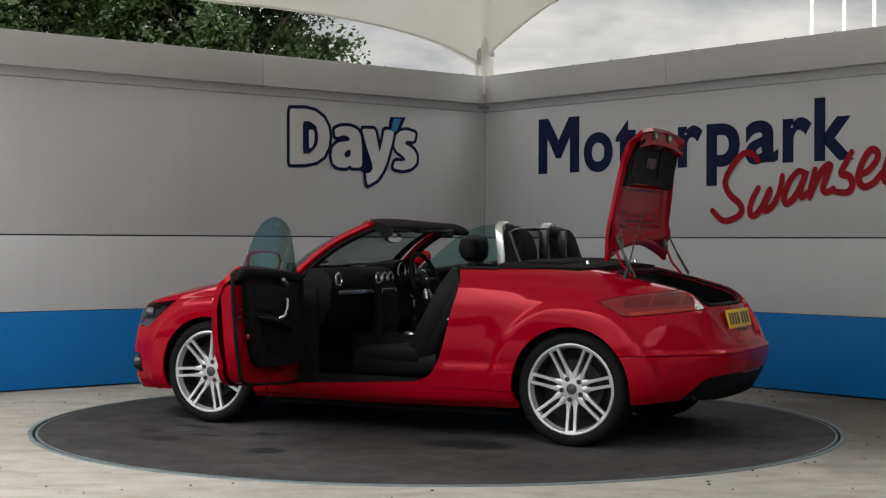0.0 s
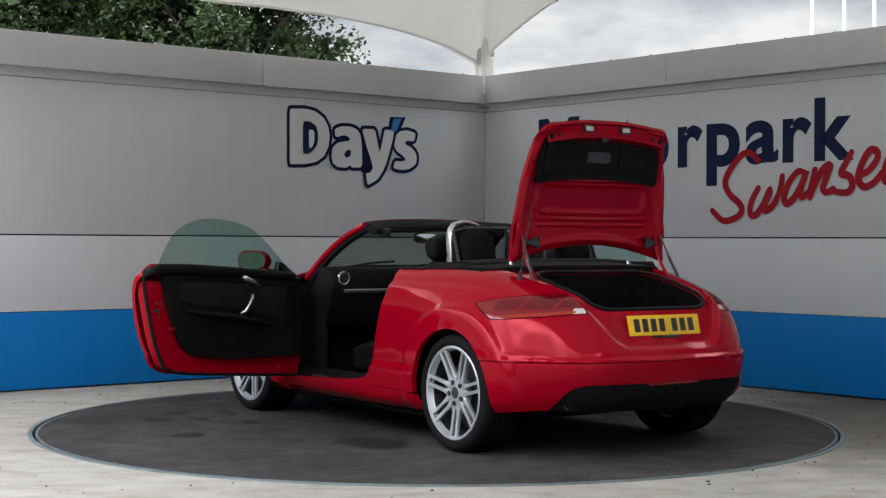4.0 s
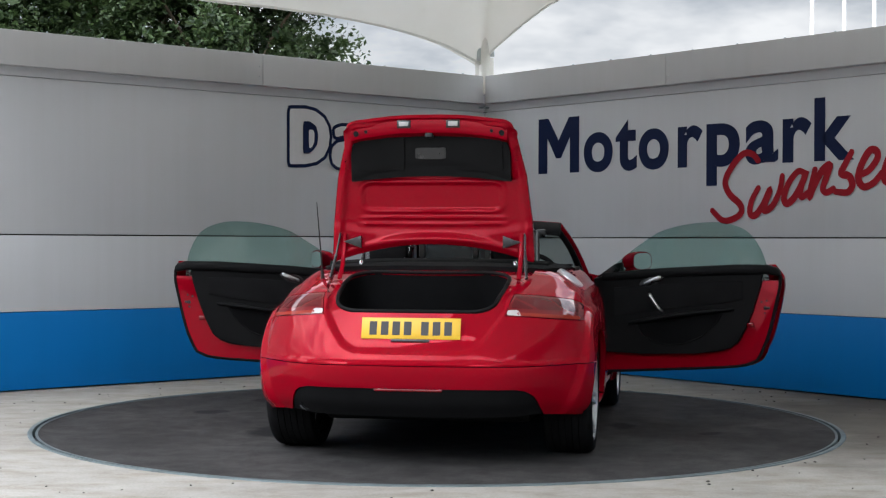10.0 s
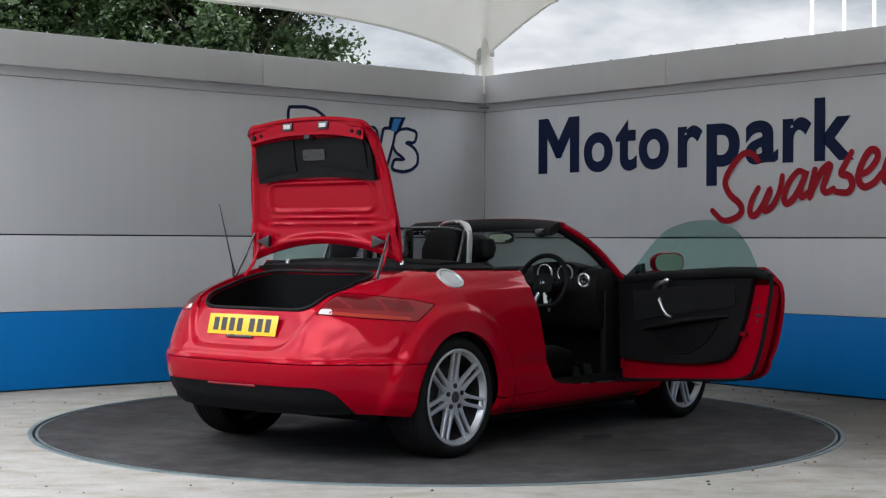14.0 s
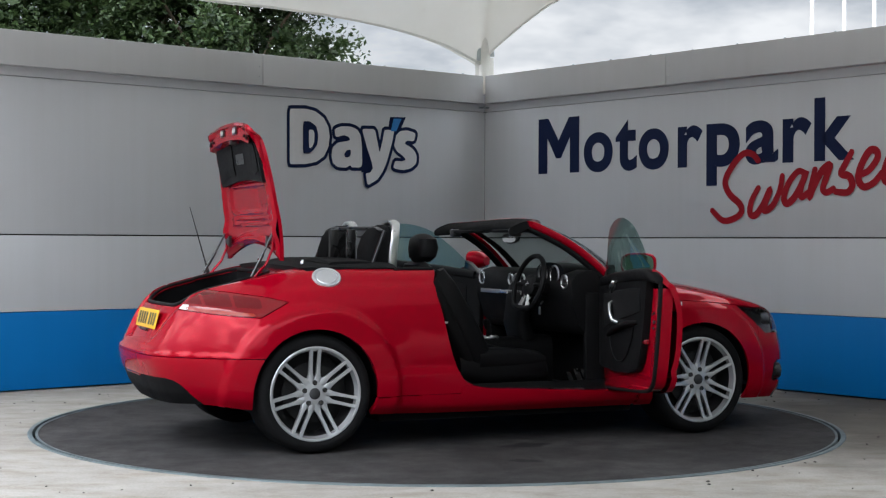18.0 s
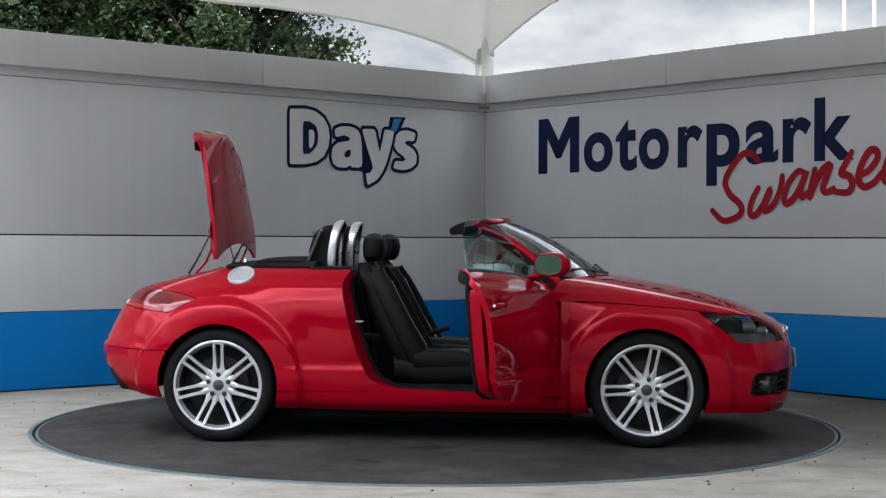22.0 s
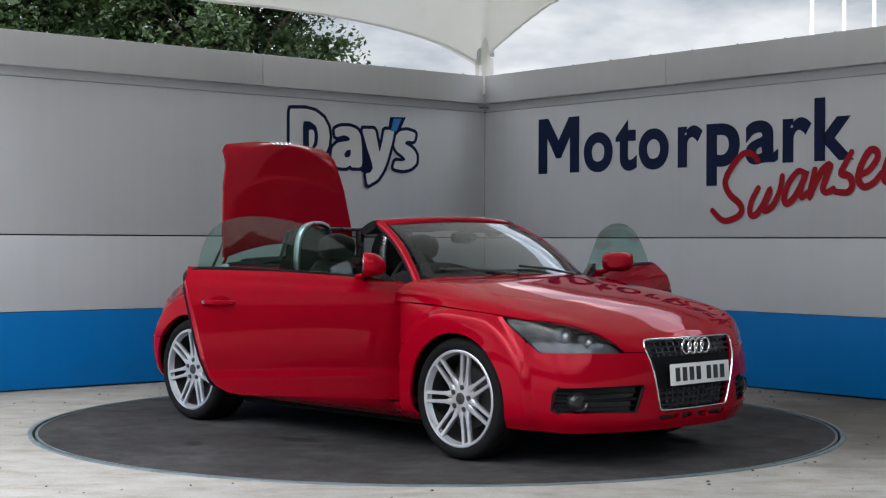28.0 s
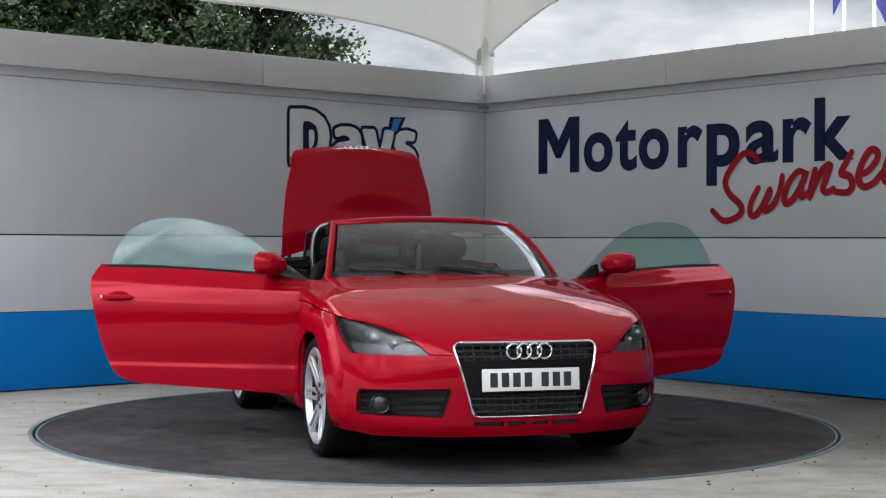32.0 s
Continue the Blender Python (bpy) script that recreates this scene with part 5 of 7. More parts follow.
def plate_marks(parent, m, ink):
    """Dark bars of the size of the seven characters."""
    x = -0.218
    for k in range(7):
        if k == 4:
            x += 0.030
        b = box((x, -0.036, 0.0), (x + 0.040, 0.036, 0.0012), 0.0004, 1)
        b.transform(m)
        part("mark", b, ink, parent)
        x += 0.0605


PLATE_BODY = lambda: box((-0.26, -0.0555, -0.004), (0.26, 0.0555, 0.0), 0.0015)
fm = Matrix.Translation((end_x(0, 0.478) + 0.012, 0, 0.478)) @ Matrix(((0, 0, 1), (1, 0, 0), (0, 1, 0))).to_4x4() @ pose(0, 0, 0, -4, 0, 0)
b = PLATE_BODY()
b.transform(fm)
pl = part("front_plate", b, WHITE_PLATE, CAR, "white number plate with dark bars")
plate_marks(pl, fm, PLATE_INK)
rm = Matrix.Translation((end_x(0, 0.715, True) - 0.012, 0, 0.717)) @ Matrix(((0, 0, -1), (-1, 0, 0), (0, 1, 0))).to_4x4() @ pose(0, 0, 0, -14, 0, 0)
b = PLATE_BODY()
b.transform(rm)
pl = part("rear_plate", b, YELLOW, CAR, "yellow number plate with dark bars")
plate_marks(pl, rm, PLATE_INK)
b = box((-0.10, -0.072, 0.0), (0.10, -0.058, 0.012), 0.003)
b.transform(rm)
part("plate_lamp", b, SATIN_BLACK, CAR)
# badge of four chrome rings on nose
for k in range(4):
    y = (k - 1.5) * 0.0545
    b = ring_bm((end_x(0, 0.618) + 0.006, y, 0.618), 0.038, 0.006, "X", 32)
    part("badge_ring", b, CHROME, CAR)

for sd in (1, -1):
    k = np.array((1, sd, 1))
    hl = part("headlight", panel_bm(lambda s, w, p: headlight_in(p) - 0.003, sd, 0.012), CLEAR, CAR, "clear headlight glass")
    part("lamp_bowl", panel_bm(lambda s, w, p: headlight_in(p) - 0.001, sd, 0, lift=-0.055), BLACK_TRIM, hl, "dark lamp housing")
    part("bowl_trim", panel_bm(lambda s, w, p: np.minimum(headlight_in(p) - 0.001, 0.655 - p[:, 2]), sd, 0, lift=-0.035), BEAM_GREY, hl, "grey inner trim")
    for s0, w0, r in ((2.25, 3.72, 0.030), (2.85, 3.74, 0.036)):
        c = (surf(s0, w0)[0] - surf_normal(s0, w0)[0] * 0.035) * k
        b = lathe([(0.0, 0.012), (r * 0.6, 0.009), (r * 0.92, 0.0), (r, 0.004), (r * 1.06, 0.0), (r * 1.06, -0.05)], 28, "X")
        b.transform(Matrix.Translation(c) @ Matrix.Rotation(radians(8 * sd), 4, "Z"))
        pr = part("projector", b, BEAM_GREY, hl, "round grey lamp")
        b = ring_bm((0, 0, 0), r * 1.02, 0.004, "X", 28)
        b.transform(Matrix.Translation(c + Vector((0.006, 0, 0))) @ Matrix.Rotation(radians(8 * sd), 4, "Z"))
        part("bezel", b, ALLOY_DARK, pr, "dull lamp bezel")
        b = lathe([(0.0, 0.022), (r * 0.30, 0.018), (r * 0.52, 0.008), (r * 0.58, 0.0)], 20, "X")
        b.transform(Matrix.Translation(c) @ Matrix.Rotation(radians(8 * sd), 4, "Z"))
        part("lamp_lens", b, BRUSHED, pr, "bright lamp lens")
    # lower intake with fog lamp and slats
    bm = bmesh.new()
    vs = [bm.verts.new((end_x(y, z) - 0.06, sd * y, z)) for y, z in FOG]
    bm.faces.new(vs)
    iv = part("intake", bm, DARKGAP, CAR, "black lower air intake", smooth=False)
    pts = [(end_x(y, z) - 0.010, sd * y, z) for y, z in FOG]
    part("intake_rim", tube(pts, 0.010, 6, closed=True), BLACK_TRIM, iv)
    for z in (0.325, 0.36, 0.395):
        ps = [(end_x(y, z) - 0.028, sd * y, z) for y in np.linspace(0.425, 0.80, 8)]
        part("slat", tube(ps, 0.009 if z == 0.36 else 0.005, 6), BLACK_TRIM, iv)
    fx = end_x(0.715, 0.352)
    b = lathe([(0.0, 0.004), (0.030, 0.002), (0.038, -0.004), (0.046, 0.004), (0.050, -0.002), (0.050, -0.05)], 32, "X")
    b.transform(Matrix.Translation((fx - 0.020, sd * 0.722, 0.352)) @ Matrix.Rotation(radians(14 * sd), 4, "Z"))
    part("fog_lamp", b, SATIN_BLACK, iv, "round dark fog lamp")
    for y0, y1 in ((0.02, 0.115), (0.135, 0.285)):
        bm = bmesh.new()
        vs = [bm.verts.new((end_x(y, z) - 0.03, sd * y, z)) for y, z in ((y0, 0.236), (y1, 0.236), (y1, 0.272), (y0, 0.272))]
        bm.faces.new(vs)
        part("slot", bm, DARKGAP, CAR)
    part("slot_divider", box((2.06, sd * 0.118 - 0.012, 0.236), (end_x(0.12, 0.255) - 0.002, sd * 0.118 + 0.012, 0.272), 0.003), RED, CAR)

# ---------------------------------------------------------------- tail: lamps, exhaust, boot
for sd in (1, -1):
    tl = part("tail_light", panel_bm(lambda s, w, p: taillight_in(p) - 0.002, sd, 0.012), RED_LENS, CAR, "red tail light cluster")
    part("amber_lens", panel_bm(lambda s, w, p: np.minimum(taillight_in(p) - 0.005, np.minimum(np.interp(p[:, 0], [-1.9, -1.78, -1.65, -1.535], [0.806, 0.790, 0.778, 0.768]) - p[:, 2],
                                np.minimum(p[:, 0] + 1.87, -1.56 - p[:, 0]))), sd, 0, lift=0.0015), AMBER_LENS, tl, "amber indicator strip")
    for xa, xb in ((-1.92, -1.80), (-1.785, -1.665), (-1.65, -1.52)):
        part("lamp_cell", panel_bm(lambda s, w, p: np.minimum(taillight_in(p) - 0.014, np.minimum(p[:, 2] - np.interp(p[:, 0], [-1.9, -1.78, -1.65, -1.535], [0.826, 0.812, 0.802, 0.796]),
                                   np.minimum(p[:, 0] - xa, xb - p[:, 0]))), sd, 0, lift=0.0015), DEEP_LENS, tl, "deep red lamp cell")
    part("clear_lens", panel_bm(lambda s, w, p: np.minimum(taillight_in(p) - 0.004, np.minimum(0.812 - p[:, 2], np.minimum((s - 12.66) * 0.1, 0.570 - p[:, 1]))), sd, 0, lift=0.0015), CLEAR_LENS, tl, "clear reversing lens")
part("rear_fog_lamp", box((-2.055, -0.180, 0.396), (-1.99, 0.180, 0.414), 0.008), RED_LENS, CAR, "narrow red lamp over the valance")
# a flat dark oval; the shade of the recess is put into its colour
b = loft([((end_x(0.62, 0.318, True) + 0.004, 0.520, 0.318), (0.02, 0.100, 0), (0, 0, 0.050), 3.2), ((end_x(0.62, 0.318, True) + 0.08, 0.520, 0.318), (0.02, 0.105, 0), (0, 0, 0.05), 3.2)], 28)
part("exhaust_oval", b, DARKGAP, CAR, "dark oval face round the exhaust pipes")
for y in (0.480, 0.562):
    b = lathe([(0.040, -0.16), (0.042, 0.0), (0.039, 0.004), (0.034, 0.0), (0.032, -0.14), (0.0, -0.14)], 28, "X")
    b.transform(Matrix.Translation((end_x(0.62, 0.318, True) - 0.004, y, 0.318)) @ Matrix.Rotation(math.pi, 4, "Z"))
    part("exhaust_pipe", b, BLACK_TRIM, CAR, "dark exhaust pipe")


LID_GRID = body_grid(9.6, 15, 130, 3.7, 7, 66)
part("boot_rim", panel_bm(lambda s, w, p: np.minimum(lid_in(p) + 0.012, 0.004 - boot_in(p)), "both", 0.012, lift=-0.016, grid=LID_GRID), RED, CAR, "red rim round the boot opening")
s_, w_, f_ = clip_panel(lambda s, w, p: boot_in(p), LID_GRID)
q_ = surf(s_, w_) - surf_normal(s_, w_) * 0.014
edge = defaultdict(int)
for f in f_:
    for a, b2 in zip(f, f[1:] + f[:1]):
        edge[(min(a, b2), max(a, b2))] += 1
nxt = defaultdict(list)
for (a, b2), c in edge.items():
    if c == 1 and not (abs(q_[a][1]) < 1e-4 and abs(q_[b2][1]) < 1e-4):
        nxt[a].append(b2)
        nxt[b2].append(a)
ends = [a for a in nxt if len(nxt[a]) == 1]
loop_, prev = [ends[0]], None
while True:
    step = [v for v in nxt[loop_[-1]] if v != prev]
    if not step:
        break
    prev = loop_[-1]
    loop_.append(step[0])
RIM = [Vector(q_[i]) for i in loop_]
RIM = RIM[:-1:4] + [RIM[-1]]
RIM_ALL = RIM + [Vector((v.x, -v.y, v.z)) for v in reversed(RIM[1:-1])]
part("boot_seal", tube(RIM_ALL, 0.011, 8, closed=True), BLACK_TRIM, CAR, "black rubber boot seal")
bm = bmesh.new()
top_ = [bm.verts.new(v) for v in RIM_ALL]
mid_ = [bm.verts.new((min(-1.30, max(-1.86, v.x)), v.y * 1.04, 0.56)) for v in RIM_ALL]
kk = len(top_)
for i in range(kk):
    bm.faces.new((top_[i], top_[(i + 1) % kk], mid_[(i + 1) % kk], mid_[i]))
bm.faces.new(mid_)
part("boot_tub", bm, CARPET, CAR, "black carpeted boot")

# lid: inner pressing, liner, lamps, badge, struts
back = Matrix.Translation([-c for c in LID_EDGE])


def lid_part(name, g, lift, mat, label="", flange=0.01):
    b = panel_bm(g, "both", flange, lift)
    b.transform(back)
    return part(name, b, mat, LID, label)




def box_dist(x, y, cx, hx, hy, r):
    """Distance outside a rounded rectangle about (cx, 0)."""
    u, v = np.abs(x - cx) - hx + r, np.abs(y) - hy + r
    return np.hypot(np.maximum(u, 0), np.maximum(v, 0)) + np.minimum(np.maximum(u, v), 0) - r


def bump(d, wid):
    return np.exp(-(d / wid) ** 2)


def lid_relief(p):
    """The inner pressing: a rolled border, a framed panel and two beads, proud of the skin."""
    x, y = p[:, 0], np.abs(p[:, 1])
    e = np.clip(lid_in(p), 0, 1)
    out = 0.022 * bump(e - 0.036, 0.020)
    d = box_dist(x, y, -1.492, 0.080, 0.405, 0.06)
    out += 0.011 * bump(d, 0.011) - 0.006 * np.clip(-d / 0.02, 0, 1)
    for x0, hy in ((-1.377, 0.425), (-1.343, 0.42)):
        out += 0.013 * bump(x - x0, 0.009) * np.clip((hy - y) / 0.03, 0, 1)
    out += 0.020 * bump(x + 1.25 + 0.04 * (y / 0.5) ** 2, 0.055)
    return -0.016 - out


b = panel_bm(lambda s, w, p: lid_in(p) - 0.004, "both", 0.0, lid_relief, LID_GRID)
b.transform(back)
part("inner_skin", b, RED, LID, "red pressed inner skin", sharp=70)

def liner_in(p):
    x, y = p[:, 0], np.abs(p[:, 1])
    low = round_min(-1.605 - x + 0.03 * (y / 0.44) ** 2, 0.462 - 0.02 * np.clip((-1.62 - x) / 0.2, 0, 1) - y, 0.02)
    rear = x + 1.862 - 0.045 * (y / 0.44) ** 2
    return np.minimum(low, round_min(rear, 0.452 - y, 0.075))


b = panel_bm(lambda s, w, p: liner_in(p), "both", -0.022, -0.044, LID_GRID)
b.transform(back)
part("liner", b, BLACK_TRIM, LID, "black moulded liner")
for sd in (1, -1):
    b = panel_bm(lambda s, w, p: np.minimum(np.minimum(-1.64 - p[:, 0], p[:, 0] + 1.82), np.minimum(0.41 - p[:, 1], p[:, 1] - 0.15)), sd, -0.008, -0.052)
    b.transform(back)
    part("liner_pocket", b, BLACK_TRIM, LID)
lid_part("pull_recess", lambda s, w, p: np.minimum(np.minimum(-1.70 - p[:, 0], p[:, 0] + 1.76), 0.085 - np.abs(p[:, 1])), -0.050, SATIN_BLACK, "", -0.004)
# the folded lip over the plate, with its two lamps
bm = bmesh.new()
rows = []
for y in np.linspace(-0.435, 0.435, 25):
    xo = end_x(y, 0.812, True) + 0.006
    rows.append([bm.verts.new(q) for q in ((xo, y, 0.806), (xo + 0.045, y, 0.803), (xo + 0.088, y, 0.806), (xo + 0.100, y, 0.862))])
for r0, r1 in zip(rows[:-1], rows[1:]):
    for k in range(3):
        bm.faces.new((r0[k], r0[k + 1], r1[k + 1], r1[k]))
bm.transform(back)
part("lip_flange", bm, RED, LID, "red folded lip of the lid")
for y0 in (-0.137, 0.137):
    x0 = end_x(y0, 0.812, True) + 0.045
    b = box((x0 - 0.022, y0 - 0.038, 0.794), (x0 + 0.022, y0 + 0.038, 0.806), 0.004)
    b.transform(back)
    pl2 = part("plate_light", b, SATIN_BLACK, LID, "dark lamp frame under the lid's lip")
    b = box((x0 - 0.012, y0 - 0.026, 0.791), (x0 + 0.012, y0 + 0.026, 0.7945), 0.001)
    b.transform(back)
    part("lens", b, CLEAR_LENS, pl2, "greyish lamp lens")
b = box((-1.835, -0.022, 0.810), (-1.800, 0.022, 0.862), 0.008)
b.transform(back)
part("latch", b, ALLOY_DARK, LID, "steel lid latch")
for sd in (1, -1):
    for x0, y0, r in ((-1.834, 0.405, 0.015), (-1.865, 0.350, 0.009)):
        b = lathe([(0.0, 0.0), (r, 0.0), (r * 1.1, 0.02)], 14, "Z")
        b.transform(back @ Matrix.Translation((end_x(y0, 0.812, True) + 0.062, sd * y0, 0.796)))
        part("rubber_stop", b, BLACK_TRIM, LID)
    b = prism([(-1.27, sd * 0.40), (-1.20, sd * 0.40), (-1.235, sd * 0.50)], 0.955, 0.975, "Z", 0.003)
    b.transform(back)
    part("bracket", b, SATIN_BLACK, LID)
    # gas strut and hinge arm
    part("gas_strut", tube([(-1.50, sd * 0.545, 0.965), (-1.43, sd * 0.53, 1.09)], 0.009, 10), SATIN_BLACK, CAR)
    part("strut_rod", tube([(-1.43, sd * 0.53, 1.09), (-1.368, sd * 0.52, 1.215)], 0.006, 8), SATIN_BLACK, CAR)
    part("hinge_arm", tube([(-1.47, sd * 0.50, 0.96), (-1.40, sd * 0.50, 1.04), (-1.365, sd * 0.50, 1.12), (-1.36, sd * 0.50, 1.21)], 0.013, 8, flat=0.6), RED, CAR, "red lid hinge arm")
for k in range(4):
    y = (k - 1.5) * 0.040
    b = ring_bm((0, 0, 0), 0.027, 0.0045, "X", 28)
    b.transform(back @ Matrix.Translation((end_x(y, 0.862, True) - 0.004, y, 0.862)) @ Matrix.Rotation(radians(20), 4, "Y"))
    part("badge_ring", b, CHROME, LID)

# fuel flap and aerial
m = (GW > 4) & (GW < 6) & (GS > 8)
i = np.argmin(np.abs(GP[m] - np.array((-1.13, 0.755, 0.93))).sum(1))
fs, fw = GS[m][i], GW[m][i]
fp, fn = surf(fs, fw)[0], surf_normal(fs, fw)[0]
fp, fn = Vector((fp[0], -fp[1], fp[2])), Vector((fn[0], -fn[1], fn[2]))
b = lathe([(0.0, 0.006), (0.056, 0.004), (0.060, 0.000), (0.065, 0.000), (0.068, 0.006), (0.080, 0.005), (0.086, -0.016)], 40, "Z")
b.transform(Matrix.Translation(fp) @ fn.to_track_quat("Z", "X").to_matrix().to_4x4())
part("fuel_flap", b, ALLOY, CAR, "round brushed aluminium fuel flap")
az = top_z(-1.46, 0.60)
part("aerial", tube([(-1.455, 0.60, az - 0.01), (-1.463, 0.60, az + 0.03), (-1.475, 0.60, az + 0.07), (-1.575, 0.605, az + 0.42)], [0.014, 0.010, 0.005, 0.0022], 8), SATIN_BLACK, CAR, "thin black aerial mast")

for sd in (1, -1):
    b = lathe([(0.0, 0.016), (0.008, 0.013), (0.012, 0.006), (0.013, -0.01)], 16, "Z")
    b.transform(Matrix.Translation((-1.17, sd * 0.445, top_z(-1.17, 0.445) + 0.018)))
    part("cover_stud", b, CHROME, CAR, "small bright stud on the roof cover")

# ---------------------------------------------------------------- windscreen
def screen_point(u, v):
    """u -1..1 across, v 0 base to 1 top."""
    base = Vector((1.02 - 0.13 * u * u - 0.12 * abs(u) ** 5, 0.685 * u, 0.962 - 0.022 * u * u))
    top = Vector((0.415 - 0.045 * u * u - 0.085 * abs(u) ** 5, 0.545 * u, 1.298 - 0.024 * u * u))
    p = base.lerp(top, v)
    return p + Vector((0.02, 0, 0.035)) * math.sin(math.pi * v) * 0.9


bm = bmesh.new()
rows = [[bm.verts.new(screen_point(u, v)) for u in np.linspace(-1, 1, 29)] for v in np.linspace(0, 1, 11)]
for r0, r1 in zip(rows[:-1], rows[1:]):
    for j in range(28):
        bm.faces.new((r0[j], r0[j + 1], r1[j + 1], r1[j]))
WS = part("windscreen", bm, SCREEN, CAR, "clear curved windscreen")
WS.visible_shadow = False
for us, vs in ((np.linspace(-1, 1, 29), (0.0, 0.05, 0.10)), (np.linspace(-1, 1, 29), (0.94, 0.97, 1.0)), (np.linspace(-1, -0.94, 4), np.linspace(0, 1, 11)),
               (np.linspace(0.94, 1, 4), np.linspace(0, 1, 11))):
    bm = bmesh.new()
    rows = [[bm.verts.new(screen_point(u, v) + Vector((-0.004, 0, -0.004))) for u in us] for v in vs]
    for r0, r1 in zip(rows[:-1], rows[1:]):
        for j in range(len(us) - 1):
            bm.faces.new((r0[j], r0[j + 1], r1[j + 1], r1[j]))
    part("screen_band", bm, SATIN_BLACK, WS, "black printed band round the glass")
for sd in (1, -1):
    pts = [screen_point(sd * 1.03, v) for v in np.linspace(-0.04, 1.0, 12)]
    secs = []
    for i, p in enumerate(pts):
        t = (pts[min(i + 1, 11)] - pts[max(i - 1, 0)]).normalized()
        outw = (Vector((0.25, sd, 0.35)) - t * Vector((0.25, sd, 0.35)).dot(t)).normalized()
        fw = t.cross(outw).normalized()
        secs.append((p + outw * 0.006 - Vector((0.02, 0, 0.004)), fw * 0.022, outw * 0.020, 2.6))
    pil = part("screen_pillar", loft(secs, 16), RED, CAR, "red windscreen pillar")
    secs = [(c - Vector((0.030, sd * 0.020, 0.016)), u * 0.95, v * 1.0, 2.6) for c, u, v, e in secs]
    part("pillar_lining", loft(secs, 16), BLACK_TRIM, pil, "black inner lining")
pts = [screen_point(u, 1.0) for u in np.linspace(-1.06, 1.06, 21)]
hdr = part("screen_header", loft([(p + Vector((-0.012, 0, 0.004)), Vector((0.030, 0, -0.008)), Vector((0, 0, 0.017)), 2.6) for p in pts], 16), RED, CAR, "red windscreen header")
secs = []
for u, p in zip(np.linspace(-1.06, 1.06, 21), pts):
    secs.append((p + Vector((-0.085 - 0.01 * abs(u) ** 3, 0, -0.022)), Vector((0.068, 0, 0.028)), Vector((-0.008, 0, 0.026)), 3.0))
part("header_lining", loft(secs, 18), CLOTH, hdr, "black padded header lining")
for sd in (1, -1):
    part("sun_visor", box((0.16, sd * 0.34 - 0.17, 1.225), (0.31, sd * 0.34 + 0.17, 1.244), 0.007), BLACK_TRIM, hdr)
    part("header_catch", box((0.155, sd * 0.45 - 0.03, 1.20), (0.22, sd * 0.45 + 0.03, 1.25), 0.010), SATIN_BLACK, hdr)
b = loft([((0.365, 0, 1.192), (0, 0.098, 0), (0, 0, 0.030), 3), ((0.375, 0, 1.192), (0, 0.108, 0), (0, 0, 0.037), 3), ((0.395, 0, 1.194), (0, 0.100, 0), (0, 0, 0.032), 2.6),
          ((0.410, 0, 1.196), (0, 0.05, 0), (0, 0, 0.016), 2)], 28)
rv = part("rear_view_mirror", b, SATIN_BLACK, CAR, "black interior mirror")
part("mirror_glass", loft([((0.3640, 0, 1.192), (0, 0.095, 0), (0, 0, 0.028), 3), ((0.3645, 0, 1.192), (0, 0.095, 0), (0, 0, 0.028), 3)], 28), MIRROR, rv)
part("mirror_stem", tube([(0.40, 0, 1.20), (0.415, 0, 1.27)], 0.010, 8), SATIN_BLACK, rv)
part("cowl", box((0.93, -0.56, 0.925), (1.06, 0.56, 0.955), 0.01), SATIN_BLACK, CAR, "black cowl under the screen")
for sd, y0 in ((1, 0.30), (1, -0.20)):
    a0, a1 = screen_point(y0 / 0.685, 0.015), screen_point((y0 - 0.42) / 0.685, 0.12)
    part("wiper", tube([tuple(a0 + Vector((0.03, 0, 0.012))), tuple(a0.lerp(a1, 0.5) + Vector((0.012, 0, 0.024))), tuple(a1 + Vector((0.006, 0, 0.014)))], 0.008, 6), SATIN_BLACK, CAR)

# ---------------------------------------------------------------- cockpit shell
part("firewall", box((0.76, -0.74, 0.20), (0.84, 0.74, 0.90), 0.02), CARPET, CAR)
part("rear_bulkhead", box((-0.86, -0.72, 0.20), (-0.70, 0.72, 1.0), 0.03), CARPET, CAR)
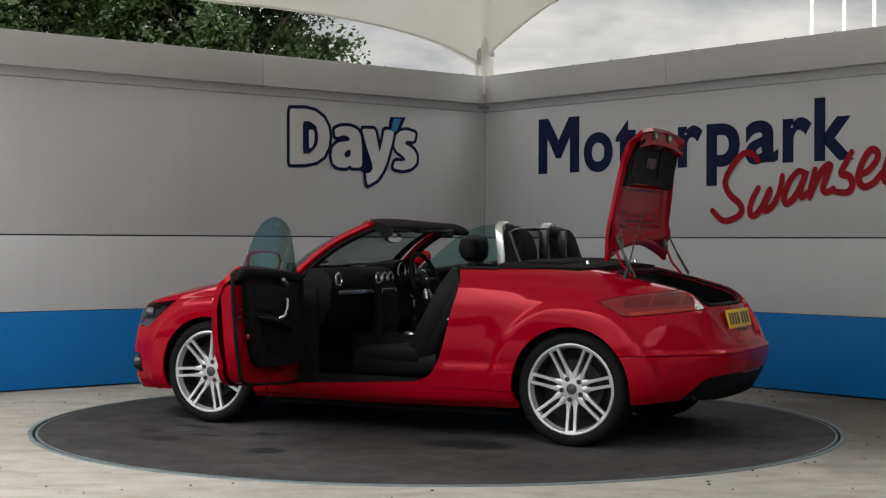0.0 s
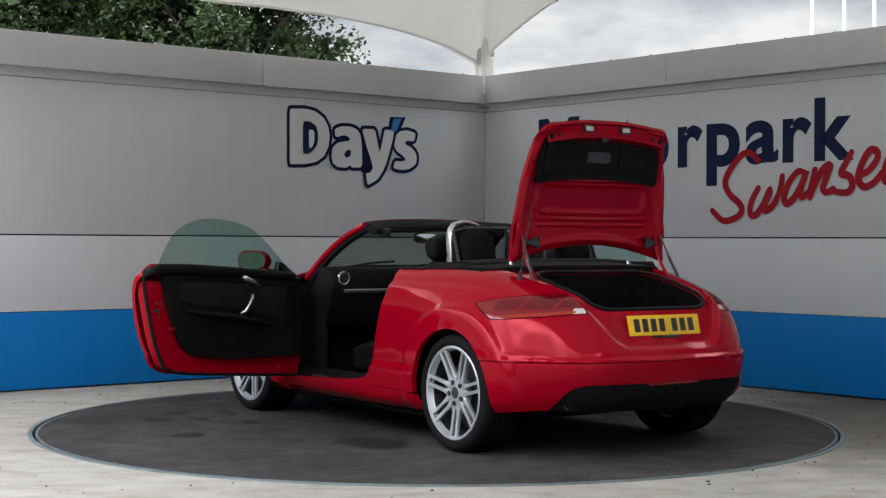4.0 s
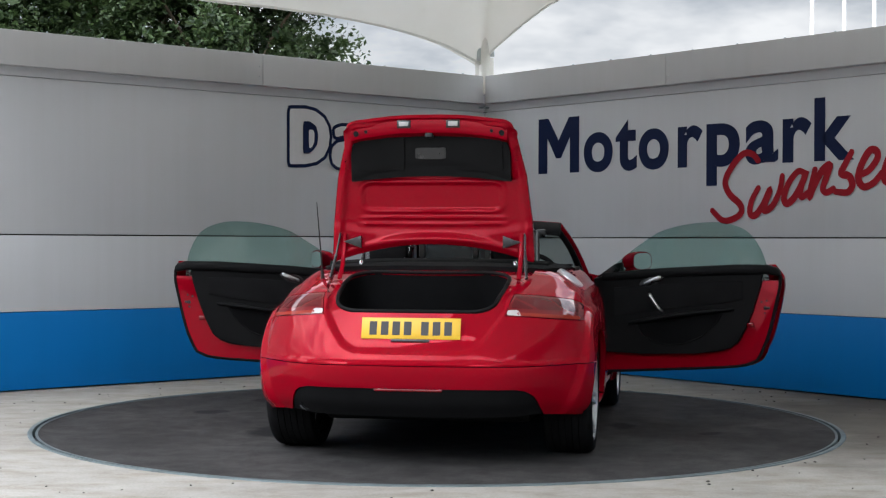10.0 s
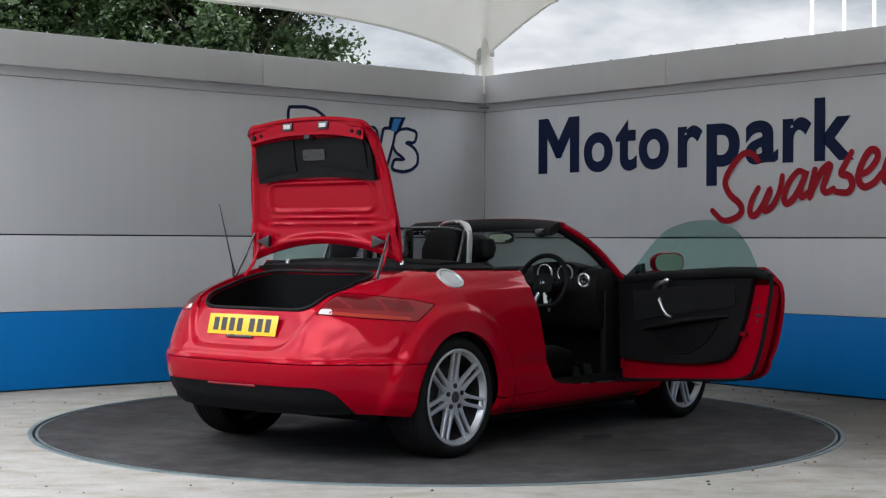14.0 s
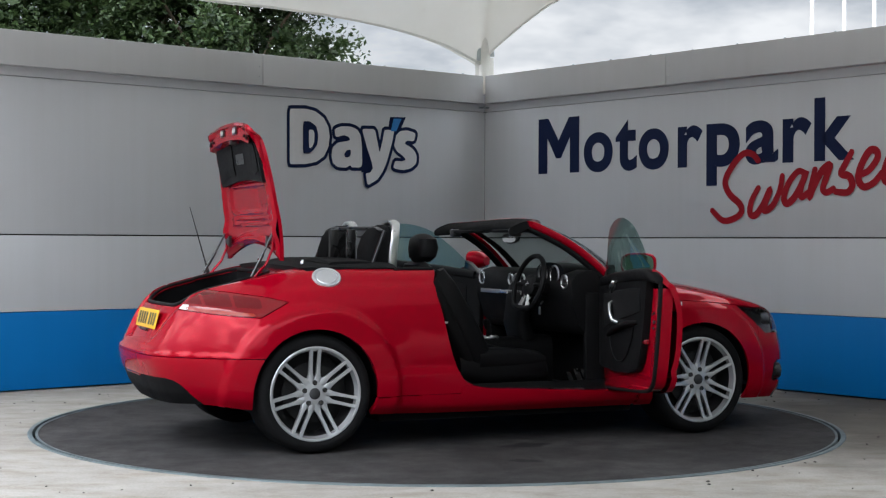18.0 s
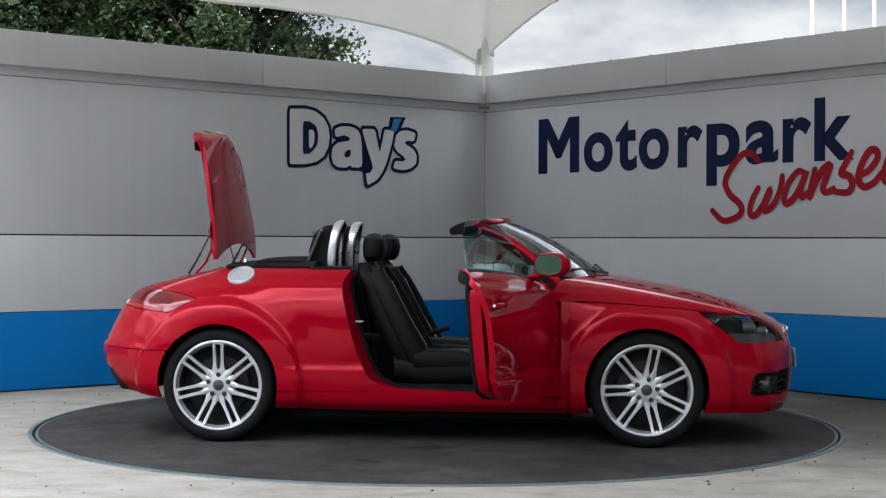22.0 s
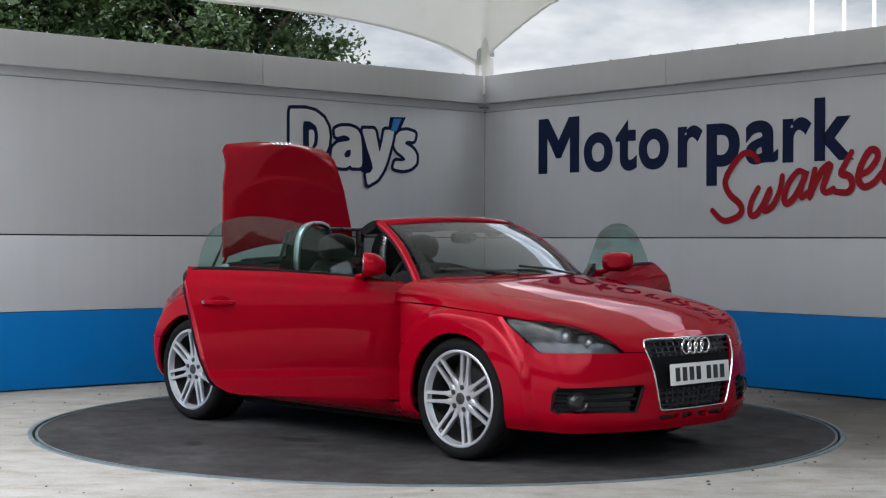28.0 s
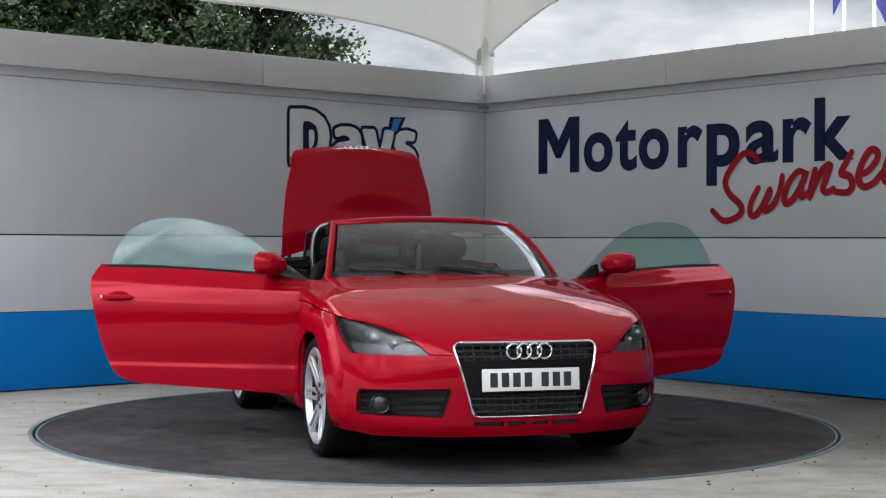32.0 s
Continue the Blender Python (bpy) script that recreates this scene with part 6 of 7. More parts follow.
for sd in (1, -1):
    # inner side behind the door opening, following the door's rear edge
    zs = np.linspace(0.25, 1.0, 14)
    out = [(float(np.interp(z, DOOR_Z, DOOR_REAR)) + 0.035, float(z)) for z in zs] + [(-0.80, 1.0), (-0.80, 0.25)]
    part("side_lining", prism(out, sd * 0.665, sd * 0.715, "Y", 0.004), BLACK_TRIM, CAR, "black inner side lining")
    # red shut face between lining and outer skin
    bm = bmesh.new()
    zs = np.linspace(0.286, 0.985, 26)
    ra, rb = [], []
    for z in zs:
        x = float(np.interp(z, DOOR_Z, DOOR_REAR))
        ya = side_y(x - 0.01, z)
        ra.append(bm.verts.new((x - 0.004, sd * (ya - 0.006), z)))
        rb.append(bm.verts.new((x + 0.030, sd * min(0.715, ya - 0.03), z)))
    for k in range(len(zs) - 1):
        bm.faces.new((ra[k], ra[k + 1], rb[k + 1], rb[k]))
    jamb = part("door_jamb", bm, RED, CAR, "red door shut face")
    seal = [(float(np.interp(z, DOOR_Z, DOOR_REAR)) + 0.034, sd * 0.722, z) for z in np.linspace(0.30, 1.0, 24)]
    part("door_seal", tube(seal, 0.011, 8), RUBBER, jamb, "black rubber door seal")
    part("lock_catch", tube([(-0.445, sd * 0.785, 0.70), (-0.405, sd * 0.785, 0.70), (-0.405, sd * 0.755, 0.70)], 0.006, 6), BRUSHED, jamb, "steel lock catch")
    part("hinge_post", box((0.745, min(sd * 0.70, sd * 0.866), 0.27), (0.83, max(sd * 0.70, sd * 0.866), 0.86), 0.004), RED, CAR, "red hinge post")
    part("kick_trim", box((0.732, min(sd * 0.66, sd * 0.808), 0.275), (0.7435, max(sd * 0.66, sd * 0.808), 0.885), 0.004), BLACK_TRIM, CAR, "black trim beside the hinge post")
    part("kick_panel", box((0.55, min(sd * 0.66, sd * 0.70), 0.23), (0.80, max(sd * 0.66, sd * 0.70), 0.86), 0.01), BLACK_TRIM, CAR)
    # sill top with tread strip
    o = [(sd * 0.64, 0.22), (sd * 0.66, 0.33), (sd * 0.70, 0.335), (sd * 0.775, 0.300), (sd * 0.862, 0.281), (sd * 0.862, 0.22)]
    sill = part("sill_cover", prism(o, -0.245, 0.80, "X", 0.004), BLACK_TRIM, CAR, "black sill cover")
    st = [(sd * 0.800, 0.2965), (sd * 0.803, 0.2985), (sd * 0.835, 0.2915), (sd * 0.832, 0.287)]
    part("tread_strip", prism(st, -0.07, 0.47, "X"), BRUSHED, sill, "thin aluminium tread strip")
con = part("centre_console", loft([((0.62, 0, 0.40), (0, 0.13, 0), (0, 0, 0.17), 5), ((0.2, 0, 0.385), (0, 0.12, 0), (0, 0, 0.165), 5), ((-0.3, 0, 0.39), (0, 0.12, 0), (0, 0, 0.18), 5),
                     ((-0.68, 0, 0.42), (0, 0.12, 0), (0, 0, 0.18), 5)], 24), BLACK_TRIM, CAR, "black centre console")
part("gear_surround", ring_bm((0.22, 0, 0.556), 0.062, 0.008, "Z", 32, bm=None), BRUSHED, con, "aluminium gear lever ring")
b = tube([(0.22, 0, 0.55), (0.215, 0, 0.62)], 0.012, 8)
part("gear_lever", loft([((0.215, 0, 0.61), (0.016, 0, 0), (0, 0.016, 0), 2), ((0.21, 0, 0.64), (0.025, 0, 0), (0, 0.022, 0), 2), ((0.205, 0, 0.665), (0.022, 0, 0), (0, 0.019, 0), 2),
                         ((0.204, 0, 0.675), (0.006, 0, 0), (0, 0.006, 0), 2)], 20, b), LEATHER, con)
part("handbrake", tube([(-0.16, -0.04, 0.56), (0.02, -0.04, 0.62), (0.05, -0.04, 0.625)], [0.014, 0.016, 0.010], 10), LEATHER, con)

# dashboard
dash = [(0.90, 0.92), (0.78, 0.965), (0.66, 0.995), (0.56, 0.998), (0.49, 0.975), (0.455, 0.93), (0.45, 0.84), (0.47, 0.80), (0.50, 0.66), (0.56, 0.60), (0.80, 0.58), (0.90, 0.62)]
DASH = part("dashboard", prism(dash, -0.69, 0.69, "Y", 0.015), BLACK_TRIM, CAR, "black soft dashboard")
part("dash_band", box((0.440, 0.14, 0.826), (0.455, 0.60, 0.852), 0.004), BRUSHED, DASH, "dull aluminium strip")
part("centre_console_face", loft([((0.47, 0, 0.93), (0, 0.135, 0), (0.04, 0, 0.01), 4), ((0.435, 0, 0.82), (0, 0.13, 0), (0.04, 0, 0.01), 4), ((0.42, 0, 0.66), (0, 0.125, 0), (0.05, 0, 0.01), 4),
                           ((0.46, 0, 0.54), (0, 0.12, 0), (0.06, 0, 0.01), 4)], 24), BLACK_TRIM, DASH, "black centre stack")
for y, r in ((0.60, 0.040), (-0.60, 0.040), (0.105, 0.034), (0.02, 0.034), (-0.065, 0.034)):
    part("vent_ring", ring_bm((0.452 if abs(y) > 0.3 else 0.430, y, 0.925), r, 0.0065, "X", 32), BRUSHED, DASH, "round aluminium air vent ring")
    part("vent_core", ring_bm((0.462 if abs(y) > 0.3 else 0.440, y, 0.925), r * 0.45, r * 0.28, "X", 20), SATIN_BLACK, DASH)
for y in (-0.062, 0.0, 0.062):
    part("knob", ring_bm((0.41, y, 0.70), 0.018, 0.006, "X", 20), BRUSHED, DASH, "aluminium heater knob")
part("radio", box((0.405, -0.095, 0.75), (0.44, 0.095, 0.85), 0.006), SATIN_BLACK, DASH, "glossy black radio face")
part("radio_frame", tube([(0.405, -0.098, 0.747), (0.405, 0.098, 0.747), (0.405, 0.098, 0.853), (0.405, -0.098, 0.853)], 0.003, 6, closed=True), BRUSHED, DASH, "thin aluminium radio frame")
for y0, y1 in ((-0.070, -0.018), (0.018, 0.070)):
    part("radio_keys", box((0.4025, y0, 0.770), (0.406, y1, 0.832), 0.001), RADIO_GREY, DASH, "pale grey radio keys")
part("binnacle", loft([((0.70, -0.37, 0.97), (0, 0.20, 0), (0, 0, 0.05), 2.2), ((0.58, -0.37, 0.985), (0, 0.19, 0), (0, 0, 0.055), 2.4), ((0.47, -0.37, 0.985), (0, 0.18, 0), (0, 0, 0.055), 2.4)], 28, cap=True), BLACK_TRIM, DASH,
     "hooded black instrument binnacle")
for y in (-0.45, -0.29):
    part("dial_ring", ring_bm((0.462, y, 0.965), 0.055, 0.006, "X", 32), BRUSHED, DASH, "aluminium dial ring")
part("key", tube([(0.43, -0.36, 0.80), (0.41, -0.365, 0.78)], 0.006, 6), BRUSHED, DASH)
part("key_fob", box((0.40, -0.375, 0.715), (0.408, -0.355, 0.765), 0.003), BRUSHED, DASH, "small metal key tag")
for y, z0 in ((-0.30, 0.30), (-0.40, 0.33), (-0.50, 0.33)):
    b = box((-0.004, -0.030, -0.05), (0.004, 0.030, 0.05), 0.003)
    b.transform(pose(0.66, y, z0, 0, -25, 0))
    part("pedal", b, BRUSHED, CAR, "aluminium pedal")

# steering wheel, facing the driver on the right-hand side
SWM = Matrix.Translation((0.325, -0.37, 0.905)) @ Matrix.Rotation(radians(16.5), 4, "Y")
pts = []
for j in range(48):
    a = 2 * math.pi * j / 48
    y, z = math.cos(a) * 0.183, math.sin(a) * 0.183
    z = max(z, -0.155 + 0.02 * abs(y) / 0.18)
    pts.append((0, y, z))
b = tube(pts, 0.0165, 10, closed=True)
b.transform(SWM)
SW = part("steering_wheel", b, LEATHER, CAR, "black leather flat-bottomed steering wheel")
b = loft([((-0.012, 0, -0.005), (0, 0.055, 0), (0, 0, 0.05), 2.6), ((0.004, 0, -0.005), (0, 0.075, 0), (0, 0, 0.07), 2.8), ((0.05, 0, -0.005), (0, 0.07, 0), (0, 0, 0.065), 2.8)], 24)
b.transform(SWM)
part("airbag_boss", b, BLACK_TRIM, SW)
for y, z in ((0.165, 0.0), (-0.165, 0.0), (0.05, -0.145), (-0.05, -0.145)):
    b = tube([(0.01, y * 0.35, z * 0.35), (0.004, y * 0.95, z * 0.95)], 0.014, 8, flat=1.0)
    b.transform(SWM)
    part("spoke", b, BRUSHED if z else BLACK_TRIM, SW)
b = ring_bm((-0.014, 0, 0), 0.012, 0.002, "X", 16)
b.transform(SWM)
part("badge_ring", b, CHROME, SW)
part("column", tube([(0.34, -0.37, 0.90), (0.52, -0.37, 0.85)], 0.045, 14), BLACK_TRIM, SW)


# ---------------------------------------------------------------- seats
def make_seat(y):
    c = lambda x, z: (x, y, z)
    base = loft([(c(0.36, 0.36), (0, 0.20, 0), (0, 0, 0.06), 4), (c(0.33, 0.40), (0, 0.235, 0), (0, 0, 0.10), 3.4), (c(0.15, 0.41), (0, 0.25, 0), (0, 0, 0.105), 3.4),
                 (c(-0.10, 0.40), (0, 0.25, 0), (0, 0, 0.10), 3.4), (c(-0.24, 0.42), (0, 0.24, 0), (0, 0, 0.10), 3.0)], 30)
    seat = part("seat", base, LEATHER, CAR, "black leather sports seat")
    # backrest leans back
    path = [(-0.10, 0.40), (-0.17, 0.50), (-0.245, 0.62), (-0.32, 0.76), (-0.385, 0.90), (-0.425, 0.99), (-0.44, 1.04)]
    half = [0.225, 0.245, 0.255, 0.25, 0.225, 0.18, 0.12]
    deep = [0.09, 0.095, 0.095, 0.09, 0.075, 0.06, 0.04]
    secs = []
    for i, ((x, z), h, d) in enumerate(zip(path, half, deep)):
        j, k = max(i - 1, 0), min(i + 1, len(path) - 1)
        t = Vector((path[k][0] - path[j][0], 0, path[k][1] - path[j][1])).normalized()
        n = Vector((t.z, 0, -t.x))
        secs.append((c(x, z), (0, h, 0), tuple(n * d), 3.2))
    part("backrest", loft(secs, 32), LEATHER, seat)
    for sd in (1, -1):
        # side bolsters of backrest and cushion
        b = loft([((x + 0.055 * math.sin(math.pi * (i + 1) / 7) + 0.02, y + sd * (h - 0.035), z - 0.01), (0.065, 0, 0.03), (0, 0.045, 0), 2.4)
                  for i, ((x, z), h) in enumerate(zip(path[:6], half[:6]))], 18)
        part("bolster", b, LEATHER, seat)
        pipe = [(x + 0.088, y + sd * (h - 0.085), z + 0.025) for (x, z), h in zip(path[1:5], half[1:5])]
        part("piping", tube([tuple(p) for p in smooth_curve(pipe, 4)], 0.0035, 6), STEEL, seat, "pale grey piping")
        b = loft([((0.33, y + sd * 0.20, 0.445), (0, 0.03, 0), (0, 0, 0.035), 2.2), ((0.15, y + sd * 0.21, 0.465), (0, 0.045, 0), (0, 0, 0.06), 2.4), ((-0.12, y + sd * 0.215, 0.47), (0, 0.045, 0), (0, 0, 0.065), 2.4)], 18)
        part("bolster", b, LEATHER, seat)
    hr = loft([(c(-0.395, 1.045), (0, 0.07, 0), (0.045, 0, 0.0), 2.4), (c(-0.39, 1.075), (0, 0.118, 0), (0.062, 0, 0), 3.2), (c(-0.385, 1.13), (0, 0.130, 0), (0.070, 0, 0), 3.2),
               (c(-0.387, 1.182), (0, 0.118, 0), (0.062, 0, 0), 3.0), (c(-0.39, 1.208), (0, 0.065, 0), (0.04, 0, 0), 2.1), (c(-0.39, 1.216), (0, 0.015, 0), (0.01, 0, 0), 2)], 28)
    part("headrest", hr, LEATHER, seat)
    for sd in (1, -1):
        part("headrest_post", tube([(-0.43, y + sd * 0.05, 1.0), (-0.40, y + sd * 0.05, 1.06)], 0.007, 8), SATIN_BLACK, seat)
    part("seat_rail", box((-0.22, y - 0.20, 0.235), (0.32, y + 0.20, 0.31), 0.01), BLACK_TRIM, seat)
    return seat


make_seat(0.37)
make_seat(-0.37)
for sd in (1, -1):
    part("seat_belt", tube([(-0.60, sd * 0.60, 0.98), (-0.46, sd * 0.585, 0.97), (-0.42, sd * 0.60, 0.80), (-0.34, sd * 0.625, 0.45)], 0.022, 8, flat=0.12), CLOTH, CAR, "black seat belt")

# ---------------------------------------------------------------- roll hoops, wind deflector, roof stowage
for y in (0.37, -0.37):
    prof = [(-0.635, -0.128, 0.96), (-0.630, -0.130, 1.10), (-0.615, -0.122, 1.20), (-0.600, -0.092, 1.258), (-0.594, -0.045, 1.278), (-0.592, 0.0, 1.283)]
    prof = prof + [(x, -b2, z) for x, b2, z in reversed(prof[:-1])]
    cur = smooth_curve(prof, 3)
    pts = [Vector((p[0], y + p[1], p[2])) for p in cur]
    secs = []
    for i, p in enumerate(pts):
        t = (pts[min(i + 1, len(pts) - 1)] - pts[max(i - 1, 0)]).normalized()
        ax = Vector((1, 0, 0.08)).normalized()
        secs.append((p, ax * 0.027, t.cross(ax) * 0.013, 3.0))
    hoop = part("roll_hoop", loft(secs, 16), BRUSHED, CAR, "brushed aluminium roll hoop")
    pad = loft([((-0.705, y, 0.98), (0, 0.124, 0), (0.075, 0, 0), 5), ((-0.700, y, 1.12), (0, 0.124, 0), (0.078, 0, 0), 5), ((-0.685, y, 1.20), (0, 0.112, 0), (0.070, 0, 0), 4),
                ((-0.668, y, 1.245), (0, 0.082, 0), (0.054, 0, 0), 3), ((-0.650, y, 1.265), (0, 0.03, 0), (0.030, 0, 0), 2)], 28)
    part("hoop_pad", pad, CLOTH, hoop, "black padded insert")
bm = bmesh.new()
rows = [[bm.verts.new((-0.80 + 0.08 * (z - 1.02) / 0.22 + 0.03 * (yy / 0.5) ** 2, yy, z - 0.02 * (yy / 0.5) ** 6 * (z > 1.1))) for yy in np.linspace(-0.52, 0.52, 17)] for z in (1.02, 1.10, 1.18, 1.245)]
for r0, r1 in zip(rows[:-1], rows[1:]):
    for j in range(16):
        bm.faces.new((r0[j], r0[j + 1], r1[j + 1], r1[j]))
WD = part("wind_deflector", bm, SMOKED, CAR, "smoked mesh wind deflector behind the hoops")
ps = [(-0.725 + 0.03 * (yy / 0.52) ** 2, yy, 1.247 - 0.02 * (yy / 0.52) ** 6) for yy in np.linspace(-0.52, 0.52, 17)]
ps = [(-0.775, -0.53, 1.03)] + ps + [(-0.775, 0.53, 1.03)]
part("deflector_frame", tube(ps, 0.011, 8), SATIN_BLACK, WD)
for y in (-0.16, 0.16):
    part("deflector_post", box((-0.80, y - 0.018, 1.02), (-0.745, y + 0.018, 1.24), 0.008), SATIN_BLACK, WD)


def tonneau_in(p):
    x, y = p[:, 0], np.abs(p[:, 1])
    half = np.interp(x, [-1.30, -1.15, -0.9, -0.7], [0.60, 0.66, 0.715, 0.735])
    return np.minimum(np.minimum(-0.70 - x, x + 1.235 + 0.06 * (1 - (y / 0.7) ** 2)), half - y)


b = panel_bm(lambda s, w, p: np.minimum(tonneau_in(p), (w - 4.9) * 0.1), "both", 0.05, lift=0.010)
part("roof_stowage", b, CLOTH, CAR, "folded black cloth roof in its well")
secs = []
for yy in np.linspace(-0.62, 0.62, 15):
    k = 1 - (yy / 0.66) ** 4
    secs.append(((-0.93, yy, 1.035), (0.17 * (0.75 + 0.25 * k), 0, 0), (0, 0, 0.012 + 0.022 * k), 3.0))
part("roof_fold", loft(secs, 20), CLOTH, CAR, "folded black roof cover")
for sd in (1, -1):
    part("belt_rail", tube([(x, sd * np.interp(x, [-0.80, -0.5], [0.735, 0.745]), top_z(x, 0.745) + 0.004) for x in (-0.72, -0.62, -0.52, -0.48)], 0.012, 8), BLACK_TRIM, CAR)

# ---------------------------------------------------------------- door furniture
GLASS = [(0.66, 0.90), (0.645, 0.985), (0.53, 1.075), (0.43, 1.142), (0.29, 1.222), (0.16, 1.260), (0.04, 1.278), (-0.06, 1.283), (-0.15, 1.278), (-0.24, 1.254), (-0.30, 1.222),
         (-0.345, 1.175), (-0.385, 1.10), (-0.412, 1.01), (-0.425, 0.90)]
GLASS = [tuple(p) for p in smooth_curve(GLASS, 4)]
for sd in (1, -1):
    d, back = DOORS[sd]

    def fit(b, name, mat, label=""):
        b.transform(back)
        return part(name, b, mat, d, label)
    Y = lambda a: sd * a
    low = [(x, float(np.interp(x, DOOR_X, DOOR_LOW))) for x in (0.78, 0.5, 0.2, -0.1)]
    rear = [(float(np.interp(z, DOOR_Z, DOOR_REAR)), float(z)) for z in np.linspace(0.352, 0.965, 20)]
    edge = low + [(-0.20, 0.330), (-0.262, 0.340)] + rear
    edge_in = [(x, z + 0.010) for x, z in low] + [(-0.20, 0.341), (-0.25, 0.352)] + [(x + 0.014, z) for x, z in rear if 0.36 < z < 0.90] + [(-0.485, 0.90), (0.780, 0.90)]
    fit(prism(edge_in, Y(0.775), Y(0.852), "Y", 0.006), "inner_frame", RED, "red inner door frame")
    # shut edge seal
    loop = [(x + (0.018 if z > 0.35 else 0.0), Y(0.784), z + (0.0 if z > 0.36 else 0.014)) for x, z in edge]
    fit(tube(loop, 0.012, 8), "seal", RUBBER, "black rubber door seal")
    # trim
    trim = [(0.765, 0.44), (0.70, 0.428), (0.40, 0.416), (0.05, 0.424), (-0.10, 0.440), (-0.17, 0.462), (-0.225, 0.505), (-0.275, 0.60), (-0.325, 0.72), (-0.37, 0.86), (-0.39, 0.95), (-0.40, 0.975),
            (0.60, 0.955), (0.765, 0.925)]
    fit(prism(trim, Y(0.735), Y(0.778), "Y", 0.010), "trim_panel", BLACK_TRIM, "black door trim panel")
    fit(loft([((0.70, Y(0.755), 0.930), (0, 0.030, 0), (0, 0, 0.03), 3), ((0.30, Y(0.752), 0.955), (0, 0.034, 0), (0, 0, 0.033), 3), ((-0.20, Y(0.745), 0.973), (0, 0.036, 0), (0, 0, 0.034), 3),
              ((-0.42, Y(0.745), 0.972), (0, 0.036, 0), (0, 0, 0.032), 3), ((-0.475, Y(0.760), 0.958), (0, 0.034, 0), (0, 0, 0.030), 2.5), ((-0.497, Y(0.775), 0.945), (0, 0.022, 0), (0, 0, 0.02), 2.5)], 20), "waist_rail", LEATHER, "black padded waist rail")
    fit(loft([((0.52, Y(0.732), 0.622), (0, 0.008, 0), (0, 0, 0.010), 2.5), ((0.38, Y(0.724), 0.645), (0, 0.024, 0), (0, 0, 0.016), 2.6), ((0.15, Y(0.720), 0.682), (0, 0.032, 0), (0, 0, 0.018), 2.6),
              ((-0.06, Y(0.722), 0.705), (0, 0.028, 0), (0, 0, 0.016), 2.6), ((-0.20, Y(0.734), 0.716), (0, 0.008, 0), (0, 0, 0.010), 2.4)], 18), "armrest", LEATHER, "black leather armrest")
    pocket = [(0.46, 0.610), (0.15, 0.660), (-0.12, 0.690), (-0.08, 0.62), (0.02, 0.535), (0.14, 0.487), (0.26, 0.478), (0.36, 0.505), (0.43, 0.555)]
    fit(prism(pocket, Y(0.731), Y(0.7365), "Y"), "pocket", CARPET, "dark door pocket")
    fit(tube([(x, Y(0.731), z) for x, z in (pocket[2:] + pocket[:1])], 0.005, 8), "pocket_rim", BLACK_TRIM)
    fit(loft([((0.62, Y(0.735), 0.760), (0, 0.006, 0), (0, 0, 0.10), 3), ((0.30, Y(0.732), 0.795), (0, 0.010, 0), (0, 0, 0.085), 3), ((-0.10, Y(0.732), 0.825), (0, 0.010, 0), (0, 0, 0.075), 3),
              ((-0.26, Y(0.735), 0.835), (0, 0.006, 0), (0, 0, 0.06), 3)], 20), "trim_insert", CLOTH, "black cloth door insert")
    ls = -0.04 if sd > 0 else 0.008
    fit(tube([(0.365 + ls, Y(0.737), 0.818), (0.348 + ls, Y(0.708), 0.805), (0.316 + ls, Y(0.702), 0.755), (0.290 + ls, Y(0.708), 0.715), (0.278 + ls, Y(0.737), 0.700)], 0.0115, 10), "pull_handle", BRUSHED, "silver pull handle")
    fit(loft([((0.345 + ls, Y(0.728), 0.905), (0.085, 0, -0.032), (0.012, 0, 0.032), 2), ((0.345 + ls, Y(0.7245), 0.905), (0.078, 0, -0.029), (0.011, 0, 0.028), 2)], 24), "lever_cup", SATIN_BLACK)
    fit(loft([((0.396 + ls, Y(0.724), 0.886), (0, 0.006, 0), (0, 0, 0.010), 2.2), ((0.35 + ls, Y(0.712), 0.902), (0, 0.009, 0), (0, 0, 0.013), 2.4), ((0.29 + ls, Y(0.714), 0.924), (0, 0.010, 0), (0, 0, 0.015), 2.4),
              ((0.276 + ls, Y(0.722), 0.928), (0, 0.006, 0), (0, 0, 0.010), 2.2)], 16), "release_lever", BRUSHED, "chrome inner release lever")
    fit(box((-0.322, min(Y(0.742), Y(0.770)), 0.600), (-0.272, max(Y(0.742), Y(0.770)), 0.628), 0.005), "door_marker", RED_LENS, "small red reflector in the trim edge")
    fit(box((0.765, min(Y(0.775), Y(0.845)), 0.36), (0.80, max(Y(0.775), Y(0.845)), 0.42), 0.006), "hinge", RED)
    fit(box((0.765, min(Y(0.775), Y(0.845)), 0.70), (0.80, max(Y(0.775), Y(0.845)), 0.76), 0.006), "hinge", RED)
    for xx, zz, r in ((-0.395, 0.722, 0.011), (-0.372, 0.762, 0.006), (-0.405, 0.770, 0.006), (-0.392, 0.690, 0.006)):
        b = lathe([(0.0, 0.0), (r, 0.0), (r * 1.15, 0.004)], 12, "Y")
        b.transform(Matrix.Translation((xx, Y(0.7735), zz)) @ Matrix.Rotation(0 if sd < 0 else math.pi, 4, "X"))
        fit(b, "lock_hole", DARKGAP)
    b = box((-0.425, min(Y(0.769), Y(0.775)), 0.715), (-0.385, max(Y(0.769), Y(0.775)), 0.730), 0.002)
    fit(b, "lock_plate", SATIN_BLACK)
    # glass leans inward towards its top
    bm = bmesh.new()
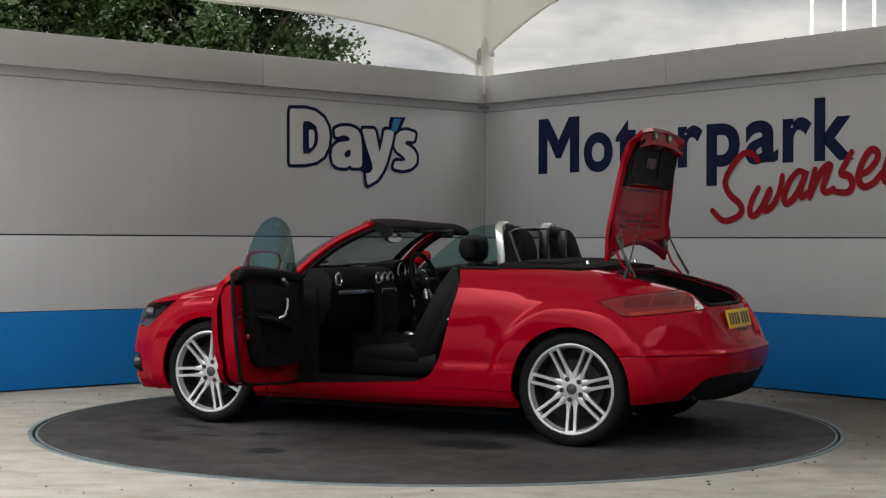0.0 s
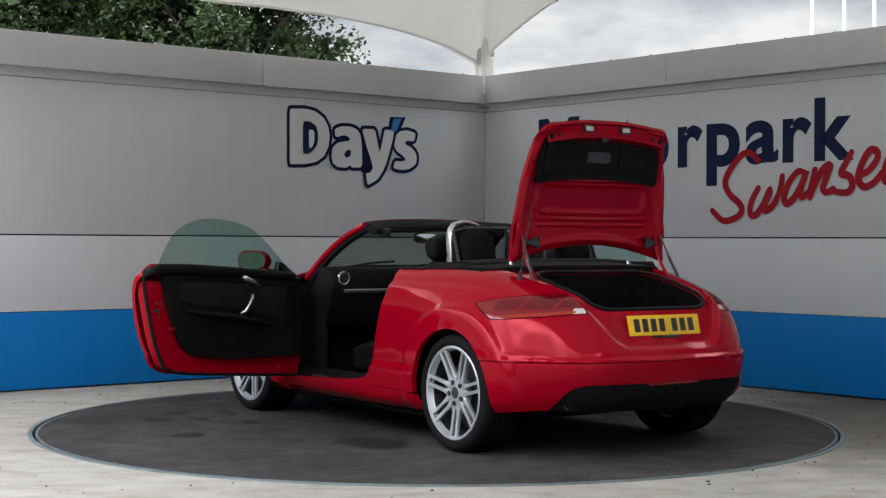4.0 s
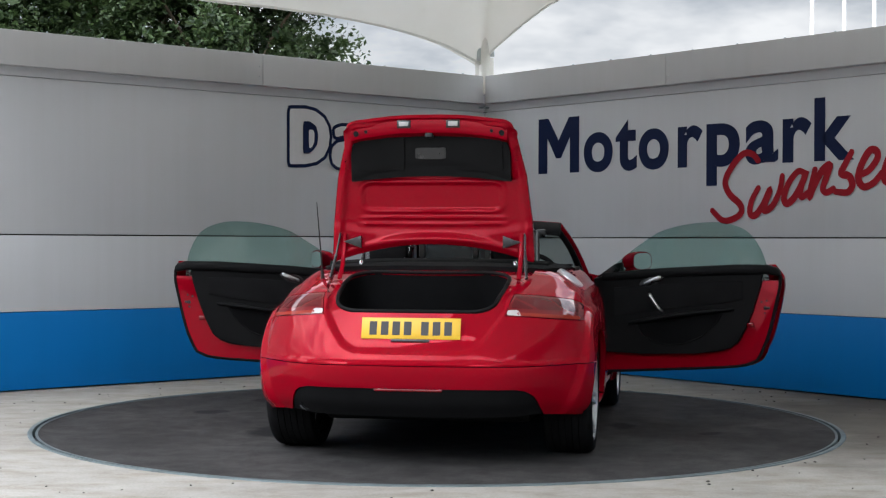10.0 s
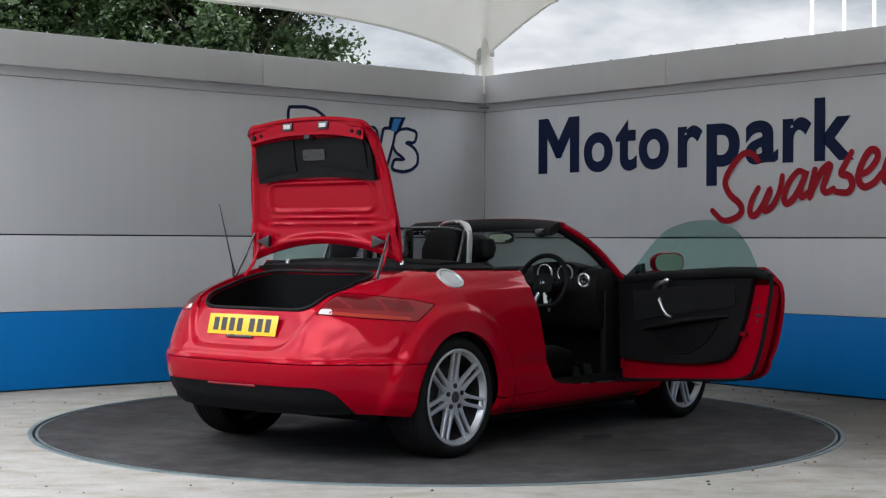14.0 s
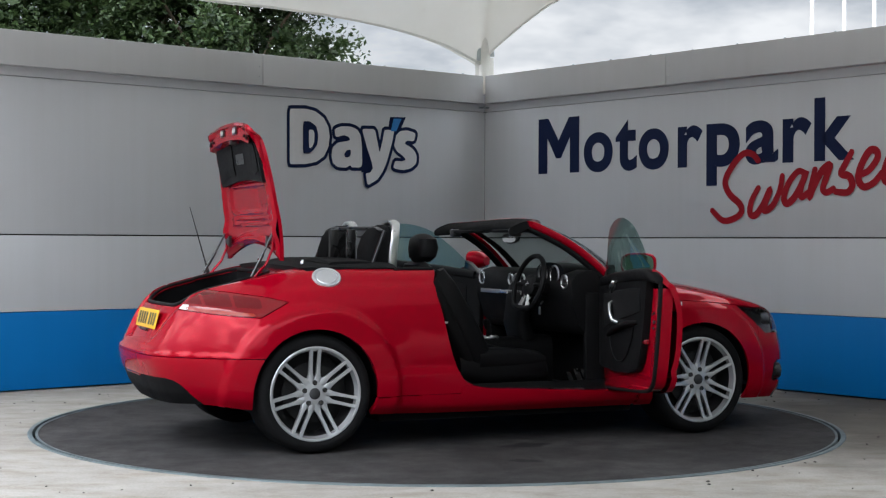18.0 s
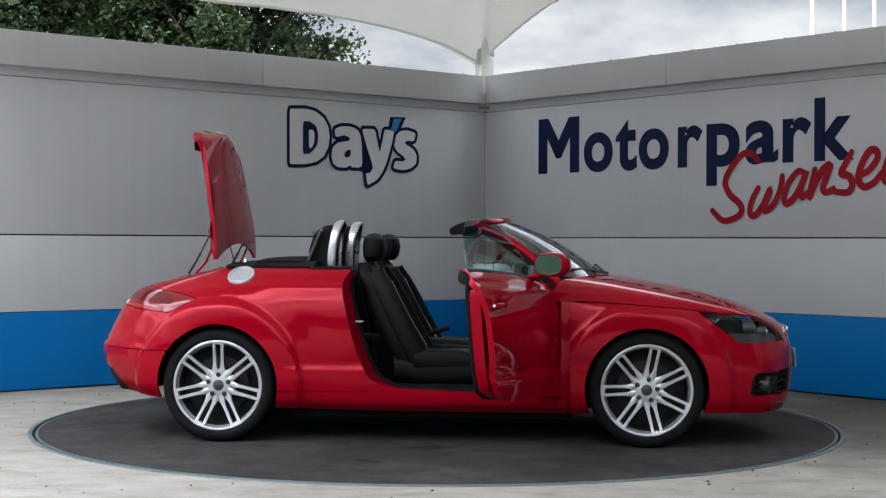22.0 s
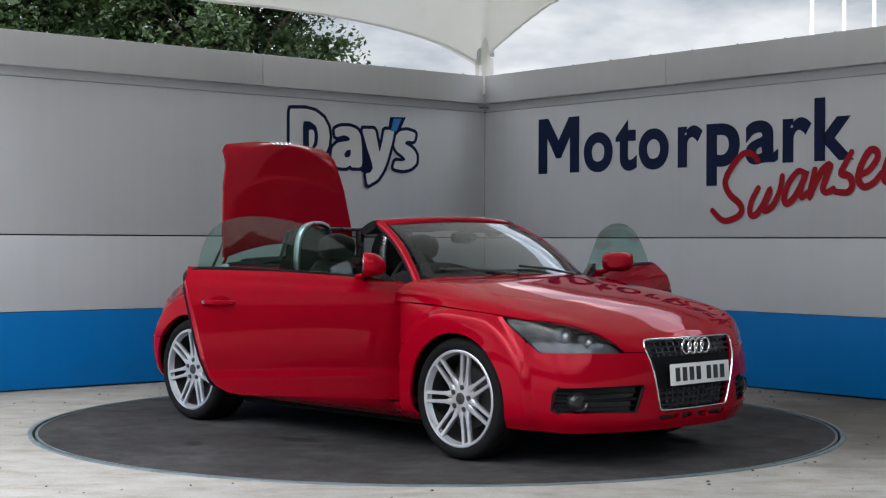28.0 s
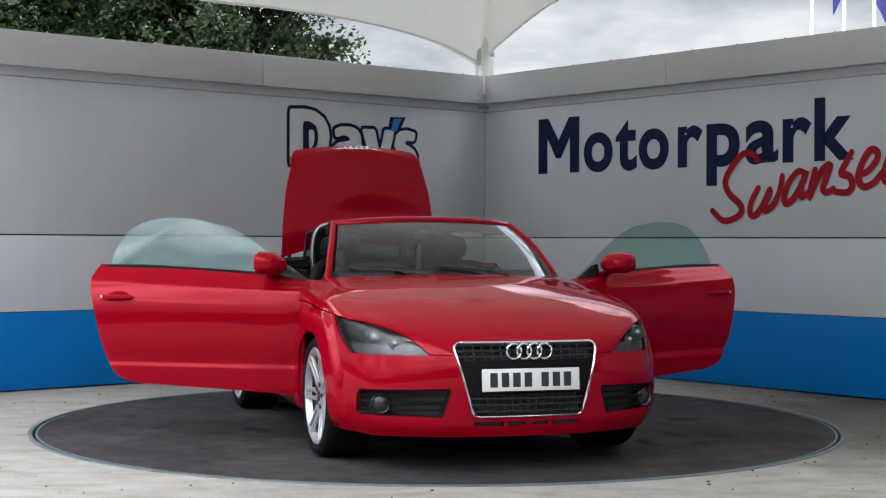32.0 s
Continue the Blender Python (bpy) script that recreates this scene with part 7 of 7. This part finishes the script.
    for dy in (0.0, -0.0045):
        vs = [bm.verts.new((x, Y(0.768 + dy - 0.30 * max(0.0, z - 0.93) ** 1.15), z)) for x, z in GLASS]
        bm.faces.new(vs)
    bmesh.ops.bridge_loops(bm, edges=[e for e in bm.edges])
    bmesh.ops.triangulate(bm, faces=bm.faces[:])
    gl = fit(bm, "window_glass", WINDOW, "green-tinted frameless side window")
    gl.visible_shadow = False
    # outer handle and cup
    hx, hz = -0.335, 0.815
    yh = side_y(hx, hz)
    cup = loft([((hx, Y(yh - 0.010), hz), (0.055, 0, 0), (0, 0, 0.034), 2), ((hx, Y(yh + 0.0015), hz), (0.062, 0, 0), (0, 0, 0.040), 2)], 28)
    fit(cup, "handle_cup", RED)
    fit(loft([((hx - 0.105, Y(yh + 0.006), hz + 0.004), (0, 0.006, 0), (0, 0, 0.010), 2.4), ((hx - 0.08, Y(yh + 0.020), hz + 0.004), (0, 0.009, 0), (0, 0, 0.014), 2.6), ((hx, Y(yh + 0.026), hz + 0.004), (0, 0.009, 0), (0, 0, 0.014), 2.6),
              ((hx + 0.07, Y(yh + 0.016), hz + 0.004), (0, 0.007, 0), (0, 0, 0.012), 2.4), ((hx + 0.085, Y(yh + 0.002), hz + 0.004), (0, 0.004, 0), (0, 0, 0.006), 2.2)], 16), "door_handle", RED, "red pull handle")
    b = lathe([(0.0, 0.003), (0.009, 0.002), (0.010, -0.006)], 14, "Y")
    b.transform(Matrix.Translation((hx - 0.098, Y(yh + 0.018), hz + 0.004)) @ Matrix.Rotation(0 if sd > 0 else math.pi, 4, "X"))
    fit(b, "key_lock", BRUSHED, "small bright key lock")
    # mirror: sail, stalk, housing, glass facing backwards
    fit(prism([(0.76, 0.925), (0.56, 0.965), (0.57, 1.03), (0.62, 1.02)], Y(0.752), Y(0.79), "Y", 0.006), "mirror_sail", SATIN_BLACK, "black mirror corner piece")
    fit(loft([((0.53, Y(0.785), 0.965), (0.045, 0, 0), (0, 0, 0.016), 2.6), ((0.535, Y(0.84), 0.975), (0.035, 0, 0), (0, 0, 0.015), 2.6), ((0.535, Y(0.885), 0.995), (0.035, 0, 0), (0, 0, 0.02), 2.6)], 18), "mirror_stalk", RED)
    hs = [((0.4700, Y(0.925), 1.035), (0, 0.098, 0), (0, 0, 0.060), 3.0), ((0.4850, Y(0.927), 1.035), (0, 0.105, 0), (0, 0, 0.067), 3.0), ((0.5350, Y(0.925), 1.034), (0, 0.102, 0), (0, 0, 0.064), 2.8),
          ((0.5750, Y(0.918), 1.030), (0, 0.085, 0), (0, 0, 0.050), 2.5), ((0.6000, Y(0.910), 1.026), (0, 0.05, 0), (0, 0, 0.028), 2.2)]
    turn = Matrix.Translation((0.53, Y(0.925), 0)) @ Matrix.Rotation(radians(21 * sd), 4, "Z") @ Matrix.Translation((-0.53, -Y(0.925), 0))
    b = loft(hs, 32)
    b.transform(turn)
    fit(b, "mirror_housing", RED, "red door mirror housing")
    b = loft([((0.4685, Y(0.925), 1.035), (0, 0.092, 0), (0, 0, 0.055), 3.0), ((0.4700, Y(0.925), 1.035), (0, 0.092, 0), (0, 0, 0.055), 3.0)], 32)
    b.transform(turn)
    fit(b, "mirror_glass", MIRROR, "door mirror glass")


def motions():
    """The turntable and the car on it turn clockwise together; late in the clip the flags drop."""
    table_rows, car_rows = [], []
    for i in range(0, 33):
        a = 154.02 - 7.5283 * i + 0.013864 * i * i
        m = pose(0, 0, 0, 0, 0, a)
        table_rows.append((float(i), m))
        car_rows.append((float(i), m @ pose(0.05, -0.195, 0)))
    walk(TABLE, table_rows)
    walk(CAR, car_rows)
    for flag, x, y, z, sd, late in ((FLAG_A, 7.88, 19.33, 7.22, -1, 0.0), (FLAG_B, 8.42, 19.18, 7.02, 1, 0.3)):
        swing = ((0.0, 52), (6.0, 58), (14.0, 50), (22.0, 57), (27.6, 50), (28.6 + late, 14), (29.4, 4), (30.2, 12), (31.0, 3), (32.0, 0))
        walk(flag, [(t, pose(x, y, z, 0, -sd * a, 0)) for t, a in swing])


motions()
